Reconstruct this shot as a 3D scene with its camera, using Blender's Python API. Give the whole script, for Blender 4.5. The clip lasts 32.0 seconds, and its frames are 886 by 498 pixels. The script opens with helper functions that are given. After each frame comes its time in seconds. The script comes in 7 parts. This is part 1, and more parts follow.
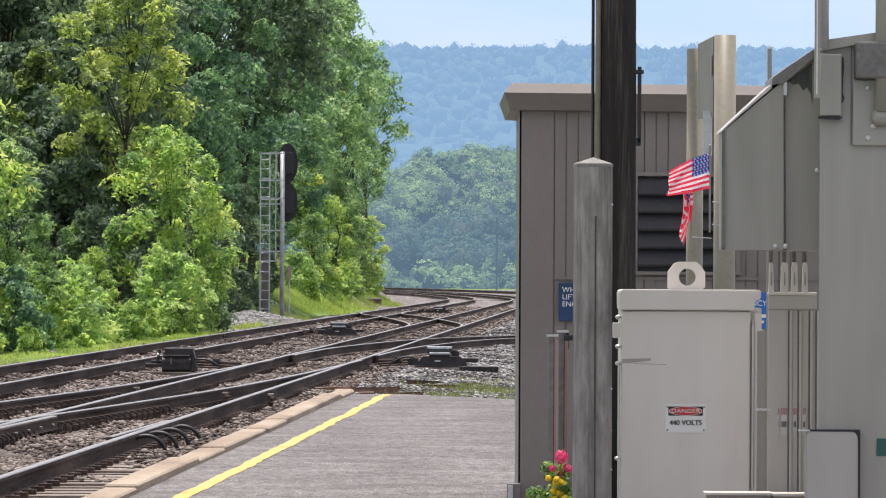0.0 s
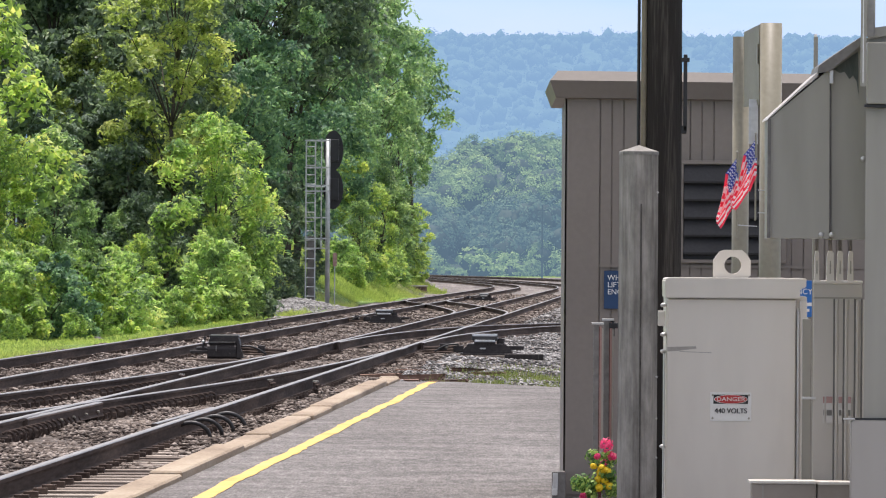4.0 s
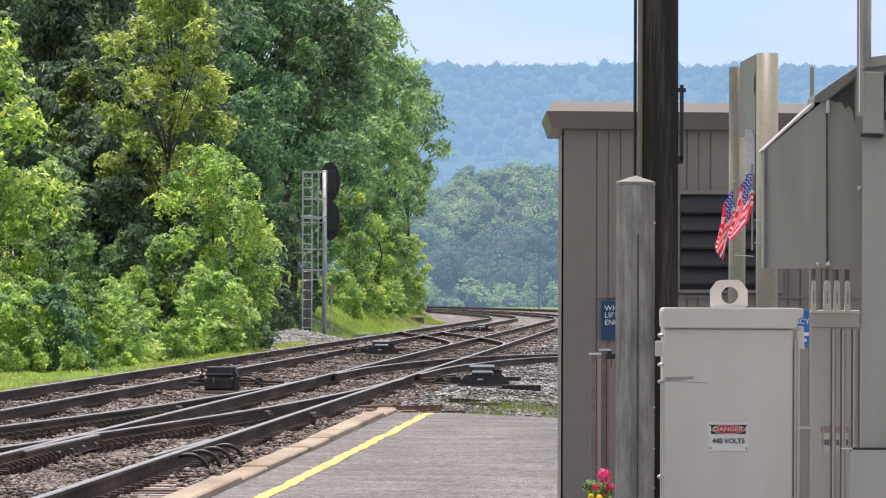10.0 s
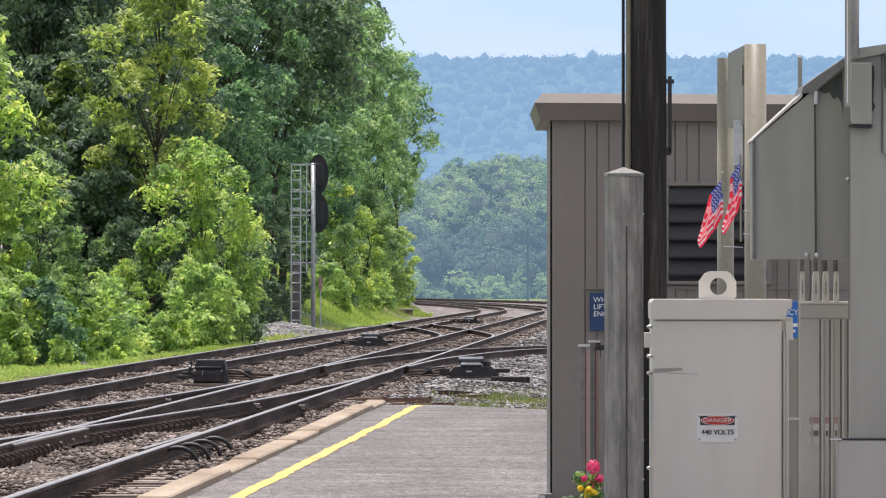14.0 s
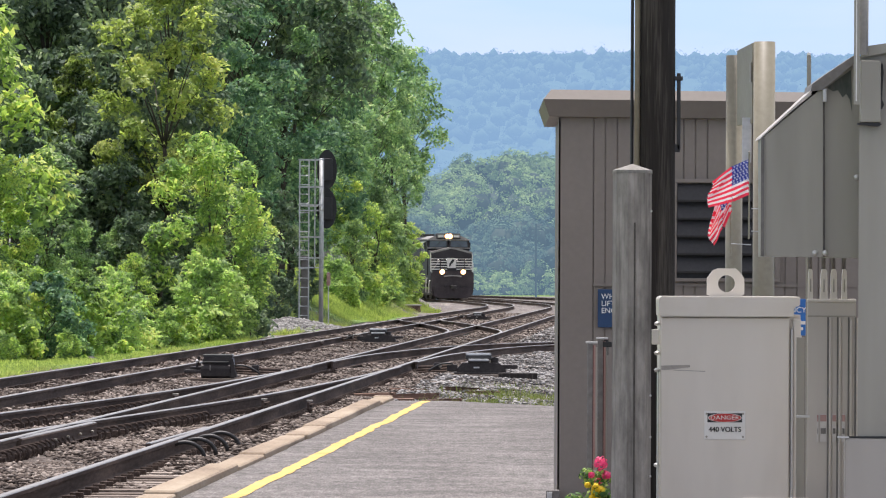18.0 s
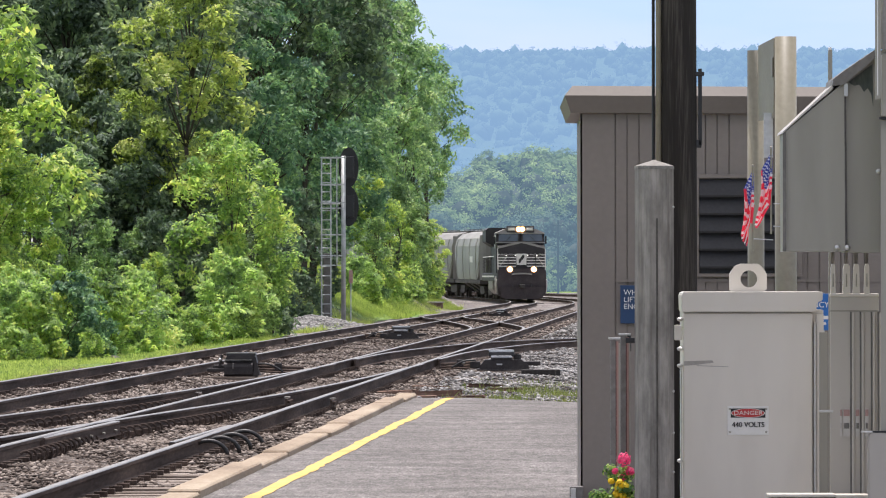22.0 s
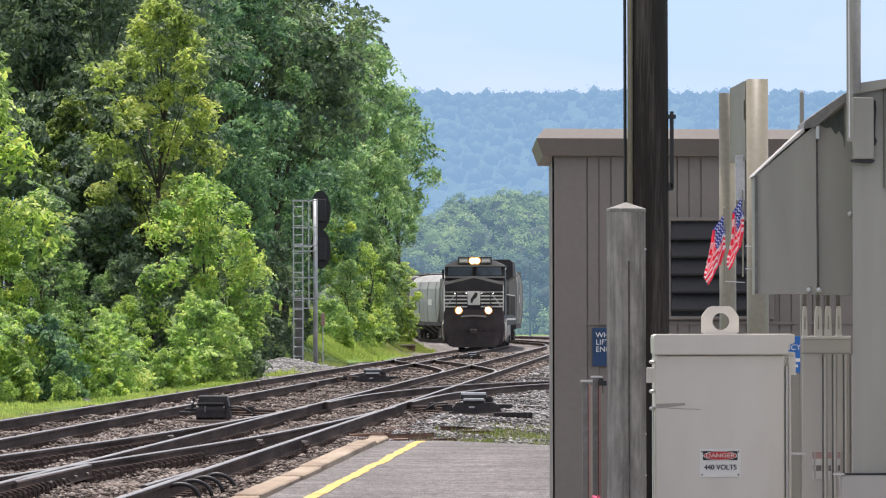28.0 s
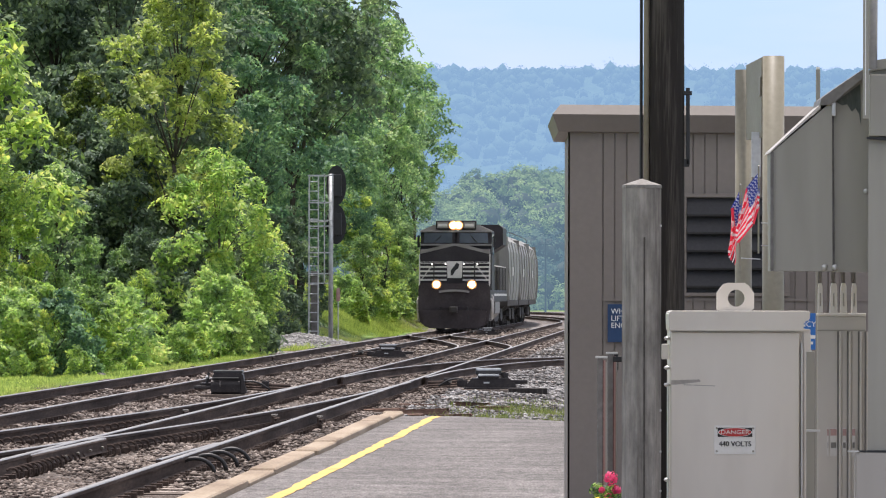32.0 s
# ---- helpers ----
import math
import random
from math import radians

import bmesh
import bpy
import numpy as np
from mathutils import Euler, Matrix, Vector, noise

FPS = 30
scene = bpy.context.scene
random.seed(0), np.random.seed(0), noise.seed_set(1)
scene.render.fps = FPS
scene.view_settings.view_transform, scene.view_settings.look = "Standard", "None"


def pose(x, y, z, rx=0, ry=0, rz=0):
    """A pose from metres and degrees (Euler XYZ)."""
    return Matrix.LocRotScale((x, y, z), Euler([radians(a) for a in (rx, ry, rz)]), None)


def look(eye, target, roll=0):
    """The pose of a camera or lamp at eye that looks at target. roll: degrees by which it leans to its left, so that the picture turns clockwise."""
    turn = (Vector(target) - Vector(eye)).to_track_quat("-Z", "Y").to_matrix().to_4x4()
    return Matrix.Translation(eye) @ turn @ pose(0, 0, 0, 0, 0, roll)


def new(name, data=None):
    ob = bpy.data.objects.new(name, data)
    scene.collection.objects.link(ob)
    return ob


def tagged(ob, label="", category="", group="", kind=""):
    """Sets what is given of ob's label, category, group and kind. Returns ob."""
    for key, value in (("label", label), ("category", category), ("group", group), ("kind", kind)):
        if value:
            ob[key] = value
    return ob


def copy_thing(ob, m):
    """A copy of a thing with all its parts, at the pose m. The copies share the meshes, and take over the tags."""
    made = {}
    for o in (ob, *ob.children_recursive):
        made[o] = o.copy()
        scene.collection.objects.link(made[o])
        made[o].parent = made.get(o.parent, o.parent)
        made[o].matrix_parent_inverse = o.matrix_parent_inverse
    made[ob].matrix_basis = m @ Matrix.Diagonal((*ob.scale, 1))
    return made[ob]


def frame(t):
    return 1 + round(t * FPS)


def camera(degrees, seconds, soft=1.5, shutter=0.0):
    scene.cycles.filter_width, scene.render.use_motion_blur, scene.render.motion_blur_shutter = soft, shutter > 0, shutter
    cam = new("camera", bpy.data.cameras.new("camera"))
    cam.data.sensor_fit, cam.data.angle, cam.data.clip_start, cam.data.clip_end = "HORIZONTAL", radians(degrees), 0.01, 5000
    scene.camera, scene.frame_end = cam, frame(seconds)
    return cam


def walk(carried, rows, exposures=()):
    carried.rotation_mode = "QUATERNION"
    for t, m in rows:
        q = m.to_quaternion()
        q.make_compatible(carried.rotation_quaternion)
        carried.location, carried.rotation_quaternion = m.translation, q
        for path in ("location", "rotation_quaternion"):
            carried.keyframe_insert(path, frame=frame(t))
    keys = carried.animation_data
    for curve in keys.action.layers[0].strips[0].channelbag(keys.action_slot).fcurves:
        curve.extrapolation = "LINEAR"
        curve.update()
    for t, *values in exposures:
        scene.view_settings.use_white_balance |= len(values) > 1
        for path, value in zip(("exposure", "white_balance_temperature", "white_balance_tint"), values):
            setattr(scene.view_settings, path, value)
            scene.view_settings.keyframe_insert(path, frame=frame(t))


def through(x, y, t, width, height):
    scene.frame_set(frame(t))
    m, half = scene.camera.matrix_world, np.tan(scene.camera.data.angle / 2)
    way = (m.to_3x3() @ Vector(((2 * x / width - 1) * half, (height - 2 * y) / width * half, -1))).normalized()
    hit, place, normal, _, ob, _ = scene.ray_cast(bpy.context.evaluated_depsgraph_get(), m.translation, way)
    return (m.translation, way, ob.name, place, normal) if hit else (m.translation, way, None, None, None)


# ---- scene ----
cam = camera(10.0, 32.0, soft=1.15)
EYE_Z = 1.4
# seconds, turn to the left, tilt upwards, lean, in degrees
ROWS = [
    (0.0, -0.146, 0.272, 0.259),
    (0.5, -0.106, 0.230, 0.379),
    (1.0, -0.063, 0.136, 0.449),
    (1.5, -0.038, 0.033, 0.414),
    (2.0, -0.000, -0.032, 0.450),
    (2.5, 0.042, 0.104, 0.537),
    (3.0, 0.136, 0.088, 0.427),
    (3.5, 0.263, 0.111, 0.400),
    (5.5, 0.556, 0.191, 0.387),
    (6.0, 0.553, 0.260, 0.494),
    (6.5, 0.568, 0.297, 0.524),
    (7.0, 0.597, 0.342, 0.528),
    (7.5, 0.601, 0.398, 0.518),
    (8.0, 0.590, 0.422, 0.421),
    (8.5, 0.562, 0.466, 0.365),
    (9.0, 0.496, 0.509, 0.282),
    (9.5, 0.426, 0.499, 0.262),
    (10.0, 0.334, 0.479, 0.197),
    (10.5, 0.336, 0.468, 0.301),
    (11.0, 0.333, 0.527, 0.344),
    (11.5, 0.338, 0.502, 0.271),
    (12.0, 0.346, 0.464, 0.212),
    (12.5, 0.326, 0.421, 0.170),
    (13.0, 0.306, 0.389, 0.120),
    (13.5, 0.269, 0.386, 0.057),
    (14.0, 0.205, 0.390, 0.010),
    (14.5, 0.122, 0.398, -0.083),
    (16.5, 0.028, 0.370, 0.112),
    (17.0, 0.073, 0.434, 0.221),
    (17.5, 0.111, 0.418, 0.173),
    (18.0, 0.297, 0.344, 0.279),
    (18.5, 0.472, 0.341, 0.139),
    (19.0, 0.557, 0.373, -0.001),
    (19.5, 0.573, 0.328, -0.105),
    (20.0, 0.581, 0.347, -0.128),
    (20.5, 0.569, 0.285, -0.186),
    (21.0, 0.563, 0.275, -0.208),
    (21.5, 0.561, 0.295, -0.129),
    (22.0, 0.548, 0.310, -0.070),
    (22.5, 0.571, 0.373, 0.066),
    (23.0, 0.559, 0.384, -0.049),
    (23.5, 0.577, 0.398, -0.040),
    (24.0, 0.579, 0.401, 0.020),
    (24.5, 0.567, 0.397, 0.029),
    (25.0, 0.518, 0.470, -0.008),
    (25.5, 0.509, 0.549, -0.027),
    (27.5, 0.220, 0.709, -0.094),
    (28.0, 0.230, 0.794, -0.124),
    (28.5, 0.221, 0.739, -0.147),
    (29.0, 0.268, 0.689, -0.081),
    (29.5, 0.378, 0.554, -0.028),
    (30.0, 0.470, 0.524, 0.108),
    (30.5, 0.528, 0.476, 0.130),
    (31.0, 0.523, 0.428, 0.004),
    (31.5, 0.425, 0.495, -0.100),
    (32.0, 0.406, 0.517, 0.110),
]


def aim(turn, tilt, lean):
    return pose(0, 0, EYE_Z, 0, 0, turn) @ pose(0, 0, 0, 90 + tilt, 0, 0) @ pose(0, 0, 0, 0, 0, lean)


walk(cam, [(t, aim(a, b, c)) for t, a, b, c in ROWS], exposures=((0.0, 0.2, 6400, 17.0), (32.0, 0.2, 6400, 17.0)))

# ---- light ----
world = bpy.data.worlds.new("world")
scene.world = world
world.use_nodes = True
wn, wl = world.node_tree.nodes, world.node_tree.links
sky = wn.new("ShaderNodeTexSky")
sky.sky_type, sky.sun_disc = "NISHITA", False
SUN_WAY = Vector((-0.05, 0.26, 1.0)).normalized()
sky.sun_elevation = math.asin(SUN_WAY.z)
sky.sun_rotation = math.atan2(SUN_WAY.x, SUN_WAY.y)
sky.air_density, sky.dust_density, sky.ozone_density = 1.0, 1.6, 1.0
# thin cloud veils low over the ridge
coords = wn.new("ShaderNodeTexCoord")
stretch = wn.new("ShaderNodeMapping")
stretch.inputs["Scale"].default_value = (3.0, 3.0, 16.0)
veil = wn.new("ShaderNodeTexNoise")
veil.inputs["Scale"].default_value = 2.2
veil.inputs["Detail"].default_value = 5
ramp = wn.new("ShaderNodeMapRange")
ramp.inputs["From Min"].default_value, ramp.inputs["From Max"].default_value = 0.35, 0.75
ramp.inputs["To Min"].default_value, ramp.inputs["To Max"].default_value = 0.0, 1.0
mix = wn.new("ShaderNodeMix")
mix.data_type = "RGBA"
tone = wn.new("ShaderNodeMix")
tone.data_type = "RGBA"
tone.inputs["A"].default_value, tone.inputs["B"].default_value = (5.3, 7.4, 10.4, 1), (7.8, 8.5, 9.6, 1)
mix.inputs["Factor"].default_value = 0.85
wl.new(coords.outputs["Generated"], stretch.inputs["Vector"])
wl.new(stretch.outputs["Vector"], veil.inputs["Vector"])
wl.new(veil.outputs["Fac"], ramp.inputs["Value"])
wl.new(ramp.outputs["Result"], tone.inputs["Factor"])
# the veil is whiter overhead
rise = wn.new("ShaderNodeSeparateXYZ")
wl.new(coords.outputs["Generated"], rise.inputs["Vector"])
high = wn.new("ShaderNodeMapRange")
high.inputs["From Min"].default_value, high.inputs["From Max"].default_value = 0.12, 0.55
wl.new(rise.outputs["Z"], high.inputs["Value"])
pale = wn.new("ShaderNodeMix")
pale.data_type = "RGBA"
pale.inputs["B"].default_value = (8.6, 8.7, 8.9, 1)
wl.new(high.outputs["Result"], pale.inputs["Factor"])
wl.new(tone.outputs["Result"], pale.inputs["A"])
wl.new(pale.outputs["Result"], mix.inputs["B"])
wl.new(sky.outputs["Color"], mix.inputs["A"])
wl.new(mix.outputs["Result"], wn["Background"].inputs["Color"])
wn["Background"].inputs["Strength"].default_value = 0.1

sun = new("sun", bpy.data.lights.new("sun", "SUN"))
sun.data.energy, sun.data.angle, sun.data.color = 5.0, radians(0.6), (1.0, 0.95, 0.87)
sun.matrix_world = look(SUN_WAY * 100, (0, 0, 0))


# ---- builders ----
def finish(name, bm, material, parent=None, label="", smooth=False):
    me = bpy.data.meshes.new(name)
    bm.to_mesh(me)
    bm.free()
    if smooth:
        me.polygons.foreach_set("use_smooth", [True] * len(me.polygons))
    for m in (material if isinstance(material, (list, tuple)) else [material]):
        me.materials.append(m)
    ob = new(name, me)
    if parent is not None:
        ob.parent = parent
    if label:
        ob["label"] = label
    return ob


def part(name, bm, material, parent, label="", smooth=False):
    return finish(name, bm, material, parent, label, smooth)


def thing(name, place, label, category, group="", kind=""):
    ob = new(name)
    ob.empty_display_size = 0.1
    ob.matrix_basis = place if isinstance(place, Matrix) else Matrix.Translation(place)
    return tagged(ob, label, category, group, kind)


def box(x0, x1, y0, y1, z0, z1, bevel=0.0, bm=None, turn=None):
    out = bm or bmesh.new()
    m = Matrix.Translation(((x0 + x1) / 2, (y0 + y1) / 2, (z0 + z1) / 2)) @ Matrix.Diagonal((x1 - x0, y1 - y0, z1 - z0, 1))
    made = bmesh.ops.create_cube(out, size=1, matrix=(turn or Matrix()) @ m)
    if bevel:
        edges = list({e for v in made["verts"] for e in v.link_edges})
        bmesh.ops.bevel(out, geom=edges, offset=bevel, segments=2, affect="EDGES", profile=0.6)
    return out


def tube(a, b, r0, r1=None, sides=12, bm=None):
    out = bm or bmesh.new()
    a, b = Vector(a), Vector(b)
    way = b - a
    m = Matrix.Translation((a + b) / 2) @ way.to_track_quat("Z", "Y").to_matrix().to_4x4()
    bmesh.ops.create_cone(out, cap_ends=True, segments=sides, radius1=r0, radius2=r0 if r1 is None else r1, depth=way.length, matrix=m)
    return out


def prism(outline, y0, y1, bm=None, axis="y"):
    """A flat outline of (x, z) pairs given thickness from y0 to y1."""
    out = bm or bmesh.new()
    lay = (lambda p, d: (p[0], d, p[1])) if axis == "y" else ((lambda p, d: (d, p[0], p[1])) if axis == "x" else (lambda p, d: (p[0], p[1], d)))
    a = [out.verts.new(lay(p, y0)) for p in outline]
    b = [out.verts.new(lay(p, y1)) for p in outline]
    out.faces.new(a)
    out.faces.new(b[::-1])
    n = len(a)
    for i in range(n):
        out.faces.new((a[i], b[i], b[(i + 1) % n], a[(i + 1) % n]))
    bmesh.ops.recalc_face_normals(out, faces=out.faces)
    return out


def ball(place, r, bm=None, squash=(1, 1, 1), sub=1):
    out = bm or bmesh.new()
    bmesh.ops.create_icosphere(out, subdivisions=sub, radius=r, matrix=Matrix.Translation(place) @ Matrix.Diagonal((*squash, 1)))
    return out


def sweep(path, profile, bm=None, closed=True):
    """Sweeps a cross-section of (side, up) pairs along a path of 3D points, in the ground plane."""
    out = bm or bmesh.new()
    rings = []
    for i, p in enumerate(path):
        d = Vector(path[min(i + 1, len(path) - 1)]) - Vector(path[max(i - 1, 0)])
        side = Vector((d.y, -d.x, 0)).normalized()
        rings.append([out.verts.new(Vector(p) + side * s + Vector((0, 0, u))) for s, u in profile])
    n = len(profile)
    for a, b in zip(rings, rings[1:]):
        for i in range(n if closed else n - 1):
            out.faces.new((a[i], a[(i + 1) % n], b[(i + 1) % n], b[i]))
    if closed:
        out.faces.new(rings[0])
        out.faces.new(rings[-1][::-1])
    bmesh.ops.recalc_face_normals(out, faces=out.faces)
    return out


def bent(points, r, sides=8, bm=None):
    """One round bar bent through the points."""
    out = bm or bmesh.new()
    pts = [Vector(p) for p in points]
    rings = []
    for i, p in enumerate(pts):
        d = (pts[min(i + 1, len(pts) - 1)] - pts[max(i - 1, 0)]).normalized()
        u = d.cross(Vector((0.3, 0.9, 0.2))).normalized()
        w = d.cross(u)
        rings.append([out.verts.new(p + (u * math.cos(2 * math.pi * k / sides) + w * math.sin(2 * math.pi * k / sides)) * r) for k in range(sides)])
    for a, b in zip(rings, rings[1:]):
        for k in range(sides):
            out.faces.new((a[k], a[(k + 1) % sides], b[(k + 1) % sides], b[k]))
    out.faces.new(rings[0][::-1])
    out.faces.new(rings[-1])
    bmesh.ops.recalc_face_normals(out, faces=out.faces)
    return out


def words(name, text, size, place, material, parent, align="CENTER", stretch=1.0):
    cu = bpy.data.curves.new(name, "FONT")
    cu.body, cu.size, cu.align_x, cu.align_y, cu.extrude = text, size, align, "CENTER", 0.0006
    tmp = bpy.data.objects.new(name, cu)
    scene.collection.objects.link(tmp)
    me = bpy.data.meshes.new_from_object(tmp.evaluated_get(bpy.context.evaluated_depsgraph_get()))
    bpy.data.objects.remove(tmp)
    me.name = name
    me.materials.clear()
    me.materials.append(material)
    ob = new(name, me)
    ob.parent = parent
    ob.matrix_basis = Matrix.Translation(place) @ pose(0, 0, 0, 90, 0, 0) @ Matrix.Diagonal((stretch, 1, 1, 1))
    return ob


# ---- materials ----
def material(name, colours, rough=0.7, metal=0.0, scale=6.0, fine=60.0, bump=0.15, depth=0.01, spread=0.15, stretch=(1, 1, 1), specular=0.5, island=0.0, instance=0.0, through=0.0, glow=None, clear=None, grainy=0.35):
    """Broad stains and fine grain between the given colours, fine relief, and a small change from piece to piece."""
    m = bpy.data.materials.new(name)
    m.use_nodes = True
    n, l = m.node_tree.nodes, m.node_tree.links
    p = n["Principled BSDF"]
    p.inputs["Roughness"].default_value, p.inputs["Metallic"].default_value = rough, metal
    p.inputs["Specular IOR Level"].default_value = specular
    tc = n.new("ShaderNodeTexCoord")
    mp = n.new("ShaderNodeMapping")
    mp.inputs["Scale"].default_value = stretch
    l.new(tc.outputs["Object"], mp.inputs["Vector"])
    broad, grain = n.new("ShaderNodeTexNoise"), n.new("ShaderNodeTexNoise")
    broad.inputs["Scale"].default_value, broad.inputs["Detail"].default_value = scale, 4
    grain.inputs["Scale"].default_value, grain.inputs["Detail"].default_value = fine, 3
    for t in (broad, grain):
        l.new(mp.outputs["Vector"], t.inputs["Vector"])
    mixed = n.new("ShaderNodeMath")
    mixed.operation = "MULTIPLY_ADD"
    mixed.inputs[1].default_value = grainy
    l.new(grain.outputs["Fac"], mixed.inputs[0])
    scaled = n.new("ShaderNodeMath")
    scaled.operation = "MULTIPLY"
    scaled.inputs[1].default_value = 1 - grainy
    l.new(broad.outputs["Fac"], scaled.inputs[0])
    l.new(scaled.outputs[0], mixed.inputs[2])
    fac = mixed.outputs[0]
    for amount, source in ((island, ("ShaderNodeNewGeometry", "Random Per Island")), (instance, ("ShaderNodeObjectInfo", "Random"))):
        if amount:
            g = n.new(source[0])
            shift = n.new("ShaderNodeMath")
            shift.operation = "MULTIPLY_ADD"
            shift.inputs[1].default_value, shift.inputs[2].default_value = amount, -amount / 2
            l.new(g.outputs[source[1]], shift.inputs[0])
            add = n.new("ShaderNodeMath")
            l.new(fac, add.inputs[0])
            l.new(shift.outputs[0], add.inputs[1])
            fac = add.outputs[0]
    cr = n.new("ShaderNodeValToRGB")
    e = cr.color_ramp.elements
    lo, hi = 0.5 - spread, 0.5 + spread
    for i, c in enumerate(colours):
        at = lo + (hi - lo) * i / max(1, len(colours) - 1)
        el = e[i] if i < 2 else e.new(at)
        el.position = at
        el.color = (*c, 1)
    l.new(fac, cr.inputs["Fac"])
    l.new(cr.outputs["Color"], p.inputs["Base Color"])
    if bump:
        b = n.new("ShaderNodeBump")
        b.inputs["Strength"].default_value, b.inputs["Distance"].default_value = bump, depth
        l.new(grain.outputs["Fac"], b.inputs["Height"])
        l.new(b.outputs["Normal"], p.inputs["Normal"])
    if through:
        tr = n.new("ShaderNodeBsdfTranslucent")
        mx = n.new("ShaderNodeMixShader")
        mx.inputs["Fac"].default_value = through
        lift = n.new("ShaderNodeMix")
        lift.data_type, lift.blend_type = "RGBA", "MULTIPLY"
        lift.inputs["Factor"].default_value = 1.0
        lift.inputs["B"].default_value = (*(clear or (1, 1, 1)), 1)
        lift.clamp_result = True
        l.new(cr.outputs["Color"], lift.inputs["A"])
        l.new(lift.outputs["Result"], tr.inputs["Color"])
        l.new(p.outputs["BSDF"], mx.inputs[1])
        l.new(tr.outputs["BSDF"], mx.inputs[2])
        l.new(mx.outputs["Shader"], n["Material Output"].inputs["Surface"])
    if glow:
        p.inputs["Emission Color"].default_value = (*glow[0], 1)
        p.inputs["Emission Strength"].default_value = glow[1]
    return m


ASPHALT = material("asphalt", [(0.081, 0.0735, 0.0695), (0.154, 0.143, 0.136), (0.247, 0.233, 0.223)], 0.92, scale=0.9, fine=62, bump=0.8, depth=0.02, spread=0.23, stretch=(1.0, 0.085, 1), specular=0.25, grainy=0.62)
def add_streaks(m, scale, dark, light, low=0.35, high=0.65):
    """Lays a further stretched stain pattern over a material's colour."""
    n, l = m.node_tree.nodes, m.node_tree.links
    p = n["Principled BSDF"]
    source = p.inputs["Base Color"].links[0].from_socket
    tc, mp, tx, rg = n.new("ShaderNodeTexCoord"), n.new("ShaderNodeMapping"), n.new("ShaderNodeTexNoise"), n.new("ShaderNodeMapRange")
    mp.inputs["Scale"].default_value = scale
    tx.inputs["Scale"].default_value, tx.inputs["Detail"].default_value, tx.inputs["Roughness"].default_value = 1.0, 7, 0.68
    rg.inputs["From Min"].default_value, rg.inputs["From Max"].default_value = low, high
    rg.inputs["To Min"].default_value, rg.inputs["To Max"].default_value = dark, light
    mul = n.new("ShaderNodeMix")
    mul.data_type, mul.blend_type = "RGBA", "MULTIPLY"
    mul.inputs["Factor"].default_value = 1.0
    l.new(tc.outputs["Object"], mp.inputs["Vector"])
    l.new(mp.outputs["Vector"], tx.inputs["Vector"])
    l.new(tx.outputs["Fac"], rg.inputs["Value"])
    l.new(source, mul.inputs["A"])
    l.new(rg.outputs["Result"], mul.inputs["B"])
    l.new(mul.outputs["Result"], p.inputs["Base Color"])


add_streaks(ASPHALT, (0.9, 1.3, 1.0), 0.7, 1.22)
add_streaks(ASPHALT, (14.0, 3.0, 1.0), 0.68, 1.3)
YELLOW = material("yellow_paint", [(0.42, 0.265, 0.07), (0.6, 0.385, 0.1), (0.66, 0.46, 0.17)], 0.8, scale=3, fine=50, spread=0.18)
KERB = material("kerb_timber", [(0.194, 0.14, 0.0931), (0.291, 0.225, 0.1568), (0.3686, 0.3, 0.2205)], 0.85, scale=2, fine=40, stretch=(1, 0.3, 1), bump=0.3)
RAIL = material("rail_rust", [(0.042, 0.031, 0.027), (0.078, 0.06, 0.052), (0.14, 0.106, 0.088)], 0.85, 0.0, scale=4, fine=40, bump=0.2, specular=0.08, stretch=(1, 0.1, 1))
RAILTOP = material("rail_head_steel", [(0.2, 0.19, 0.183), (0.31, 0.3, 0.29)], 0.48, 0.6, scale=3, fine=80, bump=0.08)
TIE = material("tie_timber", [(0.09, 0.065, 0.05), (0.16, 0.125, 0.1), (0.24, 0.2, 0.165)], 0.9, scale=3, fine=30, stretch=(0.3, 3, 1), bump=0.4, instance=0.2)
BALLAST = material("ballast", [(0.0418, 0.032, 0.0269), (0.0836, 0.0672, 0.0571), (0.1368, 0.116, 0.1008)], 0.95, scale=3.0, fine=16, bump=0.9, depth=0.05, spread=0.2)
STONE = material("ballast_stone", [(0.045, 0.032, 0.026), (0.122, 0.096, 0.08), (0.31, 0.265, 0.232)], 0.95, scale=0.5, fine=30, bump=0.3, spread=0.25, island=0.5)
GREYSTONE = material("grey_ballast_stone", [(0.06, 0.057, 0.055), (0.165, 0.158, 0.152), (0.37, 0.36, 0.35)], 0.95, scale=0.5, fine=30, bump=0.3, spread=0.26, island=0.6)
SOIL = material("grassy_soil", [(0.066, 0.121, 0.0275), (0.11, 0.187, 0.0385), (0.165, 0.253, 0.0605)], 0.95, scale=0.4, fine=14, bump=0.6, depth=0.05, spread=0.2)
BROWN = material("brown_painted_metal", [(0.18, 0.152, 0.13), (0.208, 0.177, 0.152), (0.235, 0.202, 0.175)], 0.55, scale=1.2, fine=30, bump=0.03, spread=0.25)
FASCIA = material("brown_fascia_metal", [(0.145, 0.124, 0.107), (0.168, 0.145, 0.126), (0.19, 0.165, 0.145)], 0.45, scale=2, fine=30, bump=0.03, spread=0.25)
DARK = material("dark_louvre_metal", [(0.02, 0.02, 0.022), (0.035, 0.034, 0.036)], 0.6, scale=3)
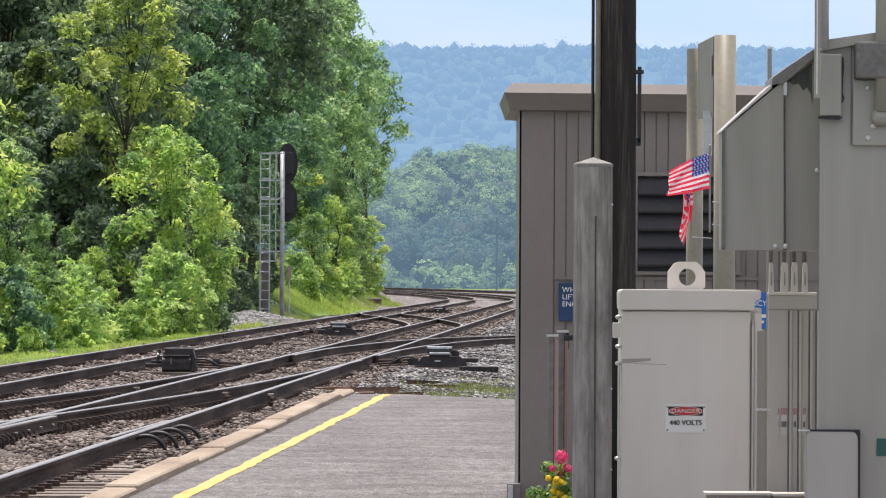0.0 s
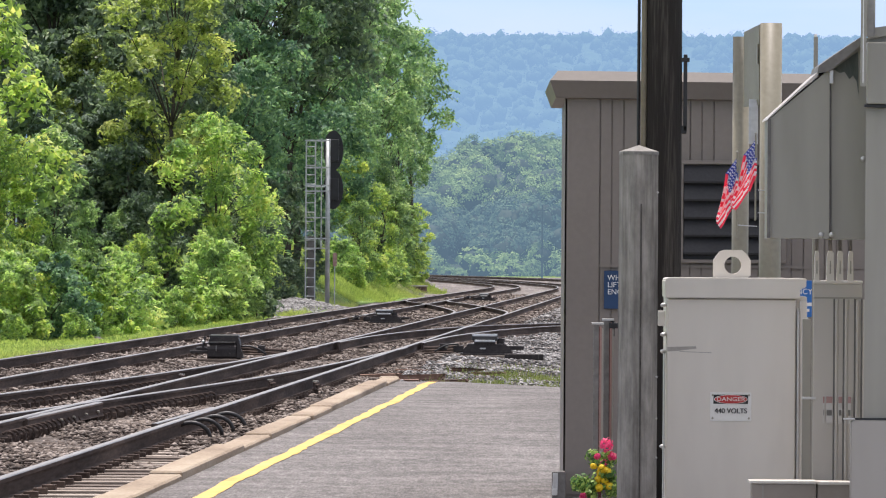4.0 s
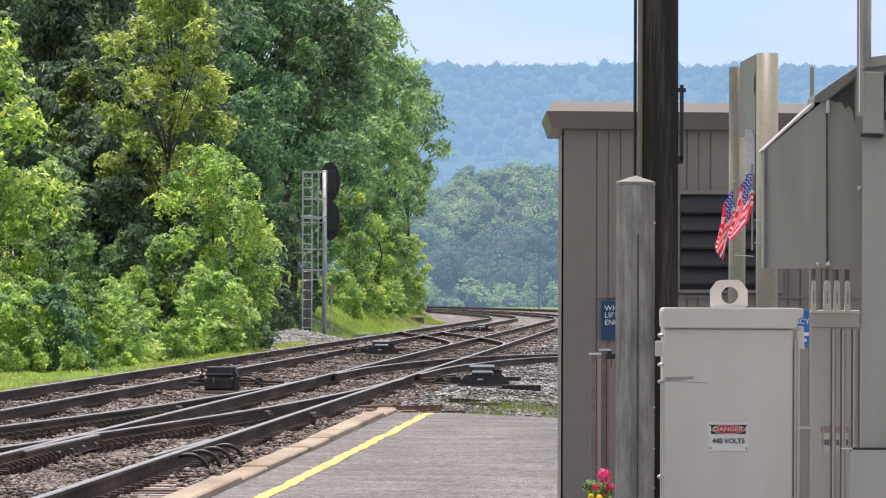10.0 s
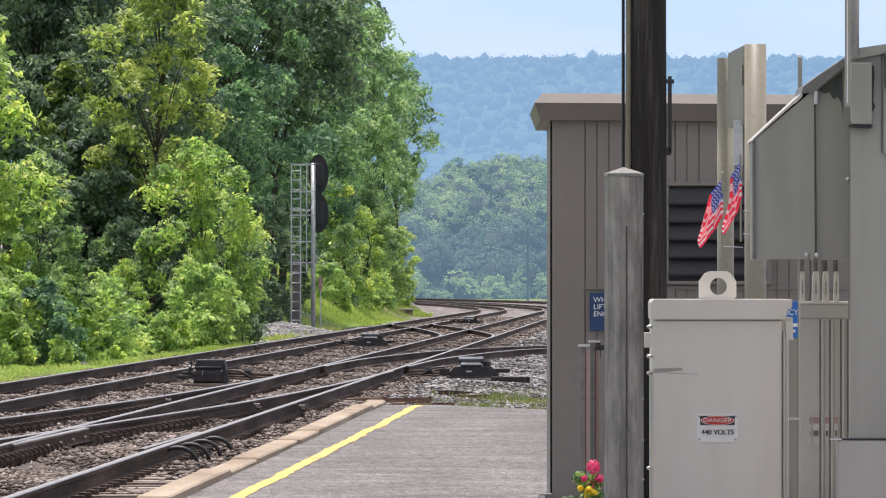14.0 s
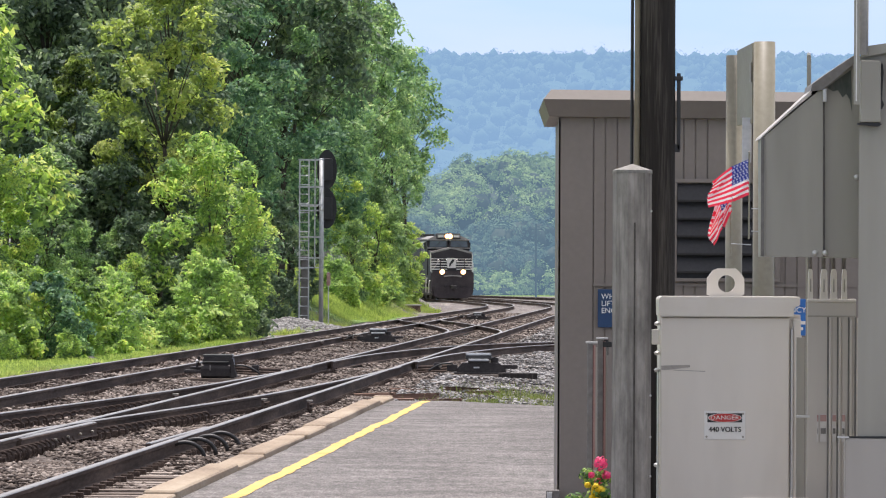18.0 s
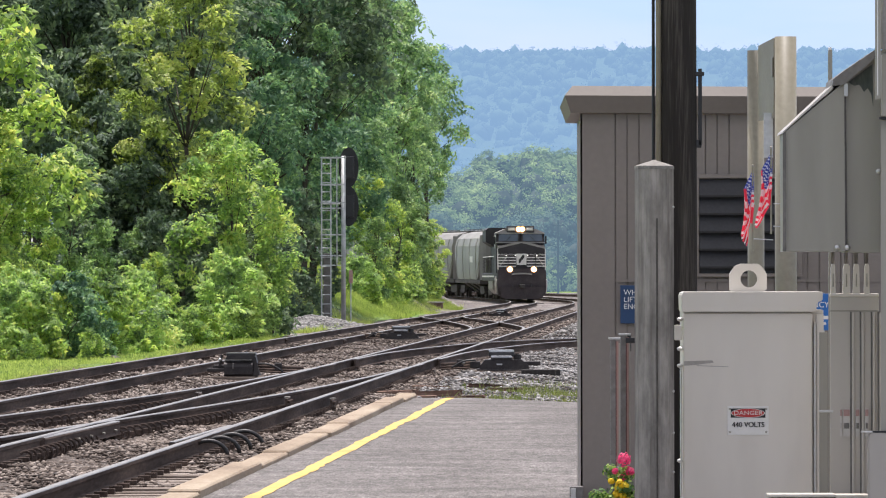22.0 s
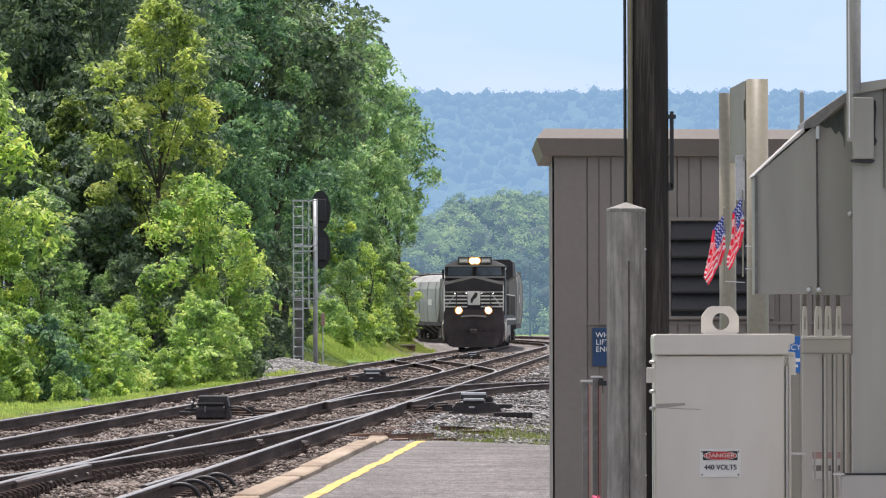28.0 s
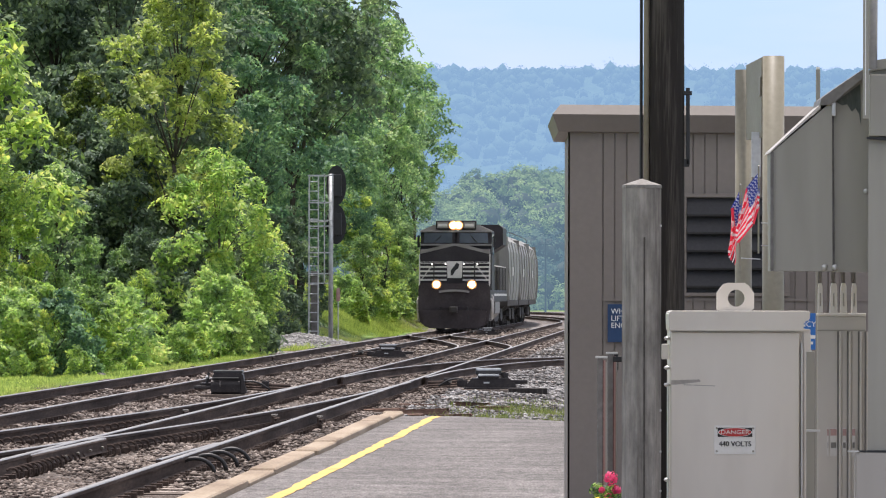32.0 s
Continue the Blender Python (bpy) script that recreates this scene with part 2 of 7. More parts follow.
CABINET = material("grey_cabinet_paint", [(0.6, 0.555, 0.495), (0.69, 0.645, 0.58), (0.74, 0.695, 0.635)], 0.36, 0.12, scale=1.3, fine=4, bump=0.01, spread=0.2, stretch=(1.8, 1.0, 0.5))
HOOD = material("hood_grey_metal", [(0.2768, 0.2611, 0.2212), (0.323, 0.3047, 0.2597), (0.3589, 0.3389, 0.2922)], 0.46, 0.15, scale=1.4, fine=5, bump=0.01, spread=0.17, stretch=(2.2, 1.0, 0.4))
STEEL = material("bare_steel", [(0.5, 0.49, 0.47), (0.62, 0.61, 0.59)], 0.4, 0.75, scale=6, fine=60, bump=0.05)
GALV = material("galvanised_steel", [(0.4, 0.41, 0.42), (0.52, 0.53, 0.54), (0.62, 0.63, 0.64)], 0.5, 0.5, scale=4, fine=40, bump=0.05)
CONCRETE = material("weathered_post", [(0.084, 0.077, 0.066), (0.2576, 0.2398, 0.2178), (0.4032, 0.374, 0.341)], 0.9, scale=9, fine=45, bump=0.3, spread=0.25, stretch=(1.8, 1.8, 0.1))
add_streaks(CONCRETE, (9.0, 9.0, 3.5), 0.6, 1.25)
POLEWOOD = material("creosoted_pole", [(0.012, 0.01, 0.009), (0.024, 0.02, 0.018), (0.1, 0.09, 0.078)], 0.85, scale=4, fine=40, bump=0.5, spread=0.17, stretch=(3, 3, 0.15))
BEIGE = material("beige_painted_pipe", [(0.195, 0.174, 0.124), (0.235, 0.212, 0.154), (0.268, 0.244, 0.182)], 0.45, scale=4, fine=40, bump=0.03)
WHITE = material("white_enamel", [(0.7344, 0.7236, 0.6912), (0.8208, 0.81, 0.7884)], 0.45, scale=8, bump=0.02)
RED = material("red_enamel", [(0.5, 0.03, 0.03), (0.58, 0.05, 0.045)], 0.45, scale=8, bump=0.02)
BLACK = material("black_paint", [(0.012, 0.012, 0.013), (0.022, 0.022, 0.023)], 0.5, scale=5, fine=40, bump=0.05)
BLUE = material("blue_sign", [(0.01, 0.038, 0.1), (0.014, 0.05, 0.13)], 0.4, scale=5, bump=0.02)
BRIGHTBLUE = material("bright_blue_sign", [(0.02, 0.13, 0.42), (0.03, 0.17, 0.5)], 0.4, scale=5, bump=0.02)

RUSTBOX = material("rusted_case", [(0.06, 0.035, 0.025), (0.13, 0.08, 0.058), (0.22, 0.15, 0.11)], 0.85, scale=4, fine=30, bump=0.2)
SHADOWLINE = material("dark_joint_and_stone", [(0.05, 0.046, 0.04), (0.12, 0.11, 0.1)], 0.9, scale=14, fine=60)
GUNMETAL = material("grimy_grey_steel", [(0.12, 0.11, 0.1), (0.17, 0.157, 0.143), (0.22, 0.205, 0.19)], 0.5, 0.3, scale=5, fine=40, bump=0.05)
TAUPE = material("taupe_sheet_metal", [(0.25, 0.215, 0.18), (0.29, 0.25, 0.212), (0.33, 0.288, 0.248)], 0.5, 0.1, scale=2, fine=25, bump=0.03, spread=0.25)
SATIN = material("satin_grey_sheet", [(0.46, 0.425, 0.372), (0.51, 0.47, 0.416), (0.54, 0.5, 0.446)], 0.36, 0.15, scale=1.3, fine=5, bump=0.01, spread=0.28, stretch=(2, 1, 0.4))
GLOSSBLACK = material("glossy_black_enamel", [(0.014, 0.013, 0.013), (0.026, 0.024, 0.023)], 0.3, scale=6, fine=40, bump=0.04, specular=0.6)
DOORGREY = material("lower_door_grey", [(0.36, 0.33, 0.292), (0.4, 0.368, 0.328), (0.43, 0.398, 0.357)], 0.45, 0.1, scale=1.3, fine=5, bump=0.01, spread=0.28, stretch=(2, 1, 0.4))
OLDLABEL = material("faded_label", [(0.5, 0.475, 0.44), (0.58, 0.555, 0.52)], 0.5, scale=20)
FARBALLAST = material("far_ballast", [(0.05, 0.042, 0.038), (0.15, 0.132, 0.122), (0.33, 0.3, 0.285)], 0.95, scale=1.2, fine=9, bump=0.5, depth=0.04, spread=0.2, stretch=(1.0, 0.08, 1), grainy=0.6)


# ---- ground, platform and tracks ----
RAIL_Z = -0.10
BED_Z = -0.31


def main_x(y):
    """The centre of the far main track at y metres ahead."""
    x = -6.54 + 0.0379 * (y - 66)
    if y > 260:
        x -= 7.0e-6 * (y - 260) ** 3
    return x


def main_line(start, end, shift=0.0, step=3.0):
    """Points of a track that runs shift metres to the right of the far main track; it bends on as an arc past the easement."""
    pts, y = [], start
    spine = []
    while y <= 360:
        spine.append(Vector((main_x(y), y, 0)))
        y += step
    p, h, turn = spine[-1].copy(), math.atan2(0.0379 - 21e-6 * 100 ** 2, 1.0), 1 / 330.0
    while len(spine) < 1400 and p.x > -900:
        h -= turn * step
        p = p + Vector((math.sin(h), math.cos(h), 0)) * step
        spine.append(p.copy())
    for i, q in enumerate(spine):
        d = spine[min(i + 1, len(spine) - 1)] - spine[max(i - 1, 0)]
        side = Vector((d.y, -d.x, 0)).normalized()
        s = q + side * shift
        run = start + i * step
        if run > end:
            break
        rise = 0.0 if run < 330 else min(0.9, 0.004 * (run - 330))
        pts.append(s + Vector((0, 0, RAIL_Z + rise)))
    return pts


def smooth_path(knots, step=1.5):
    """A soft curve through a few (x, y) or (x, y, z) knots at rail height."""
    ks = [Vector((k[0], k[1], k[2] if len(k) > 2 else RAIL_Z)) for k in knots]
    out = []
    for i in range(len(ks) - 1):
        p0, p1, p2, p3 = ks[max(i - 1, 0)], ks[i], ks[i + 1], ks[min(i + 2, len(ks) - 1)]
        n = max(2, int((p2 - p1).length / step))
        for j in range(n):
            t = j / n
            out.append(0.5 * (2 * p1 + (p2 - p0) * t + (2 * p0 - 5 * p1 + 4 * p2 - p3) * t * t + (3 * p1 - p0 - 3 * p2 + p3) * t ** 3))
    out.append(ks[-1])
    return out


def offset(path, s):
    out = []
    for i, p in enumerate(path):
        d = path[min(i + 1, len(path) - 1)] - path[max(i - 1, 0)]
        out.append(p + Vector((d.y, -d.x, 0)).normalized() * s)
    return out


FOOT = [(-0.07, -0.17), (0.07, -0.17), (0.07, -0.155), (0.012, -0.135), (0.012, -0.045), (0.035, -0.035), (0.035, -0.008), (-0.035, -0.008), (-0.035, -0.035), (-0.012, -0.045), (-0.012, -0.135), (-0.07, -0.155)]
HEAD = [(-0.034, -0.0075), (0.034, -0.0075), (0.03, 0.0), (-0.03, 0.0)]


def rail(path, parent, name="rail"):
    ob = part(name, sweep(path, FOOT), RAIL, parent)
    part("rail_head", sweep(path, HEAD), RAILTOP, ob, "worn bright running surface")
    return ob


T1 = main_line(24, 520)
T2 = main_line(24, 520, 3.74)
T3_FAR = main_line(300, 560, 11.0)
GAUGE = 0.765
track_far = thing("track", (0, 0, 0), "rusty steel rails of the far main track on ballast", "railway track", "tracks", "structure")
track_near = thing("track", (0, 0, 0), "rusty steel rails of the main track beside the platform", "railway track", "tracks", "structure")
track_side = thing("track", (0, 0, 0), "rusty steel rails of a turnout curving off behind the shed", "railway track", "tracks", "structure")
track_cross = thing("track", (0, 0, 0), "rusty crossover rails linking both main tracks beside the platform", "railway track", "tracks", "structure")
track_cross2 = thing("track", (0, 0, 0), "rusty crossover rails linking both main tracks far off", "railway track", "tracks", "structure")
track_bend = thing("track", (0, 0, 0), "rusty rails of an outer track on the distant bend", "railway track", "tracks", "structure")
for path, owner in ((T1, track_far), (T2, track_near), (T3_FAR, track_bend)):
    for s in (-GAUGE, GAUGE):
        rail(offset(path, s), owner)
SIDING = smooth_path([(-1.72, 92), (-1.25, 100), (-0.55, 107), (0.4, 114), (1.7, 121, -0.12), (3.6, 129, -0.16), (6.2, 138, -0.2)])
for s in (-GAUGE, GAUGE):
    rail([p + Vector((0, 0, 0.002)) for p in offset(SIDING, s)], track_side)
CROSS = smooth_path([(-8.0, 26), (-6.75, 35), (-5.3, 48), (-4.12, 58.5), (-3.45, 65), (-2.95, 71), (-2.4, 79), (-1.95, 87)])
for s in (-GAUGE, GAUGE):
    rail([p + Vector((0, 0, 0.002)) for p in offset(CROSS, s)], track_cross)
CROSS_FAR = smooth_path([(0.1, 143), (0.15, 150), (-0.35, 163), (-1.0, 175), (-1.75, 186), (-1.7, 197)])
for s in (-GAUGE, GAUGE):
    rail([p + Vector((0, 0, 0.002)) for p in offset(CROSS_FAR, s)], track_cross2)

# the ground: one sheet to the horizon, with the ballast bed, the grass verge and the wooded bank
def ground_height(x, y):
    side = x - (main_x(min(y, 360)) if y < 360 else -4)
    z = BED_Z
    if side < -2.6:
        z -= min(0.25, (-2.6 - side) * 0.25)
    if side < -3.5:
        bank = max(0.0, min(1.0, (y - 186) / 22)) * 2.6
        z += bank * min(1.0, (-3.5 - side) / 4.5)
    if side > 14:
        z -= min(0.3, (side - 14) * 0.05)
    return z


ys = [-60, -20, 0, 10, 20] + [24 + 2.5 * i for i in range(140)] + [390, 420, 460, 520, 620, 800, 1100, 1600, 2600, 4000]
xs = [-2500, -900, -400, -160, -80, -50, -36] + [-28 + 1.0 * i for i in range(60)] + [36, 50, 90, 200, 500, 1200, 2500]
gv = [(x, y, ground_height(x, y) + (0.05 * noise.noise((x * 0.8, y * 0.3, 0)) if -30 < x < 34 and 20 < y < 400 else 0)) for y in ys for x in xs]
gf, gi = [], []
for j in range(len(ys) - 1):
    for i in range(len(xs) - 1):
        a = j * len(xs) + i
        gf.append((a, a + 1, a + 1 + len(xs), a + len(xs)))
        cx, cy = (xs[i] + xs[i + 1]) / 2, (ys[j] + ys[j + 1]) / 2
        side = cx - main_x(min(cy, 360))
        mast_yard = 172 < cy < 205 and -8 < side
        gi.append((0 if cy < 150 else 2) if ((-2.0 if cy < 140 else -2.8 if cy < 245 else -4.6) < side < 15 or mast_yard and side < 0) and 15 < cy < 420 or (420 <= cy < 560 and -40 < cx < 60) else 1)
gme = bpy.data.meshes.new("ground")
gme.from_pydata(gv, [], gf)
gme.materials.append(BALLAST)
gme.materials.append(SOIL)
gme.materials.append(FARBALLAST)
gme.polygons.foreach_set("material_index", gi)
tagged(new("ground", gme), "ballast and grass ground around the tracks", "ground", kind="structure")

# platform: asphalt, timber kerb and yellow line
def kerb_x(y):
    return -1.936 + 0.0358 * (y - 29.5)


PLAT_END = 58.4
bm = prism([(kerb_x(-20), -20), (14, -20), (14, PLAT_END - 4.5), (1.0, PLAT_END - 2.3), (0.45, PLAT_END - 1.2), (-0.25, PLAT_END), (kerb_x(PLAT_END), PLAT_END)], -0.5, 0.0, axis="z")
tagged(finish("platform", bm, ASPHALT), "grey asphalt station platform with faint streaks and specks", "platform", kind="structure")
kerb = thing("platform_kerb", (0, 0, 0), "weathered tan timber kerb along the platform edge", "kerb", kind="structure")
rnd = random.Random(3)
y = 8.0
while y < 59.0:
    ln = 2.44 if y > 30 else 3.0
    y1 = min(y + ln, 59.3)
    j = rnd.uniform(-0.025, 0.025)
    a, b = Vector((kerb_x(y), y)), Vector((kerb_x(y1), y1))
    bm = prism([(a.x - 0.215 + j, a.y + 0.012), (a.x - 0.004 + j, a.y + 0.012), (b.x - 0.004 + j, b.y - 0.012), (b.x - 0.215 + j, b.y - 0.012)], -0.42, 0.045 + rnd.uniform(-0.012, 0.015), axis="z")
    bmesh.ops.bevel(bm, geom=bm.edges[:], offset=0.012, segments=1, affect="EDGES")
    part("kerb_timber", bm, KERB, kerb)
    y = y1
bm = bmesh.new()
left, right = [], []
for i in range(160):
    y = 8 + i * (58.2 - 8) / 159
    c = -1.6 + 0.0387 * (y - 29.5) + 0.05 * noise.noise((y * 0.45, 3, 0)) + 0.022 * noise.noise((y * 1.6, 5, 0))
    w = 0.052 + 0.012 * noise.noise((y * 1.7, 8, 0)) + 0.012 * noise.noise((y * 5.0, 2, 0))
    left.append((c - w, y))
    right.append((c + w, y))
for i in range(159):
    q = [bm.verts.new((p[0], p[1], 0.004)) for p in (left[i], right[i], right[i + 1], left[i + 1])]
    bm.faces.new(q)
bmesh.ops.remove_doubles(bm, verts=bm.verts, dist=1e-5)
tagged(finish("platform_line", bm, YELLOW), "worn yellow safety line painted on the asphalt", "painted line", kind="structure")


# raised ballast shoulders round the bend
BEND = [(-2.6, -0.75), (-1.65, -0.19), (1.65, -0.19), (2.6, -0.75)]
for path in (main_line(318, 520), main_line(318, 520, 3.8), T3_FAR):
    tagged(finish("ballast_shoulder", sweep([p - Vector((0, 0, 0.004)) for p in path], BEND), FARBALLAST), "raised ballast shoulder under the bend", "ballast", kind="structure")


# ---- shed at the platform ----
SHED_Y = 30.0
sx = 0.540
shed_top = 2.526
wall_top = 2.368
shed = thing("shed", (sx, SHED_Y, 0), "brown ribbed metal lift shed standing on the asphalt platform", "shed")
SHED_W, SHED_D = 2.75, 1.9
part("wall", box(0, SHED_W, 0, SHED_D, 0.0, wall_top, 0.004), BROWN, shed)
x, i = 0.198, 0
while x < SHED_W - 0.02:
    w = min((0.062, 0.064, 0.118)[i % 3], SHED_W - x)
    proud = (-0.009, -0.006, -0.012)[i % 3]
    part("siding_board", box(x, x + w, proud, -0.0005, 0.05, wall_top - 0.002, 0.0015), BROWN, shed)
    x += w + 0.0075
    i += 1
part("corner_trim", box(-0.012, 0.19, -0.012, -0.002, 0.02, wall_top - 0.003), BROWN, shed)
part("corner_trim", box(-0.012, -0.002, -0.012, 0.14, 0.02, wall_top - 0.003), BROWN, shed)
ov = 0.106
zf = wall_top - 0.005
prof = [(-0.02, zf), (-0.07, zf + 0.004), (-ov, zf + 0.105), (-0.068, shed_top - 0.01), (-0.06, shed_top), (0.3, shed_top)]
bm = bmesh.new()
ring = []
for o, z in prof:
    ring.append([bm.verts.new(p) for p in ((o, o, z), (SHED_W - o, o, z - 0.018), (SHED_W - o, SHED_D - o, z - 0.018), (o, SHED_D - o, z))])
for a, b in zip(ring, ring[1:]):
    for k in range(4):
        bm.faces.new((a[k], a[(k + 1) % 4], b[(k + 1) % 4], b[k]))
bm.faces.new(ring[-1])
bm.faces.new(ring[0][::-1])
part("roof", bm, FASCIA, shed, "brown folded metal roof fascia with a mitred corner")
lx0, lx1 = 1.183 - sx, 1.836 - sx
lz0, lz1 = 1.395, 2.001
lou = part("louvre", box(lx0 + 0.03, lx1 - 0.03, -0.018, -0.004, lz0 + 0.02, lz1 - 0.03), DARK, shed, "dark louvred vent")
for a in ((lx0, lx1, lz1 - 0.022, lz1), (lx0, lx1, lz0, lz0 + 0.02), (lx0, lx0 + 0.045, lz0 + 0.02, lz1 - 0.022), (lx1 - 0.03, lx1, lz0 + 0.02, lz1 - 0.022)):
    part("frame", box(a[0], a[1], -0.05, -0.003, a[2], a[3], 0.003), BROWN, lou)
for k in range(5):
    z = lz0 + 0.05 + k * (lz1 - lz0 - 0.08) / 5
    bm = prism([(-0.016, z + 0.105), (-0.022, z + 0.108), (-0.07, z + 0.012), (-0.066, z), (-0.058, z + 0.002), (-0.058, z + 0.014)], lx0 + 0.047, lx1 - 0.032, axis="x")
    part("slat", bm, DARK, lou)
part("sill_rail", box(0.19, SHED_W, -0.02, -0.002, lz0 - 0.03, lz0 - 0.012), BROWN, shed)


# ---- signs and fittings by the shed ----
sign = thing("sign", (0.882, 29.97, 1.233), "dark blue sign with white lettering on the brown shed wall", "sign")
part("plate", box(-0.12, 0.12, -0.006, 0.0, -0.113, 0.113, 0.002), BLUE, sign)
for text, z in (("WHEELCHAIR", 0.07), ("LIFT", 0.028), ("ENCLOSURE", -0.014)):
    words("lettering", text, 0.044, (-0.1, -0.0075, z), WHITE, sign, "LEFT")

lockbox = thing("lock_box", (0.495, 29.9, 0.0), "grey steel latch box with a padlock at the shed corner", "latch")
part("case", box(-0.035, 0.045, -0.04, 0.06, 0.0, 0.16, 0.006), GUNMETAL, lockbox)
part("hasp", box(-0.03, 0.0, -0.052, -0.04, 0.05, 0.15, 0.003), STEEL, lockbox)
bm = box(-0.034, -0.002, -0.075, -0.053, 0.02, 0.06, 0.005)
lock = part("padlock", bm, STEEL, lockbox)
bm = bent([(-0.018 + 0.012 * math.cos(math.pi * k / 8), -0.064, 0.062 + 0.03 * math.sin(math.pi * k / 8)) for k in range(9)], 0.003, 6)
part("shackle", bm, STEEL, lock)

# barrier posts with reflective tape
PALETAPE = material("pale_red_tape", [(0.3, 0.17, 0.14), (0.36, 0.22, 0.18)], 0.5)
DARKTAPE = material("dark_red_tape", [(0.07, 0.012, 0.012), (0.1, 0.02, 0.018)], 0.5)
FLANGEWHITE = material("dusty_white_tape", [(0.45, 0.41, 0.39), (0.52, 0.48, 0.46)], 0.5)


def barrier(x, top, y, label):
    b = thing("barrier_post", (x, y, 0), label, "post", "barrier posts")
    part("post", box(-0.02, 0.012, -0.015, 0.02, 0.0, top, 0.003), GUNMETAL, b)
    part("flange", box(0.012, 0.034, -0.012, -0.006, 0.04, top - 0.02), HOOD, b)
    part("tape", box(0.014, 0.025, -0.016, -0.013, 0.35, top - 0.01), PALETAPE, b, "faded pinkish reflective tape")
    part("backing", box(0.009, 0.014, -0.0155, -0.013, 0.06, top - 0.01), DARKTAPE, b, "dark red tape edge")
    part("tape", box(0.012, 0.028, -0.0165, -0.013, 0.06, 0.2), DARKTAPE, b, "dark red reflective tape")
    part("tape", box(0.014, 0.027, -0.016, -0.013, 0.2, 0.35), FLANGEWHITE, b, "white reflective tape")
    part("cap", box(-0.03, 0.036, -0.018, 0.024, top, top + 0.012, 0.002), STEEL, b)
    return b


barrier(0.676, 1.05, 28.0, "galvanised steel barrier post with red and white tape")
barrier(0.738, 1.07, 28.2, "galvanised steel barrier post with tape and a dark hinge")
hinge = thing("hinge_bracket", (0.776, 28.2, 1.058), "dark steel hinge bracket on top of the barrier post", "bracket")
part("arm", box(-0.03, 0.035, -0.02, 0.02, -0.03, 0.0, 0.004), BLACK, hinge)
part("pin", tube((-0.01, 0, -0.075), (-0.01, 0, 0.012), 0.012), BLACK, hinge)

# planter with flowers
planter = thing("planter", (0.622, 27.6, 0.0), "rectangular dark teal planter with pink and yellow flowers beside the shed", "planter")
POT = material("teal_pot", [(0.02, 0.05, 0.05), (0.03, 0.07, 0.07)], 0.5)
LEAF2 = material("flower_leaf", [(0.06, 0.15, 0.03), (0.16, 0.3, 0.05), (0.34, 0.46, 0.1)], 0.6, island=0.6, through=0.3, bump=0)
PINK = material("pink_petal", [(0.75, 0.04, 0.17), (0.9, 0.12, 0.28)], 0.6, island=0.5, through=0.3, bump=0)
GOLD = material("yellow_petal", [(0.85, 0.6, 0.01), (0.95, 0.75, 0.05)], 0.6, island=0.5, through=0.3, bump=0)
bm = prism([(-0.06, 0.0), (0.3, 0.0), (0.315, 0.075), (-0.07, 0.075)], -0.12, 0.12)
part("pot", bm, POT, planter)
part("rim", box(-0.08, 0.325, -0.135, 0.135, 0.075, 0.105, 0.008), GUNMETAL, planter, "grey moulded rim")
rnd = random.Random(5)


def petals(centre, r, n, size, bm):
    for _ in range(n):
        d = Vector((rnd.gauss(0, 1), rnd.gauss(0, 1), rnd.gauss(0.2, 1))).normalized()
        c = Vector(centre) + d * r * rnd.uniform(0.6, 1)
        u = d.orthogonal().normalized() * size * rnd.uniform(0.7, 1.2)
        w = d.cross(u).normalized() * size * 0.6
        bm.faces.new([bm.verts.new(c + a) for a in (-u, -w, u, w)])


bm = bmesh.new()
for _ in range(34):
    petals((rnd.uniform(0.02, 0.14) if _ % 4 else rnd.uniform(-0.07, 0.02), rnd.uniform(-0.08, 0.08), rnd.uniform(0.11, 0.34) if _ % 4 else rnd.uniform(0.1, 0.2)), 0.05, 40, 0.015, bm)
part("leaves", bm, LEAF2, planter)
for c, r, m, name in (((0.07, -0.04, 0.35), 0.055, PINK, "pink_flower"), ((0.06, -0.05, 0.25), 0.028, PINK, "pink_flower"), ((0.1, -0.05, 0.29), 0.034, PINK, "pink_flower"), ((-0.055, -0.08, 0.075), 0.026, PINK, "pink_flower"), ((0.04, -0.07, 0.2), 0.034, GOLD, "yellow_flower"), ((0.06, -0.07, 0.16), 0.03, GOLD, "yellow_flower"), ((0.025, -0.07, 0.165), 0.024, GOLD, "yellow_flower"), ((0.045, -0.1, 0.225), 0.03, GOLD, "yellow_flower"), ((0.075, -0.09, 0.21), 0.03, GOLD, "yellow_flower"), ((0.03, -0.09, 0.12), 0.028, GOLD, "yellow_flower"), ((0.085, -0.09, 0.13), 0.026, GOLD, "yellow_flower"), ((0.0, -0.06, 0.235), 0.022, GOLD, "yellow_flower"), ((0.02, -0.05, 0.29), 0.022, PINK, "pink_flower")):
    bm = bmesh.new()
    petals((c[0] + 0.028, c[1], c[2]), r * 0.8, 110, 0.011, bm)
    fl = part(name, bm, m, planter)
    fl.location.z = 0.05

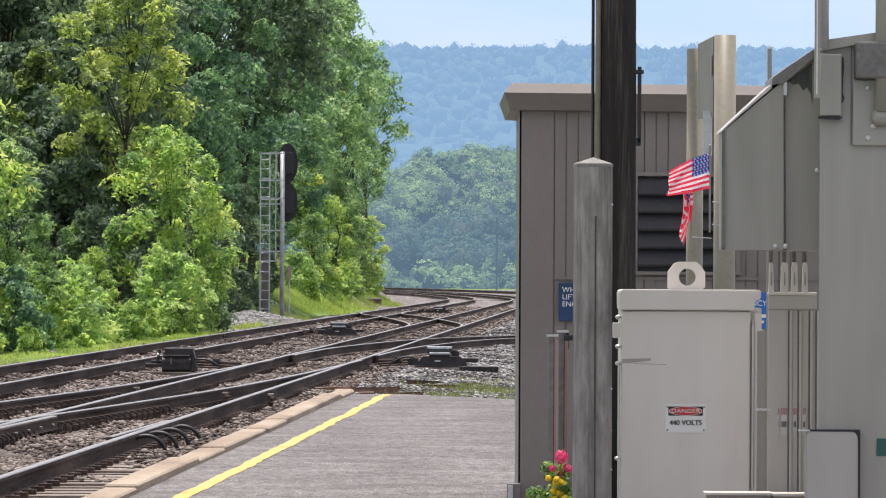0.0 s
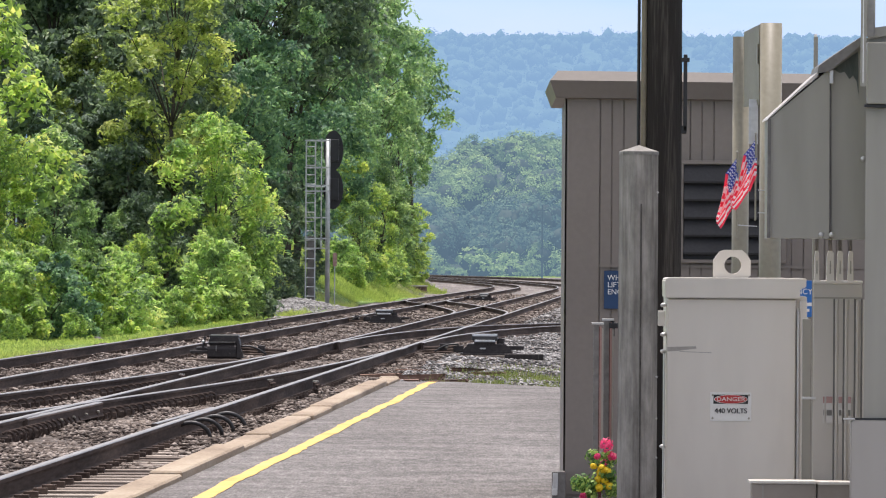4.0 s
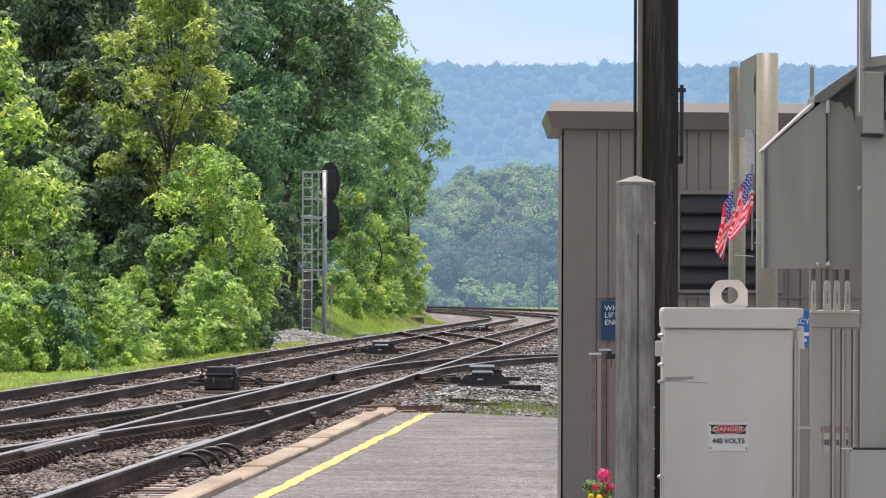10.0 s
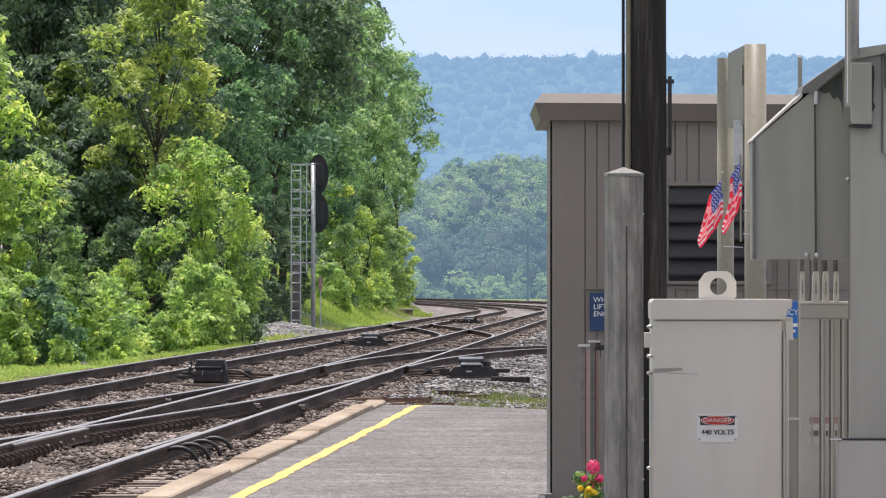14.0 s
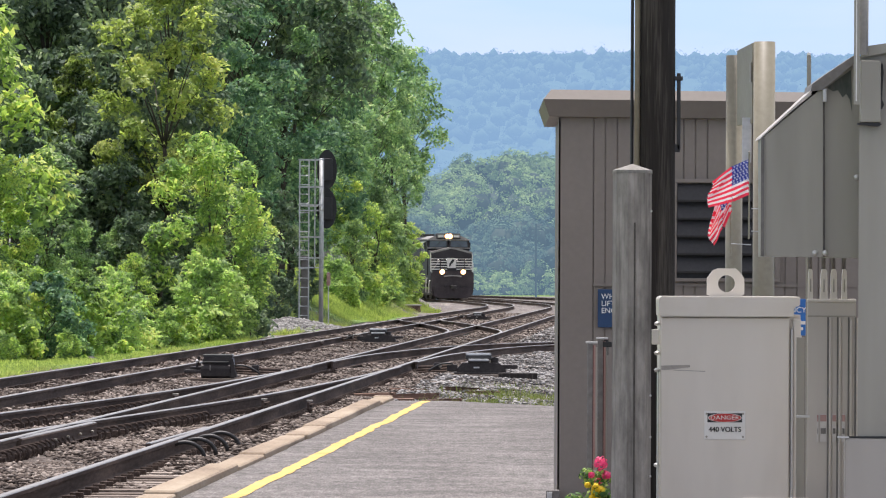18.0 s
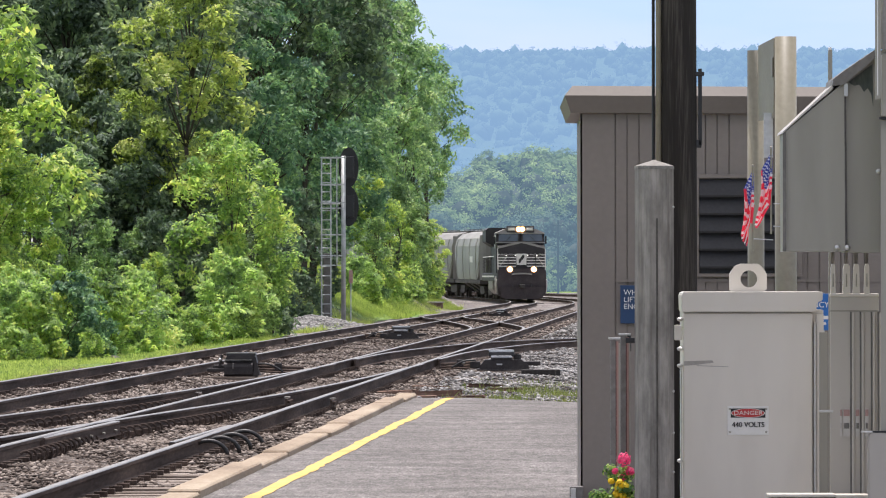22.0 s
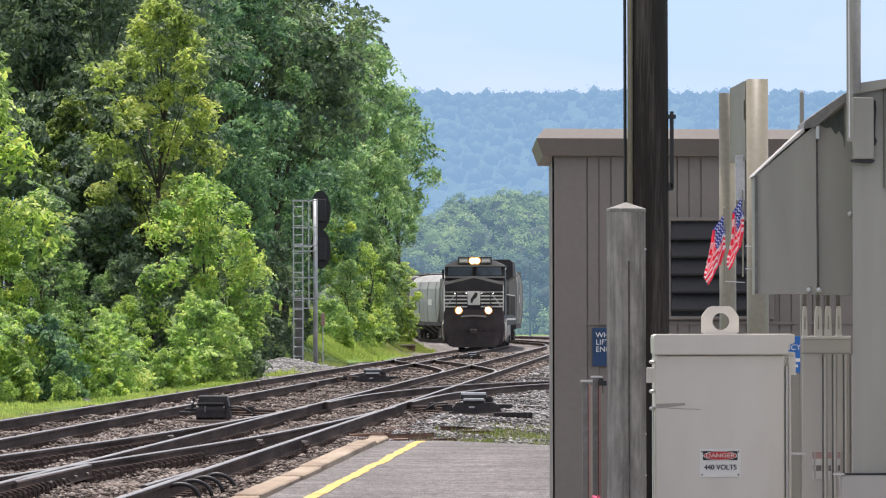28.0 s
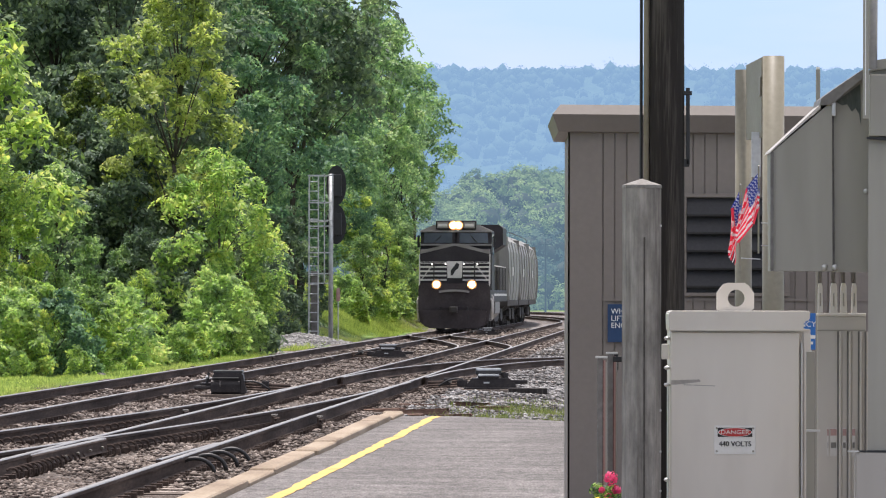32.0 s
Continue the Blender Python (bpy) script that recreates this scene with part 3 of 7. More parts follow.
# utility pole with its conduit
pole = thing("utility_pole", (1.036, 28.0, 0.0), "dark creosoted wooden utility pole in front of the shed", "pole")
part("pole_shaft", tube((0.0, 0, 0), (0, 0, 9.5), 0.104, 0.085, 20), POLEWOOD, pole, smooth=True)
part("conduit", tube((-0.112, -0.03, 0.2), (-0.112, -0.03, 9.0), 0.016, sides=10), BEIGE, pole, "beige steel conduit", True)
part("cable", tube((-0.14, 0.0, 1.9), (-0.138, 0.0, 9.0), 0.009, sides=8), BLACK, pole)
bkt = part("bracket", box(0.108, 0.128, -0.03, 0.02, 2.121, 2.546, 0.003, turn=None), BLACK, pole, "black steel bracket arm")
part("hook", box(0.09, 0.14, -0.035, 0.025, 2.506, 2.528, 0.003), BLACK, bkt)
part("foot", box(0.085, 0.125, -0.03, 0.02, 2.109, 2.153, 0.003), BLACK, bkt)

# pipe-mounted sign, seen nearly edge on
psign = thing("sign_on_pipes", (1.464, 26.0, 0.0), "beige sign panel held between two round steel pipes", "sign")
part("pipe", tube((0.047, 0, 0), (0.047, 0, 2.628), 0.056, sides=20), BEIGE, psign, smooth=True)
part("pipe", tube((-0.075, 0.6, 0), (-0.075, 0.6, 2.584), 0.044, sides=20), BEIGE, psign, smooth=True)
bm = bmesh.new()
zt, zb = 2.624, 2.212
q = [(-0.055, 0.5, zt - 0.02), (0.0, 0.04, zt), (0.0, 0.04, zb), (-0.055, 0.5, zb)]
a = [bm.verts.new(p) for p in q]
b = [bm.verts.new((p[0] - 0.012, p[1] - 0.002, p[2])) for p in q]
bm.faces.new(a)
bm.faces.new(b[::-1])
for k in range(4):
    bm.faces.new((a[k], b[k], b[(k + 1) % 4], a[(k + 1) % 4]))
bmesh.ops.recalc_face_normals(bm, faces=bm.faces)
panel = part("panel", bm, BEIGE, psign)
part("bar", box(-0.022, -0.017, 0.04, 0.2, zt - 0.2, zt - 0.1), HOOD, panel, "dim lettering bar")
part("lower_plate", box(-0.06, -0.012, 0.1, 0.106, 2.009, 2.241, 0.002), GALV, psign)
for z in (1.771, 1.655):
    part("wire_tie", tube((-0.02, -0.06, z), (0.06, -0.06, z - 0.004), 0.0025, sides=6), GALV, psign)
part("wire_tie", tube((-0.12, -0.0, 1.591), (-0.02, -0.02, 1.585), 0.0025, sides=6), GALV, psign)

# ---- weathered post with a pointed cap ----
wp = thing("bollard_post", (0.707, 22.0, 0.0), "weathered grey octagonal post with a low pyramid cap", "post")
ztop = 1.870
bm = bmesh.new()
rot = pose(0, 0, 0, 0, 0, 12)
oct8 = [(0.083, 0.04), (0.04, 0.083), (-0.04, 0.083), (-0.083, 0.04), (-0.083, -0.04), (-0.04, -0.083), (0.04, -0.083), (0.083, -0.04)]
oct8 = [(rot @ Vector((x * 0.955, y * 0.955, 0))).to_2d() for x, y in oct8]
lo = [bm.verts.new((p.x, p.y, 0)) for p in oct8]
hi = [bm.verts.new((p.x * 0.985, p.y * 0.985, ztop)) for p in oct8]
for k in range(8):
    bm.faces.new((lo[k], lo[(k + 1) % 8], hi[(k + 1) % 8], hi[k]))
bm.faces.new(hi)
part("shaft", bm, CONCRETE, wp)
bm = bmesh.new()
rim = [bm.verts.new((p.x * 1.02, p.y * 1.02, ztop - 0.006)) for p in oct8]
rim2 = [bm.verts.new((p.x * 1.0, p.y * 1.0, ztop + 0.008)) for p in oct8]
tip = bm.verts.new((0, 0, 1.906))
for k in range(8):
    bm.faces.new((rim[k], rim[(k + 1) % 8], rim2[(k + 1) % 8], rim2[k]))
    bm.faces.new((rim2[k], rim2[(k + 1) % 8], tip))
bm.faces.new(rim[::-1])
part("cap", bm, material("pale_cap", [(0.13, 0.125, 0.112), (0.22, 0.21, 0.192), (0.27, 0.26, 0.24)], 0.9, scale=12, bump=0.3), wp, "paler pyramid cap")
# a dark strip takes the place of the groove
part("groove", box(0.006, 0.013, -0.083, -0.0795, 0.0, ztop - 0.22), SHADOWLINE, wp, "dark strip marking the groove down the post")
for z in (0.55, 0.72, 0.9, 1.7):
    part("bolt", ball((0.082, -0.03, z), 0.006, sub=1), STEEL, wp)

# ---- grey 440 volt box ----
eb = thing("electrical_box", (1.137, 22.4, 0.0), "grey painted steel electrical box with a danger label", "electrical box")
ex0, ex1 = -0.292, 0.280
ez = 1.331
lidz = 1.241
part("body", box(ex0, ex1 + 0.05, 0.0, 0.32, 0.12, lidz + 0.01, 0.006), CABINET, eb)
part("door", box(ex0 + 0.004, ex1, -0.028, -0.002, 0.15, lidz - 0.004, 0.006), CABINET, eb)
bm = prism([(ex0 - 0.004, lidz), (ex1 + 0.016, lidz), (ex1 + 0.018, lidz + 0.042), (ex1 + 0.044, lidz + 0.05), (ex1 + 0.045, ez), (ex0 + 0.004, ez), (ex0 - 0.006, ez - 0.01)], -0.05, 0.35)
bmesh.ops.bevel(bm, geom=bm.edges[:], offset=0.004, segments=2, affect="EDGES")
part("lid", bm, CABINET, eb, "overhanging grey steel lid")
bm = bmesh.new()
oc = [(-0.083, 0.0), (-0.083, 0.085), (-0.05, 0.128), (0.05, 0.128), (0.083, 0.085), (0.083, 0.0)]
hole = [(0.004 + 0.038 * math.cos(2 * math.pi * k / 24), 0.06 + 0.038 * math.sin(2 * math.pi * k / 24)) for k in range(24)]
rings = []
outer = []
for k in range(24):
    an = 2 * math.pi * k / 24
    d = Vector((math.cos(an), math.sin(an)))
    best = 9
    for (p, q2) in zip(oc, oc[1:] + oc[:1]):
        p, q2 = Vector(p) - Vector((0.004, 0.06)), Vector(q2) - Vector((0.004, 0.06))
        e = q2 - p
        den = d.x * e.y - d.y * e.x
        if abs(den) > 1e-9:
            tt = (p.x * e.y - p.y * e.x) / den
            ss = (p.x * d.y - p.y * d.x) / den
            if tt > 0 and -1e-6 <= ss <= 1 + 1e-6:
                best = min(best, tt)
    outer.append((0.004 + d.x * best, 0.06 + d.y * best))
lay = [[bm.verts.new((x, yy, z)) for x, z in ring2] for ring2, yy in ((outer, 0.0), (outer, 0.03), (hole, 0.03), (hole, 0.0))]
for a, b in zip(lay, lay[1:] + lay[:1]):
    for k in range(24):
        bm.faces.new((a[k], a[(k + 1) % 24], b[(k + 1) % 24], b[k]))
bmesh.ops.recalc_face_normals(bm, faces=bm.faces)
eye = part("lifting_eye", bm, CABINET, eb, "octagonal lifting eye plate")
eye.location = (1.140 - 1.137, 0.1, ez - 0.004)
# hinge strip, bolts and latches
part("hinge_strip", box(ex1 + 0.006, ex1 + 0.016, -0.036, -0.004, 0.2, lidz - 0.05, 0.003), STEEL, eb)
part("side_flange", box(ex1 + 0.018, ex1 + 0.05, -0.02, -0.004, 0.15, lidz - 0.01, 0.003), CABINET, eb)
for z in (0.3, 0.55, 0.75, 0.95, 1.12):
    part("rivet", ball((ex1 + 0.034, -0.022, z), 0.006), STEEL, eb)
for z in (1.209, 1.079, 1.004, 0.584):
    part("bolt", ball((ex0 - 0.012, 0.0, z), 0.014, squash=(1, 1, 0.7), sub=2), STEEL, eb)
part("bracket", box(ex0 - 0.035, ex0 - 0.004, 0.02, 0.05, 1.116, 1.184, 0.004), CABINET, eb)
part("pull_rod", tube((ex0 - 0.008, -0.01, 0.3), (ex0 - 0.008, -0.01, 0.996), 0.005, sides=8), STEEL, eb)
part("pull_rod", tube((ex0 - 0.02, -0.01, 0.317), (ex0 + 0.01, -0.01, 0.317), 0.006, sides=8), STEEL, eb)
SMUDGE = material("grey_scuff", [(0.32, 0.3, 0.275), (0.42, 0.395, 0.365)], 0.6, scale=20, fine=90)
part("scuff", prism([(ex0 + 0.005, 1.024), (ex0 + 0.13, 1.028), (ex0 + 0.135, 1.018), (ex0 + 0.06, 1.008), (ex0 + 0.005, 1.004)], -0.0292, -0.0284), SMUDGE, eb, "dark scuff on the paint")
part("scuff", prism([(ex0 + 0.06, 1.006), (ex0 + 0.2, 1.001), (ex0 + 0.2, 0.998), (ex0 + 0.06, 1.003)], -0.0292, -0.0284), SMUDGE, eb)


def danger_label(owner, x, y, z, w, h):
    lab = part("label", box(x - w / 2, x + w / 2, y - 0.003, y, z - h / 2, z + h / 2, 0.002), WHITE, owner, "white enamel danger label")
    part("header", box(x - w * 0.42, x + w * 0.42, y - 0.0042, y - 0.0032, z + h * 0.1, z + h * 0.42), BLACK, lab)
    bm = bmesh.new()
    bmesh.ops.create_circle(bm, cap_ends=True, segments=28, radius=1, matrix=Matrix.Translation((x, y - 0.005, z + h * 0.26)) @ pose(0, 0, 0, 90, 0, 0) @ Matrix.Diagonal((w * 0.39, h * 0.145, 1, 1)))
    part("oval", bm, RED, lab)
    bm = bmesh.new()
    bmesh.ops.create_circle(bm, cap_ends=True, segments=28, radius=1, matrix=Matrix.Translation((x, y - 0.0046, z + h * 0.26)) @ pose(0, 0, 0, 90, 0, 0) @ Matrix.Diagonal((w * 0.41, h * 0.158, 1, 1)))
    part("oval_rim", bm, WHITE, lab)
    words("lettering", "DANGER", h * 0.2, (x, y - 0.006, z + h * 0.26), WHITE, lab, stretch=1.25)
    words("lettering", "440 VOLTS", h * 0.25, (x, y - 0.005, z - h * 0.15), BLACK, lab, stretch=0.95)
    words("lettering", "440 VOLTS", h * 0.25, (x + 0.0015, y - 0.0052, z - h * 0.15), BLACK, lab, stretch=0.95)
    for a in (-1, 1):
        for b in (-1, 1):
            part("screw", tube((x + a * w * 0.44, y - 0.0045, z + b * h * 0.4), (x + a * w * 0.44, y - 0.003, z + b * h * 0.4), 0.005, sides=10), HOOD, lab)
    return lab


danger_label(eb, 1.132 - 1.137, -0.028, 0.762, 0.182, 0.127)

# blue information sign behind the box
bs = thing("sign", (1.524, 23.4, 0.0), "bright blue emergency notice with white lettering on a post", "sign")
part("post", box(-0.01, 0.015, 0.004, 0.03, 0.0, 1.3, 0.002), GALV, bs)
part("plate", box(-0.2, 0.04, -0.004, 0.003, 1.149, 1.318, 0.002), BRIGHTBLUE, bs)
words("lettering", "EMERGENCY", 0.036, (0.034, -0.006, 1.266), WHITE, bs, "RIGHT")
part("bar", box(-0.1, 0.03, -0.006, -0.0045, 1.200, 1.216), WHITE, bs)
part("bar", box(-0.1, 0.02, -0.006, -0.0045, 1.174, 1.187), WHITE, bs)

FADED = material("faded_red", [(0.36, 0.2, 0.18), (0.44, 0.28, 0.255)], 0.5, scale=20)
# ---- conduit bank between the boxes ----
bank = thing("conduit_bank", (1.526, 21.6, 0.0), "grey vertical conduits in front of a labelled steel panel", "conduits")
part("panel", box(-0.083, 0.124, -0.004, 0.02, 0.2, 1.311, 0.003), SATIN, bank)
part("cap_strip", box(-0.085, 0.125, -0.008, 0.03, 1.311, 1.325, 0.004), CABINET, bank)
part("band", box(-0.083, 0.123, -0.0065, -0.0042, 1.248, 1.254), HOOD, bank, "dim fold line across the panel")
for x in (1.531, 1.572, 1.619, 1.648):
    part("seam", box(x - 0.0035 - 1.526, x + 0.0035 - 1.526, -0.0075, -0.0042, 0.2, 1.247), GUNMETAL, bank, "dark joint between conduit covers")
    part("conduit_cover", box(x + 0.004 - 1.526, x + 0.017 - 1.526, -0.011, -0.0042, 0.2, 1.245, 0.004), SATIN, bank)
for x, w in ((1.456, 0.012), (1.513, 0.0185), (1.555, 0.0165), (1.6, 0.0135)):
    x -= 1.526
    sleeve = part("sleeve", prism([(x - w * 0.9, 1.325), (x + w * 0.9, 1.325), (x + w * 0.75, 1.44), (x + w * 0.45, 1.452), (x - w * 0.45, 1.452), (x - w * 0.75, 1.43)], -0.004, 0.022), CABINET, bank, "tapered conduit end")
    part("slit", prism([(x - 0.003, 1.354), (x + 0.003, 1.354), (x + 0.002, 1.41), (x - 0.002, 1.41)], -0.0055, -0.0042), HOOD, sleeve)
    part("riser", tube((x, 0.03, 1.452), (x, 0.03, 1.56), 0.009, sides=10), GUNMETAL, sleeve, smooth=True)
for x0, x1 in ((1.484, 1.492), (1.498, 1.526), (1.55, 1.567), (1.59, 1.605)):
    lab = part("label", box(x0 - 1.526, x1 - 1.526, -0.0142, -0.0115, 0.716, 0.835), OLDLABEL, bank, "strip of a white danger label")
    part("label_header", box(x0 - 1.525, x1 - 1.527, -0.0155, -0.0145, 0.803, 0.831), FADED, lab)
    part("label_bar", box(x0 - 1.523, x1 - 1.529, -0.0155, -0.0145, 0.75, 0.774), GUNMETAL, lab)
part("latch", box(-0.13, -0.07, -0.01, 0.02, 0.818, 0.828, 0.002), STEEL, bank)
part("back_plate", box(-0.125, -0.09, 0.06, 0.075, 0.2, 1.160, 0.002), HOOD, bank)

# low channel in front
trough = thing("cable_trough", (1.366, 21.2, 0.0), "grey-brown sheet metal cable trough below the boxes", "cable trough")
tz = 0.488
part("front", box(-0.203, 0.062, -0.02, 0.1, 0.1, tz - 0.012, 0.004), TAUPE, trough)
part("front", box(0.071, 0.213, -0.012, 0.1, 0.1, tz - 0.012, 0.004), TAUPE, trough)
part("cover", box(-0.213, 0.069, -0.03, 0.12, tz - 0.012, tz, 0.003), CABINET, trough)
part("cover", box(0.070, 0.213, -0.022, 0.12, tz - 0.016, tz - 0.003, 0.003), CABINET, trough)
part("seam", box(-0.161, -0.154, -0.025, -0.02, 0.1, tz - 0.014), HOOD, trough)

# ---- rain hood and large cabinet ----
big = thing("control_cabinet", (1.576, 20.6, 0.0), "tall grey steel control cabinet with a slanted rain hood", "cabinet")
bx = 1.576
bm = prism([(0.006, 0.0), (0.9, 0.0), (0.9, 2.44), (0.24, 2.356), (0.008, 2.316)], 0.0, 0.9)
for v in bm.verts:
    if v.co.y > 0.5 and v.co.x < 0.1:
        v.co.x += 0.085
part("body", bm, HOOD, big)
bm = prism([(0.006, 2.33), (0.013, 2.353), (0.241, 2.387), (0.92, 2.47), (0.92, 2.436), (0.241, 2.353), (0.013, 2.31)], -0.03, 0.93)
for v in bm.verts:
    if v.co.y > 0.5 and v.co.x < 0.1:
        v.co.x += 0.09
part("roof", bm, HOOD, big, "overhanging folded roof edge")
GRIME = material("algae_grime", [(0.03, 0.045, 0.04), (0.09, 0.1, 0.088), (0.2, 0.195, 0.17)], 0.8, scale=9, fine=50, stretch=(2.2, 1, 0.5), spread=0.22)
hood_pts = [(1.215, 1.501), (1.212, 1.995), (1.456, 2.201), (1.459, 1.501)]
hood_pts = [(p[0] - bx, p[1]) for p in hood_pts]
bm = prism(hood_pts, 0.3, 0.7)
hood = part("hood", bm, HOOD, big, "slanted rain hood")
hp2 = [(1.471 - bx, 1.498), (1.465 - bx, 2.206), (1.610 - bx, 2.317), (1.614 - bx, 1.497)]
part("hood_back", prism(hp2, 0.33, 0.7), HOOD, hood)
e0, e1, e2 = hood_pts[1], hood_pts[2], hp2[2]
part("roof_edge", prism([(e0[0] - 0.01, e0[1] - 0.006), (e0[0] - 0.006, e0[1] + 0.004), (1.409 - bx, 2.189), (1.409 - bx, 2.175)], 0.29, 0.72), SATIN, hood, "pale folded drip edge")
part("roof_edge", prism([(1.405 - bx, 2.183), (1.41 - bx, 2.212), (1.47 - bx, 2.256), (1.584 - bx, 2.333), (1.584 - bx, 2.298), (1.453 - bx, 2.188)], 0.28, 0.72), GUNMETAL, hood, "dark weathered upper roof edge")
part("stain", prism([(1.475 - bx, 2.2), (1.575 - bx, 2.275), (1.578 - bx, 2.1), (1.57 - bx, 2.15), (1.555 - bx, 2.175), (1.54 - bx, 2.16), (1.52 - bx, 2.19), (1.5 - bx, 2.185)], 0.3265, 0.3292), GRIME, hood, "dark algae stain below the roof edge")
part("side_lip", box(e0[0] - 0.01, e0[0] + 0.003, 0.285, 0.3, hood_pts[0][1], e0[1] - 0.004), GUNMETAL, hood)
for x, z in ((1.426, 1.517), (1.468, 1.517), (1.597, 1.830), (1.594, 2.188)):
    part("bolt", ball((x - bx, 0.295, z), 0.012, squash=(1, 0.6, 1), sub=2), STEEL, hood)
part("seam", box(1.456 - bx, 1.471 - bx, 0.335, 0.6, 1.503, 2.199), GUNMETAL, hood)
part("clip", box(1.463 - bx - 0.008, 1.463 - bx + 0.008, 0.285, 0.3, 2.140, 2.194, 0.002), STEEL, hood)
# pipe, latch box and side plate on the cabinet
part("vent_pipe", tube((1.596 - bx, -0.06, 2.32), (1.6 - bx, -0.06, 3.4), 0.0185, sides=16), GALV, big, smooth=True)
part("strap", box(1.554 - bx, 1.577 - bx, -0.1, -0.085, 2.115, 3.3, 0.003), HOOD, big, "grey steel mounting strip")
part("strip_edge", box(1.5615 - bx, 1.5655 - bx, -0.103, -0.1, 2.13, 3.3), WHITE, big, "thin white edge")
part("latch_box", box(1.584 - bx, 1.668 - bx, -0.05, -0.001, 2.046, 2.297, 0.006), HOOD, big)
sp = part("side_plate", box(1.716 - bx, 0.6, -0.02, -0.001, 1.926, 2.193, 0.004), HOOD, big)
part("riser_pipe", tube((1.834 - bx, -0.06, 2.066), (1.832 - bx, -0.06, 3.2), 0.03, sides=16), HOOD, big, smooth=True)
part("pipe_boss", ball((1.830 - bx, -0.04, 2.043), 0.042, sub=2), HOOD, big, smooth=True)
part("gasket", prism([(1.669 - bx, 2.1), (1.674 - bx, 2.1), (1.682 - bx, 2.12), (1.674 - bx, 2.14), (1.676 - bx, 2.2), (1.68 - bx, 2.25), (1.676 - bx, 2.285), (1.671 - bx, 2.285), (1.672 - bx, 2.23), (1.669 - bx, 2.2)], -0.03, -0.001), BLACK, big, "torn black gasket")
part("gasket", prism([(1.575 - bx, 2.036), (1.66 - bx, 2.03), (1.674 - bx, 2.04), (1.66 - bx, 2.044), (1.575 - bx, 2.044)], -0.04, -0.001), BLACK, big, "torn black gasket")
part("door_gap", box(1.708 - bx, 1.713 - bx, -0.003, -0.001, 1.93, 2.34), GUNMETAL, big, "dark gap at the door edge")
part("top_box", box(1.721 - bx, 0.6, -0.1, -0.001, 2.197, 2.345, 0.01), GUNMETAL, big, "dark junction box")
for x, z in ((1.776, 2.160), (1.778, 1.956), (1.800, 2.004)):
    part("bolt", ball((x - bx, -0.022, z), 0.012, squash=(1, 0.5, 1), sub=2), STEEL, sp)
dz = 0.762
dr = [(1.527 - bx, 0.1), (1.741 - bx, 0.1), (1.741 - bx, dz - 0.02), (1.727 - bx, dz), (1.527 - bx, dz)]
bm = prism(dr, -0.05, -0.002)
bmesh.ops.bevel(bm, geom=bm.edges[:], offset=0.006, segments=2, affect="EDGES")
part("lower_door", bm, DOORGREY, big, "raised lower door panel")
part("gasket", prism([(dr[0][0], dz + 0.001), (dr[3][0] + 0.003, dz + 0.001), (dr[1][0] + 0.003, dz - 0.02), (dr[1][0] + 0.012, dz - 0.018), (dr[1][0] + 0.01, dz + 0.009), (dr[0][0], dz + 0.009)], -0.02, -0.002), BLACK, big)
part("gasket", box(dr[1][0] + 0.002, dr[1][0] + 0.011, -0.02, -0.002, 0.1, dz - 0.02), BLACK, big)
part("latch", box(1.498 - bx, 1.544 - bx, -0.06, -0.02, dz + 0.002, dz + 0.009, 0.002), STEEL, big)
part("green_tag", box(1.820 - bx, 1.820 - bx + 0.06, -0.004, -0.001, 0.664, 0.735), material("green_tag", [(0.01, 0.07, 0.055), (0.015, 0.1, 0.075)], 0.4), big, "small green tag")
rod = thing("vent_rod", (1.473, 22.0, 0.0), "thin grey steel bar rising behind the rain hood", "rod")
part("rod", box(-0.01, 0.008, -0.01, 0.01, 0.0, 2.381, 0.002), HOOD, rod)
part("tip", box(-0.009, 0.005, -0.012, 0.008, 2.381, 2.393, 0.002), WHITE, rod)


# ---- switch machines, signal and track fittings ----
CASTIRON = material("black_cast_iron", [(0.02, 0.017, 0.017), (0.034, 0.029, 0.028), (0.055, 0.047, 0.043)], 0.55, 0.0, scale=6, fine=40, bump=0.2, specular=0.3)


def rod_gear(s, x0, reach, z):
    """Throw rods, a jointed lug and one looped cable beside the case."""
    for y0, dz, r in ((0.02, 0.04, 0.026), (0.16, -0.01, 0.02), (0.3, -0.05, 0.016)):
        part("throw_rod", tube((x0, y0, z + dz), (x0 + reach, y0 + 0.06, z + dz - 0.03), r, sides=10), RAIL, s)
    way = 1 if reach > 0 else -1
    part("rod_joint", box(x0 + reach * 0.45 - 0.06, x0 + reach * 0.45 + 0.06, -0.03, 0.12, z - 0.03, z + 0.09, 0.015), CASTIRON, s)
    pts = [Vector((x0 + way * 0.42 * j / 9, -0.06, z + 0.03 + 0.09 * math.sin(math.pi * 0.75 * j / 9 + 0.5) - 0.012 * j)) for j in range(10)]
    part("cable", bent(pts, 0.018, 6), BLACK, s, smooth=True)


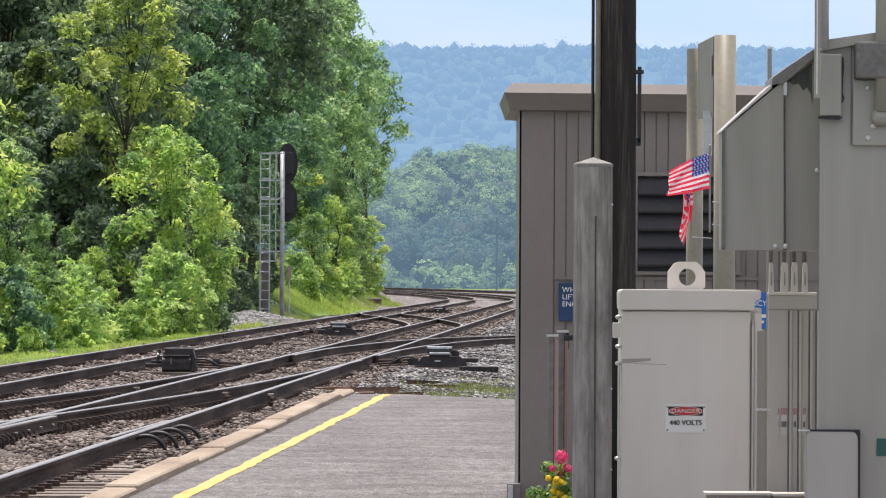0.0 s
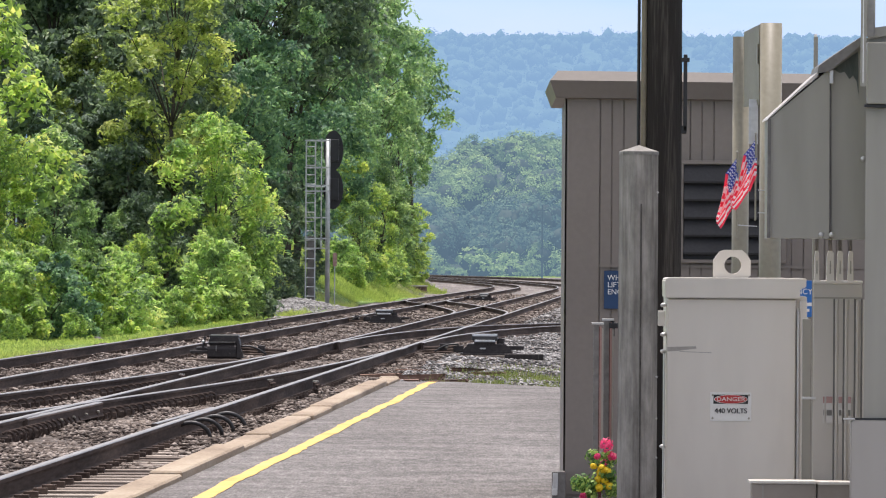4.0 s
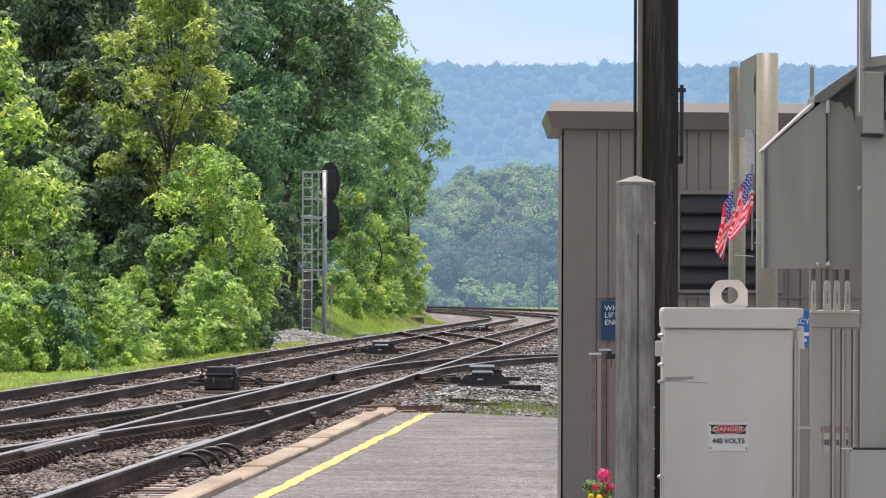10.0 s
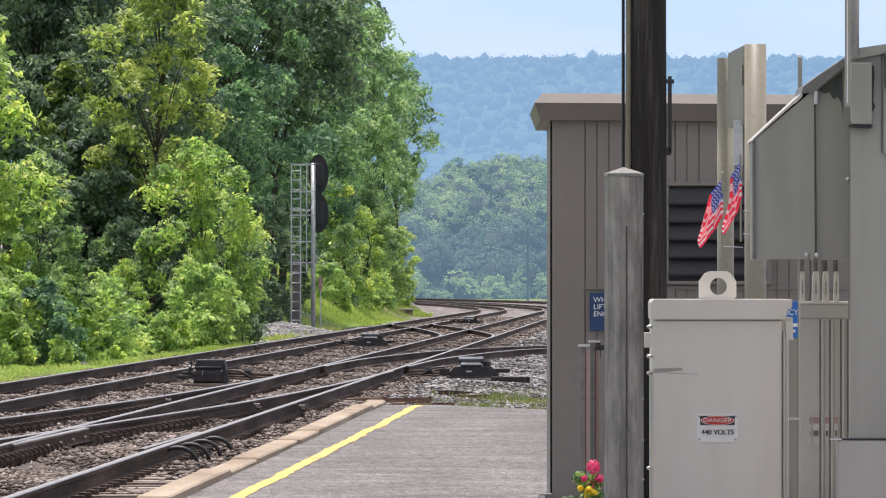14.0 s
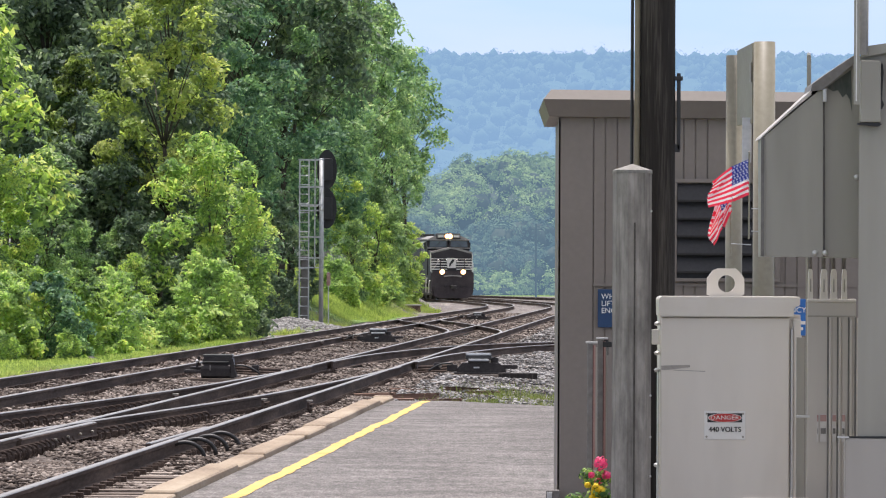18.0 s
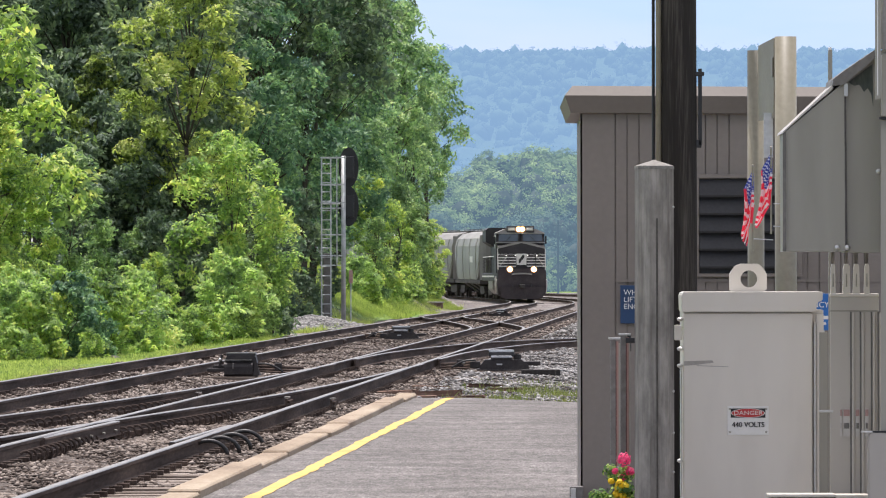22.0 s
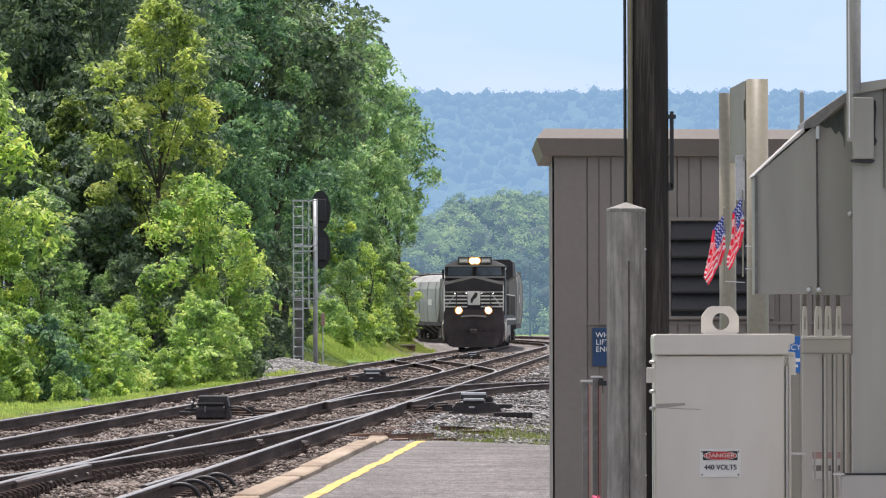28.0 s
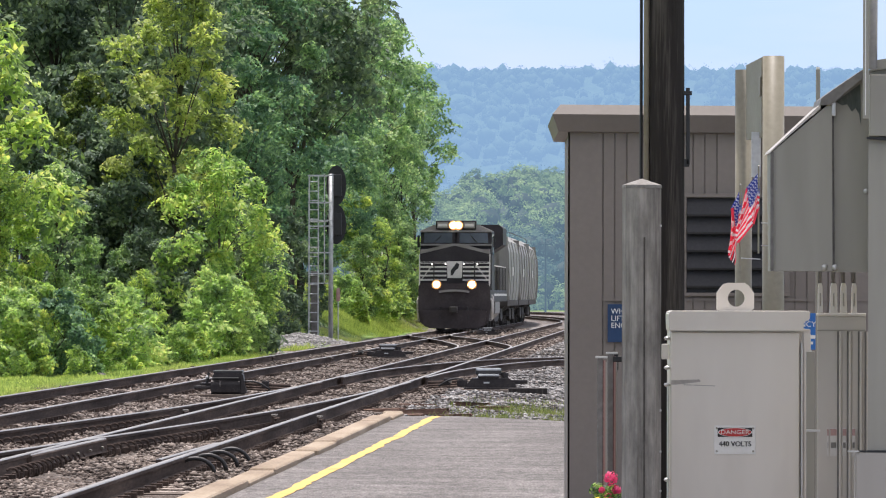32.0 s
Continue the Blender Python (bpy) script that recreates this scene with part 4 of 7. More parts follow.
def upright_machine(x, y, turn, label):
    """A tall stepped case with a bowed front cover."""
    s = thing("switch_machine", pose(x, y, BED_Z + 0.02, 0, 0, turn), label, "switch machine", "switch machines")
    part("base_timber", box(-0.62, 0.55, -0.2, 0.06, -0.02, 0.06, 0.012), TIE, s)
    part("base_timber", box(-0.62, 0.7, 0.3, 0.56, -0.02, 0.06, 0.012), TIE, s)
    case = part("case", prism([(-0.27, 0.06), (0.27, 0.06), (0.25, 0.36), (0.22, 0.41), (-0.22, 0.41), (-0.25, 0.36)], -0.06, 0.42), CASTIRON, s)
    part("lid", box(-0.24, 0.24, -0.04, 0.4, 0.4, 0.45, 0.014), GLOSSBLACK, case, "glossy black lid")
    part("ledge", box(-0.23, 0.17, -0.1, -0.05, 0.315, 0.335, 0.006), GLOSSBLACK, case)
    # pale strips paint the highlight along the lid and ledge
    part("worn_edge", box(-0.235, 0.235, -0.047, -0.04, 0.438, 0.452, 0.003), HOOD, case, "pale strip painting the lid edge's highlight")
    part("worn_edge", box(-0.24, 0.18, -0.105, -0.1, 0.33, 0.338), HOOD, case, "pale strip painting the ledge's highlight")
    part("handle", bent([(-0.12, -0.13, 0.2), (-0.12, -0.17, 0.2), (-0.12, -0.17, 0.27), (-0.12, -0.12, 0.27)], 0.012, 6), GUNMETAL, case, "grey lifting handle")
    bow = [(-0.09, 0.07), (-0.125, 0.1), (-0.13, 0.22), (-0.115, 0.265), (-0.05, 0.3), (-0.05, 0.07)]
    part("front_cover", prism(bow, -0.27, 0.2, axis="x"), CASTIRON, case, "bowed black front cover")
    part("side_plate", prism([(0.21, 0.08), (0.31, 0.08), (0.25, 0.38), (0.22, 0.38)], -0.14, 0.3), CASTIRON, case)
    for z in (0.14, 0.25):
        part("bolt", tube((0.1, -0.26, z), (0.1, -0.2, z), 0.016, sides=8), CASTIRON, case)
    part("lug", box(-0.55, -0.27, -0.06, 0.2, 0.14, 0.2, 0.02), CASTIRON, s)
    part("lug", box(-0.46, -0.27, 0.0, 0.3, 0.2, 0.25, 0.02), CASTIRON, s)
    part("crank_arm", tube((-0.35, 0.02, 0.22), (-0.31, 0.02, 0.42), 0.022, sides=10), CASTIRON, s)
    part("crank_pin", ball((-0.34, -0.01, 0.34), 0.028, sub=2), STEEL, s, "worn bright pin")
    rod_gear(s, 0.27, 0.75, 0.19)
    return s


def low_machine(x, y, turn, size, label):
    """A long low case with two stepped lids and a plate at its end."""
    s = thing("switch_machine", pose(x, y, BED_Z + 0.02, 0, 0, turn), label, "switch machine", "switch machines")
    k = size
    part("base_timber", box(-0.55 * k, 0.6 * k, -0.2, 0.06, -0.02, 0.06, 0.012), TIE, s)
    part("base_timber", box(-0.55 * k, 0.6 * k, 0.34, 0.6, -0.02, 0.06, 0.012), TIE, s)
    case = part("case", prism([(-0.44 * k, 0.06), (0.44 * k, 0.06), (0.4 * k, 0.16), (0.3 * k, 0.25 * k), (-0.34 * k, 0.25 * k), (-0.42 * k, 0.16)], -0.12, 0.42), CASTIRON, s)
    part("flange", box(-0.48 * k, 0.5 * k, -0.16, 0.46, 0.055, 0.09, 0.008), CASTIRON, case)
    a = part("lid", box(-0.24 * k, 0.13 * k, -0.14, 0.12, 0.25 * k, 0.31 * k, 0.02), GLOSSBLACK, case, "worn glossy lid")
    b = part("lid", box(-0.28 * k, 0.17 * k, 0.14, 0.4, 0.3 * k, 0.41 * k, 0.025), GLOSSBLACK, case, "worn glossy lid")
    # pale strips paint the bright sky shine on both lids
    part("worn_edge", box(-0.23 * k, 0.12 * k, -0.147, 0.1, 0.285 * k, 0.318 * k, 0.006), GALV, a, "pale strip painting the shine on the lid")
    part("worn_edge", box(-0.27 * k, 0.16 * k, 0.133, 0.38, 0.38 * k, 0.418 * k, 0.006), GALV, b, "pale strip painting the shine on the lid")
    part("end_plate", box(0.3 * k, 0.62 * k, 0.0, 0.3, 0.15, 0.22 * k, 0.015), CASTIRON, case)
    part("name_plate", box(-0.14 * k, -0.04 * k, -0.126, -0.118, 0.16, 0.185), STEEL, case, "small bare plate")
    part("cap", tube((0.22 * k, 0.2, 0.24 * k), (0.22 * k, 0.2, 0.34 * k), 0.07, sides=12), CASTIRON, case)
    part("lug", box(-0.6 * k, -0.42 * k, -0.04, 0.2, 0.1, 0.22 * k, 0.02), CASTIRON, s)
    rod_gear(s, -0.5 * k, -0.6, 0.16)
    part("rod_end", ball((-0.72 * k, -0.02, 0.2), 0.035, sub=2), STEEL, s, "worn bright rod end")
    return s


upright_machine(-4.085, 82.5, 0, "tall black cast iron switch machine beside the far track")
low_machine(-2.298, 131.0, 0, 0.98, "low black switch machine between the main tracks")
low_machine(0.227, 87.5, 0, 1.0, "black switch machine with shiny lids beside the turnout")
low_machine(0.4, 205.5, 0, 0.85, "small black switch machine far along the main track")
slab = thing("timber_beam", (0.865, 85.8, BED_Z + 0.03), "dark timber beam lying on the ballast", "timber")
part("beam", box(-0.36, 0.3, -0.12, 0.12, 0.0, 0.1, 0.015), POLEWOOD, slab)

# scrap left in the ballast past the platform end
rnd = random.Random(14)
RUSTY = material("rust_stained_timber", [(0.07, 0.042, 0.03), (0.15, 0.085, 0.06), (0.26, 0.17, 0.13)], 0.9, scale=3, fine=30, stretch=(3, 0.3, 1), bump=0.4, instance=0.3)
for x, y, ln, turn, h in ((-0.75, 71, 0.7, 62, 0.07), (-0.35, 69, 0.5, 80, 0.05), (-0.9, 75, 0.6, 48, 0.06), (0.2, 73.5, 0.45, 85, 0.06), (-1.25, 66, 0.55, 70, 0.05), (-1.5, 63.5, 0.5, 66, 0.05), (-0.1, 76.5, 0.5, 75, 0.05), (-0.55, 66.5, 0.8, 68, 0.06), (-1.05, 69.0, 0.7, 57, 0.05), (-0.75, 63.0, 0.9, 74, 0.06), (-1.35, 72.5, 0.6, 62, 0.05), (-0.2, 62.0, 0.6, 81, 0.05)):
    sc = thing("timber_scrap", pose(x, y, BED_Z + 0.03, rnd.uniform(-3, 3), rnd.uniform(-4, 4), turn), "rust-brown broken timber scrap lying in the ballast", "timber scrap", "timber scraps")
    bm = box(-0.05, 0.05, -ln / 2, ln / 2, 0.0, h, 0.008)
    for v in bm.verts:
        v.co += Vector((rnd.uniform(-0.012, 0.012), rnd.uniform(-0.04, 0.04), rnd.uniform(-0.008, 0.008)))
    part("timber", bm, RUSTY, sc)

# signal mast seen from behind, with its ladder cage
sig = thing("railway_signal", (-5.54, 182.0, -0.42), "silver signal mast with ladder cage and black signal heads", "railway signal")
SH = 6.15
part("mast", tube((0.22, 0, 0), (0.22, 0, SH), 0.085, sides=14), GALV, sig, smooth=True)
part("base", box(-0.62, 0.4, -0.3, 0.3, 0.0, 0.16, 0.02), CONCRETE, sig, "concrete footing")
part("cabinet", box(-0.5, -0.24, -0.2, 0.2, 0.16, 2.65, 0.02), GUNMETAL, sig, "grey relay case")
for x in (-0.55, -0.22):
    part("ladder_rail", box(x - 0.025, x + 0.025, -0.45, -0.4, 0.2, SH - 0.05), GALV, sig)
for k in range(17):
    z = 0.5 + k * 0.335
    if z < SH - 0.1:
        part("rung", tube((-0.55, -0.42, z), (-0.22, -0.42, z), 0.018, sides=8), GALV, sig)
for z in (2.2, 2.55, 3.3, 4.25, 4.45, 5.1, SH - 0.08):
    part("cage_hoop", box(-0.6, 0.3, -0.47, -0.43, z, z + 0.045), GALV, sig)
    part("cage_hoop", box(-0.6, 0.3, 0.4, 0.44, z, z + 0.045), GALV, sig)
for x in (0.0, 0.29):
    part("cage_bar", box(x - 0.02, x + 0.02, -0.47, -0.43, 2.2, SH), GALV, sig)
part("platform", box(-0.5, 0.1, -0.45, 0.45, 4.42, 4.47), WHITE, sig, "pale grating platform")
for zc in (5.75, 4.35):
    bm = bmesh.new()
    bmesh.ops.create_cone(bm, cap_ends=True, segments=28, radius1=0.58, radius2=0.58, depth=0.06, matrix=Matrix.Translation((0.4, 0.35, zc)) @ pose(0, 0, 0, 90, 0, 0) @ Matrix.Diagonal((0.62, 1.24, 1, 1)))
    hd = part("signal_head", bm, BLACK, sig, "black oval signal backboard")
    part("lamp_case", box(0.2, 0.6, 0.1, 0.33, zc - 0.4, zc + 0.4, 0.03), BLACK, hd)
    part("arm", tube((0.22, 0.2, zc), (0.5, 0.2, zc), 0.04), GALV, hd)

# red marker by the mast, scrap at the foot of the bank and on the verge
marker = thing("marker_post", (-5.11, 184.0, -0.45), "small faded red marker plate on a thin stake", "marker")
part("stake", tube((0, 0, 0), (0, 0, 2.1), 0.02, sides=8), GALV, marker)
part("plate", box(-0.07, 0.07, -0.02, 0.0, 1.6, 2.08, 0.01), FADED, marker, "faded red plate")
scrap_box = thing("relay_box", pose(-3.1, 266, -0.5, 0, 0, 20), "low brown rusted relay box at the foot of the bank", "relay box")
part("case", box(-0.5, 0.5, -0.3, 0.3, 0.1, 0.5, 0.04), RUSTBOX, scrap_box)
part("lid", box(-0.55, 0.55, -0.34, 0.34, 0.5, 0.58, 0.02), HOOD, scrap_box, "pale weathered lid")
for x in (-0.4, 0.4):
    part("leg", box(x - 0.05, x + 0.05, -0.2, 0.2, -0.1, 0.1), RUSTBOX, scrap_box)
scrap_case = thing("relay_box", pose(-3.75, 271, -0.35, 0, 0, -15), "small brown rusted case on the grassy bank", "relay box")
part("case", box(-0.4, 0.4, -0.25, 0.25, -0.1, 0.4, 0.04), RUSTBOX, scrap_case)
part("lid", box(-0.44, 0.44, -0.28, 0.28, 0.4, 0.46, 0.02), RUSTBOX, scrap_case)


def rough_stone(x, y, z, size, mat, label):
    st = thing("boulder", (x, y, z), label, "stone")
    bm = ball((0, 0, size * 0.4), size, squash=(1.2, 1.0, 0.75), sub=2)
    for v in bm.verts:
        v.co *= 1 + 0.22 * noise.noise(v.co * 4.0 + Vector((x, y, 0)))
    part("stone", bm, mat, st)


rough_stone(-4.6, 237, -0.45, 0.3, WHITE, "white painted stone beside the far track")
rough_stone(-8.74, 117.8, -0.6, 0.16, CASTIRON, "small black lump lying on the grass verge")
rough_stone(-8.05, 152, -0.55, 0.35, SHADOWLINE, "dark weathered stone at the foot of the wood")
rough_stone(-8.75, 149, -0.55, 0.42, SHADOWLINE, "dark weathered stone below the shrubs")
pile = thing("timber_beam", pose(-8.4, 150.5, -0.5, 0, 0, 78), "dark old tie lying in the grass", "timber")
part("beam", box(-0.9, 0.9, -0.13, 0.13, 0.0, 0.24, 0.02), TIE, pile)
# curved guard frames beside the near turnout, dark springs by the rail
for k, (x, y) in enumerate(((-2.66, 47.2), (-2.6, 48.2), (-2.54, 49.2), (-2.47, 50.2))):
    g = thing("hose_loop", (x, y, BED_Z), "black rubber hose loop arched over the ballast by the rail", "hose", "hose loops")
    bm = bent([(-0.16 + 0.36 * (1 - math.cos(math.pi * j / 12)) / 2, 0.0, 0.03 + 0.15 * math.sin(math.pi * j / 12)) for j in range(13)], 0.021)
    part("hose", bm, BLACK, g, smooth=True)

# round rail anchors along the crossover rail
def anchors(path, side, owner, y0, y1, gap):
    run = nxt = 0.0
    bm = bent([(0.062 * math.sin(math.pi * 1.7 * k / 10 - 0.9), 0.05 * k / 10, 0.062 * math.cos(math.pi * 1.7 * k / 10 - 0.9)) for k in range(11)], 0.014, 6)
    me = bpy.data.meshes.new("rail_anchor")
    bm.to_mesh(me)
    bm.free()
    me.materials.append(RAIL)
    for a, b in zip(path, path[1:]):
        seg = (b - a).length
        while nxt < run + seg:
            p = a.lerp(b, (nxt - run) / seg)
            nxt += gap
            if y0 < p.y < y1:
                ob = new("rail_anchor", me)
                ob.parent = owner
                ob.matrix_basis = Matrix.Translation((p.x + side, p.y, p.z - 0.14)) @ pose(0, 0, 0, 0, 0, rnd.uniform(-25, 25))
        run += seg


# the frog's wing rail and a short guard rail
def wing(points, wide, tall, name, label):
    ob = part(name, sweep(points, [(-wide, -tall), (wide, -tall), (wide * 0.7, -tall + 0.03), (wide * 0.7, -0.03), (wide * 0.8, -0.012), (wide * 0.7, 0), (-wide * 0.7, 0), (-wide * 0.8, -0.012), (-wide * 0.7, -0.03), (-wide * 0.7, -tall + 0.03)]), RAIL, track_cross, label)
    part("rail_head", sweep([p + Vector((0, 0, 0.001)) for p in points], [(-wide * 0.66, 0), (wide * 0.66, 0), (wide * 0.55, 0.007), (-wide * 0.55, 0.007)]), RAILTOP, ob, "worn bright running surface")
    for a, b in zip(points, points[1:]):
        for k in range(3):
            q = a.lerp(b, (k + 0.5) / 3)
            part("bolt", tube(q + Vector((wide * 0.6, 0, -0.075)), q + Vector((wide * 0.6 + 0.035, -0.02, -0.075)), 0.012, sides=6), HOOD, ob)
    return ob


wing([Vector((-4.24, 47.6, RAIL_Z - 0.02)), Vector((-4.07, 50.0, RAIL_Z - 0.012)), Vector((-3.9, 52.6, RAIL_Z - 0.006))], 0.055, 0.13, "wing_rail", "bolted frog wing rail with a cut end")
wing([Vector((-2.93, 46.4, RAIL_Z - 0.02)), Vector((-2.8, 48.4, RAIL_Z - 0.012)), Vector((-2.64, 51.2, RAIL_Z - 0.008))], 0.04, 0.15, "guard_rail", "short guard rail with a rusty cut end")


# bolted joint bars on the rails: x, y, length
def joint_bar(x, y, owner, length=0.6):
    lean_ = Matrix.Translation((x + 0.045, y, RAIL_Z)) @ pose(0, 0, 0, 0, 0, -2.2)
    bar = part("joint_bar", box(-0.012, 0.014, -length / 2, length / 2, -0.12, -0.035, 0.006, turn=lean_), RAIL, owner)
    for k in range(4):
        c = lean_ @ Vector((0.02, (k - 1.5) * length / 4.4, -0.075))
        part("bolt", tube(c, c + Vector((0.03, -0.012, 0)), 0.02, sides=6), RAIL, bar)
    clip = lean_ @ Vector((0.03, -length / 2, -0.02))
    part("clip", box(-0.045, 0.03, -0.05, 0.05, 0.0, 0.014, 0.004, turn=Matrix.Translation(clip)), HOOD, bar, "pale steel clip")


for x, y, owner in ((-2.62, 63.9, track_cross), (-2.03, 63.2, track_near), (-3.6, 122.5, track_far), (-5.1, 124.7, track_far), (-3.88, 66.4, track_cross)):
    joint_bar(x, y, owner)


# timber ties
tie_bm = box(-1.3, 1.3, -0.115, 0.115, -0.17, 0.0, 0.012)
tie_me = bpy.data.meshes.new("tie")
tie_bm.to_mesh(tie_me)
tie_bm.free()
tie_me.materials.append(TIE)


def lay_ties(path, owner, y0, y1, gap=0.52, up=-0.205, mesh=None):
    run, last = 0.0, None
    nxt = 0.0
    for a, b in zip(path, path[1:]):
        seg = (b - a).length
        while nxt < run + seg:
            p = a.lerp(b, (nxt - run) / seg)
            nxt += gap
            if y0 < p.y < y1:
                t = new("tie", mesh or tie_me)
                t.parent = owner
                d = b - a
                t.matrix_basis = Matrix.Translation((p.x + rnd.uniform(-0.05, 0.05), p.y, p.z + up + rnd.uniform(-0.012, 0.0))) @ pose(0, 0, 0, rnd.uniform(-0.4, 0.4), rnd.uniform(-0.3, 0.3), -math.degrees(math.atan2(d.x, d.y)) + rnd.uniform(-1, 1))
        run += seg


# spring clips and tie plates along the near rails: small paired lumps
def plates(path, owner, side, y0, y1, gap):
    bm = bmesh.new()
    run = nxt = 0.0
    for a, b in zip(path, path[1:]):
        seg = (b - a).length
        while nxt < run + seg:
            p = a.lerp(b, (nxt - run) / seg)
            nxt += gap
            if y0 < p.y < y1:
                for s in (-1, 1):
                    c = p + Vector((side + s * 0.11, 0, -0.15))
                    box(c.x - 0.05, c.x + 0.05, c.y - 0.05, c.y + 0.05, c.z - 0.03, c.z + 0.02, bm=bm)
        run += seg
    ob = part("tie_plates", bm, RAIL, owner)
    ob["kind"] = "stuff"


# ---- woods ----
def leaf_mesh(name, clumps, per, size, seed, mat, flat=0.5, rough=0.5):
    """Many small leaves, gathered round clump centres given as rows of x, y, z, radius."""
    g = np.random.default_rng(seed)
    c = np.repeat(clumps[:, :3], per, axis=0)
    r = np.repeat(clumps[:, 3], per)
    n = len(c)
    d = g.normal(size=(n, 3))
    # each clump is a lopsided spray, drawn out along its own way and thin across it
    k = len(clumps)
    way = g.normal(size=(k, 3)) * np.array([1, 1, 0.45])
    way /= np.linalg.norm(way, axis=1)[:, None]
    way = np.repeat(way, per, axis=0)
    off = d * 0.42 * np.array([1, 1, 0.55]) + way * (g.normal(size=n) * 0.55)[:, None]
    off[:, 2] -= 0.22 * (off[:, 0] ** 2 + off[:, 1] ** 2)
    p = c + off * r[:, None]
    d = off / (np.linalg.norm(off, axis=1)[:, None] + 1e-6)
    if clumps.shape[1] > 4:
        nor = np.repeat(clumps[:, 4:7], per, axis=0) * 0.95 + d * 0.2 + g.normal(size=(n, 3)) * rough
    else:
        nor = d * 0.35 + np.array([0, 0, flat]) + g.normal(size=(n, 3)) * rough
    nor /= np.linalg.norm(nor, axis=1)[:, None]
    u = np.cross(nor, g.normal(size=(n, 3)))
    u /= np.linalg.norm(u, axis=1)[:, None]
    w = np.cross(nor, u)
    s = (size * g.uniform(0.6, 1.35, n))[:, None]
    droop = nor * s * 0.25
    v = np.empty((n, 4, 3))
    v[:, 0], v[:, 1], v[:, 2], v[:, 3] = p - u * s, p - w * s * 0.55 + droop, p + u * s, p + w * s * 0.55 + droop
    me = bpy.data.meshes.new(name)
    me.vertices.add(n * 4)
    me.vertices.foreach_set("co", v.reshape(-1).astype(np.float32))
    me.loops.add(n * 4)
    me.loops.foreach_set("vertex_index", np.arange(n * 4, dtype=np.int32))
    me.polygons.add(n)
    me.polygons.foreach_set("loop_start", np.arange(0, n * 4, 4, dtype=np.int32))
    me.update(calc_edges=True)
    me.materials.append(mat)
    return me


def leaf_material(name, colours, island=0.16, through=0.36, gloss=0.5, shine=0.3):
    return material(name, colours, gloss, scale=0.75, fine=6, bump=0, spread=0.19, island=island, instance=0.06, through=through, specular=shine, clear=(1.9, 2.1, 1.4))


BARK = material("bark", [(0.03, 0.026, 0.022), (0.06, 0.05, 0.04), (0.1, 0.085, 0.07)], 0.95, scale=3, fine=20, bump=0.6, stretch=(2, 2, 0.3))
# bluer dark tones put haze and skylit shade into the leaf colours
LEAF_DEEP = leaf_material("deep_green_leaf", [(0.06, 0.088, 0.076), (0.13, 0.185, 0.13), (0.31, 0.39, 0.21)], through=0.24, gloss=0.6, shine=0.15)
LEAF_BLUE = leaf_material("blue_green_leaf", [(0.046, 0.098, 0.076), (0.126, 0.222, 0.135), (0.39, 0.53, 0.25)], through=0.3, gloss=0.6, shine=0.2)
LEAF_MID = leaf_material("mid_green_leaf", [(0.065, 0.12, 0.085), (0.19, 0.28, 0.135), (0.47, 0.57, 0.23)])
LEAF_GREY = leaf_material("grey_green_leaf", [(0.075, 0.14, 0.1), (0.2, 0.305, 0.165), (0.5, 0.62, 0.32)])
LEAF_OLIVE = leaf_material("olive_green_leaf", [(0.075, 0.11, 0.075), (0.26, 0.32, 0.1), (0.6, 0.63, 0.2)], through=0.4)
LEAF_BRIGHT = leaf_material("bright_green_leaf", [(0.072, 0.13, 0.082), (0.28, 0.38, 0.112), (0.68, 0.73, 0.21)], through=0.42)
LEAF_FRESH = leaf_material("fresh_green_leaf", [(0.062, 0.122, 0.08), (0.22, 0.33, 0.108), (0.57, 0.66, 0.2)], through=0.42)
LEAF_PALE = leaf_material("pale_green_leaf", [(0.1, 0.165, 0.095), (0.31, 0.42, 0.16), (0.6, 0.68, 0.27)], through=0.45)


def crown_lobes(seed, height, radius, low, count, peak=0.75):
    """The leafy masses at the limbs' ends: centre and radius of each."""
    g = random.Random(seed)
    out = []
    for k in range(count):
        z = low + (0.94 - low) * (k + g.uniform(0, 1)) / count
        f = (z - low) / (0.94 - low)
        reach = radius * (0.62 + 0.38 * math.sin(math.pi * (0.15 + 0.6 * f))) * (1.0 if f < 0.55 else 1.0 - peak * (f - 0.55) / 0.45)
        a = k * 2.4 + g.uniform(-0.5, 0.5)
        d = reach * (g.uniform(0.5, 0.92) if k % 5 else 0.15)
        out.append((Vector((math.cos(a) * d, math.sin(a) * d, z * height)), radius * g.uniform(0.26, 0.44)))
    return out


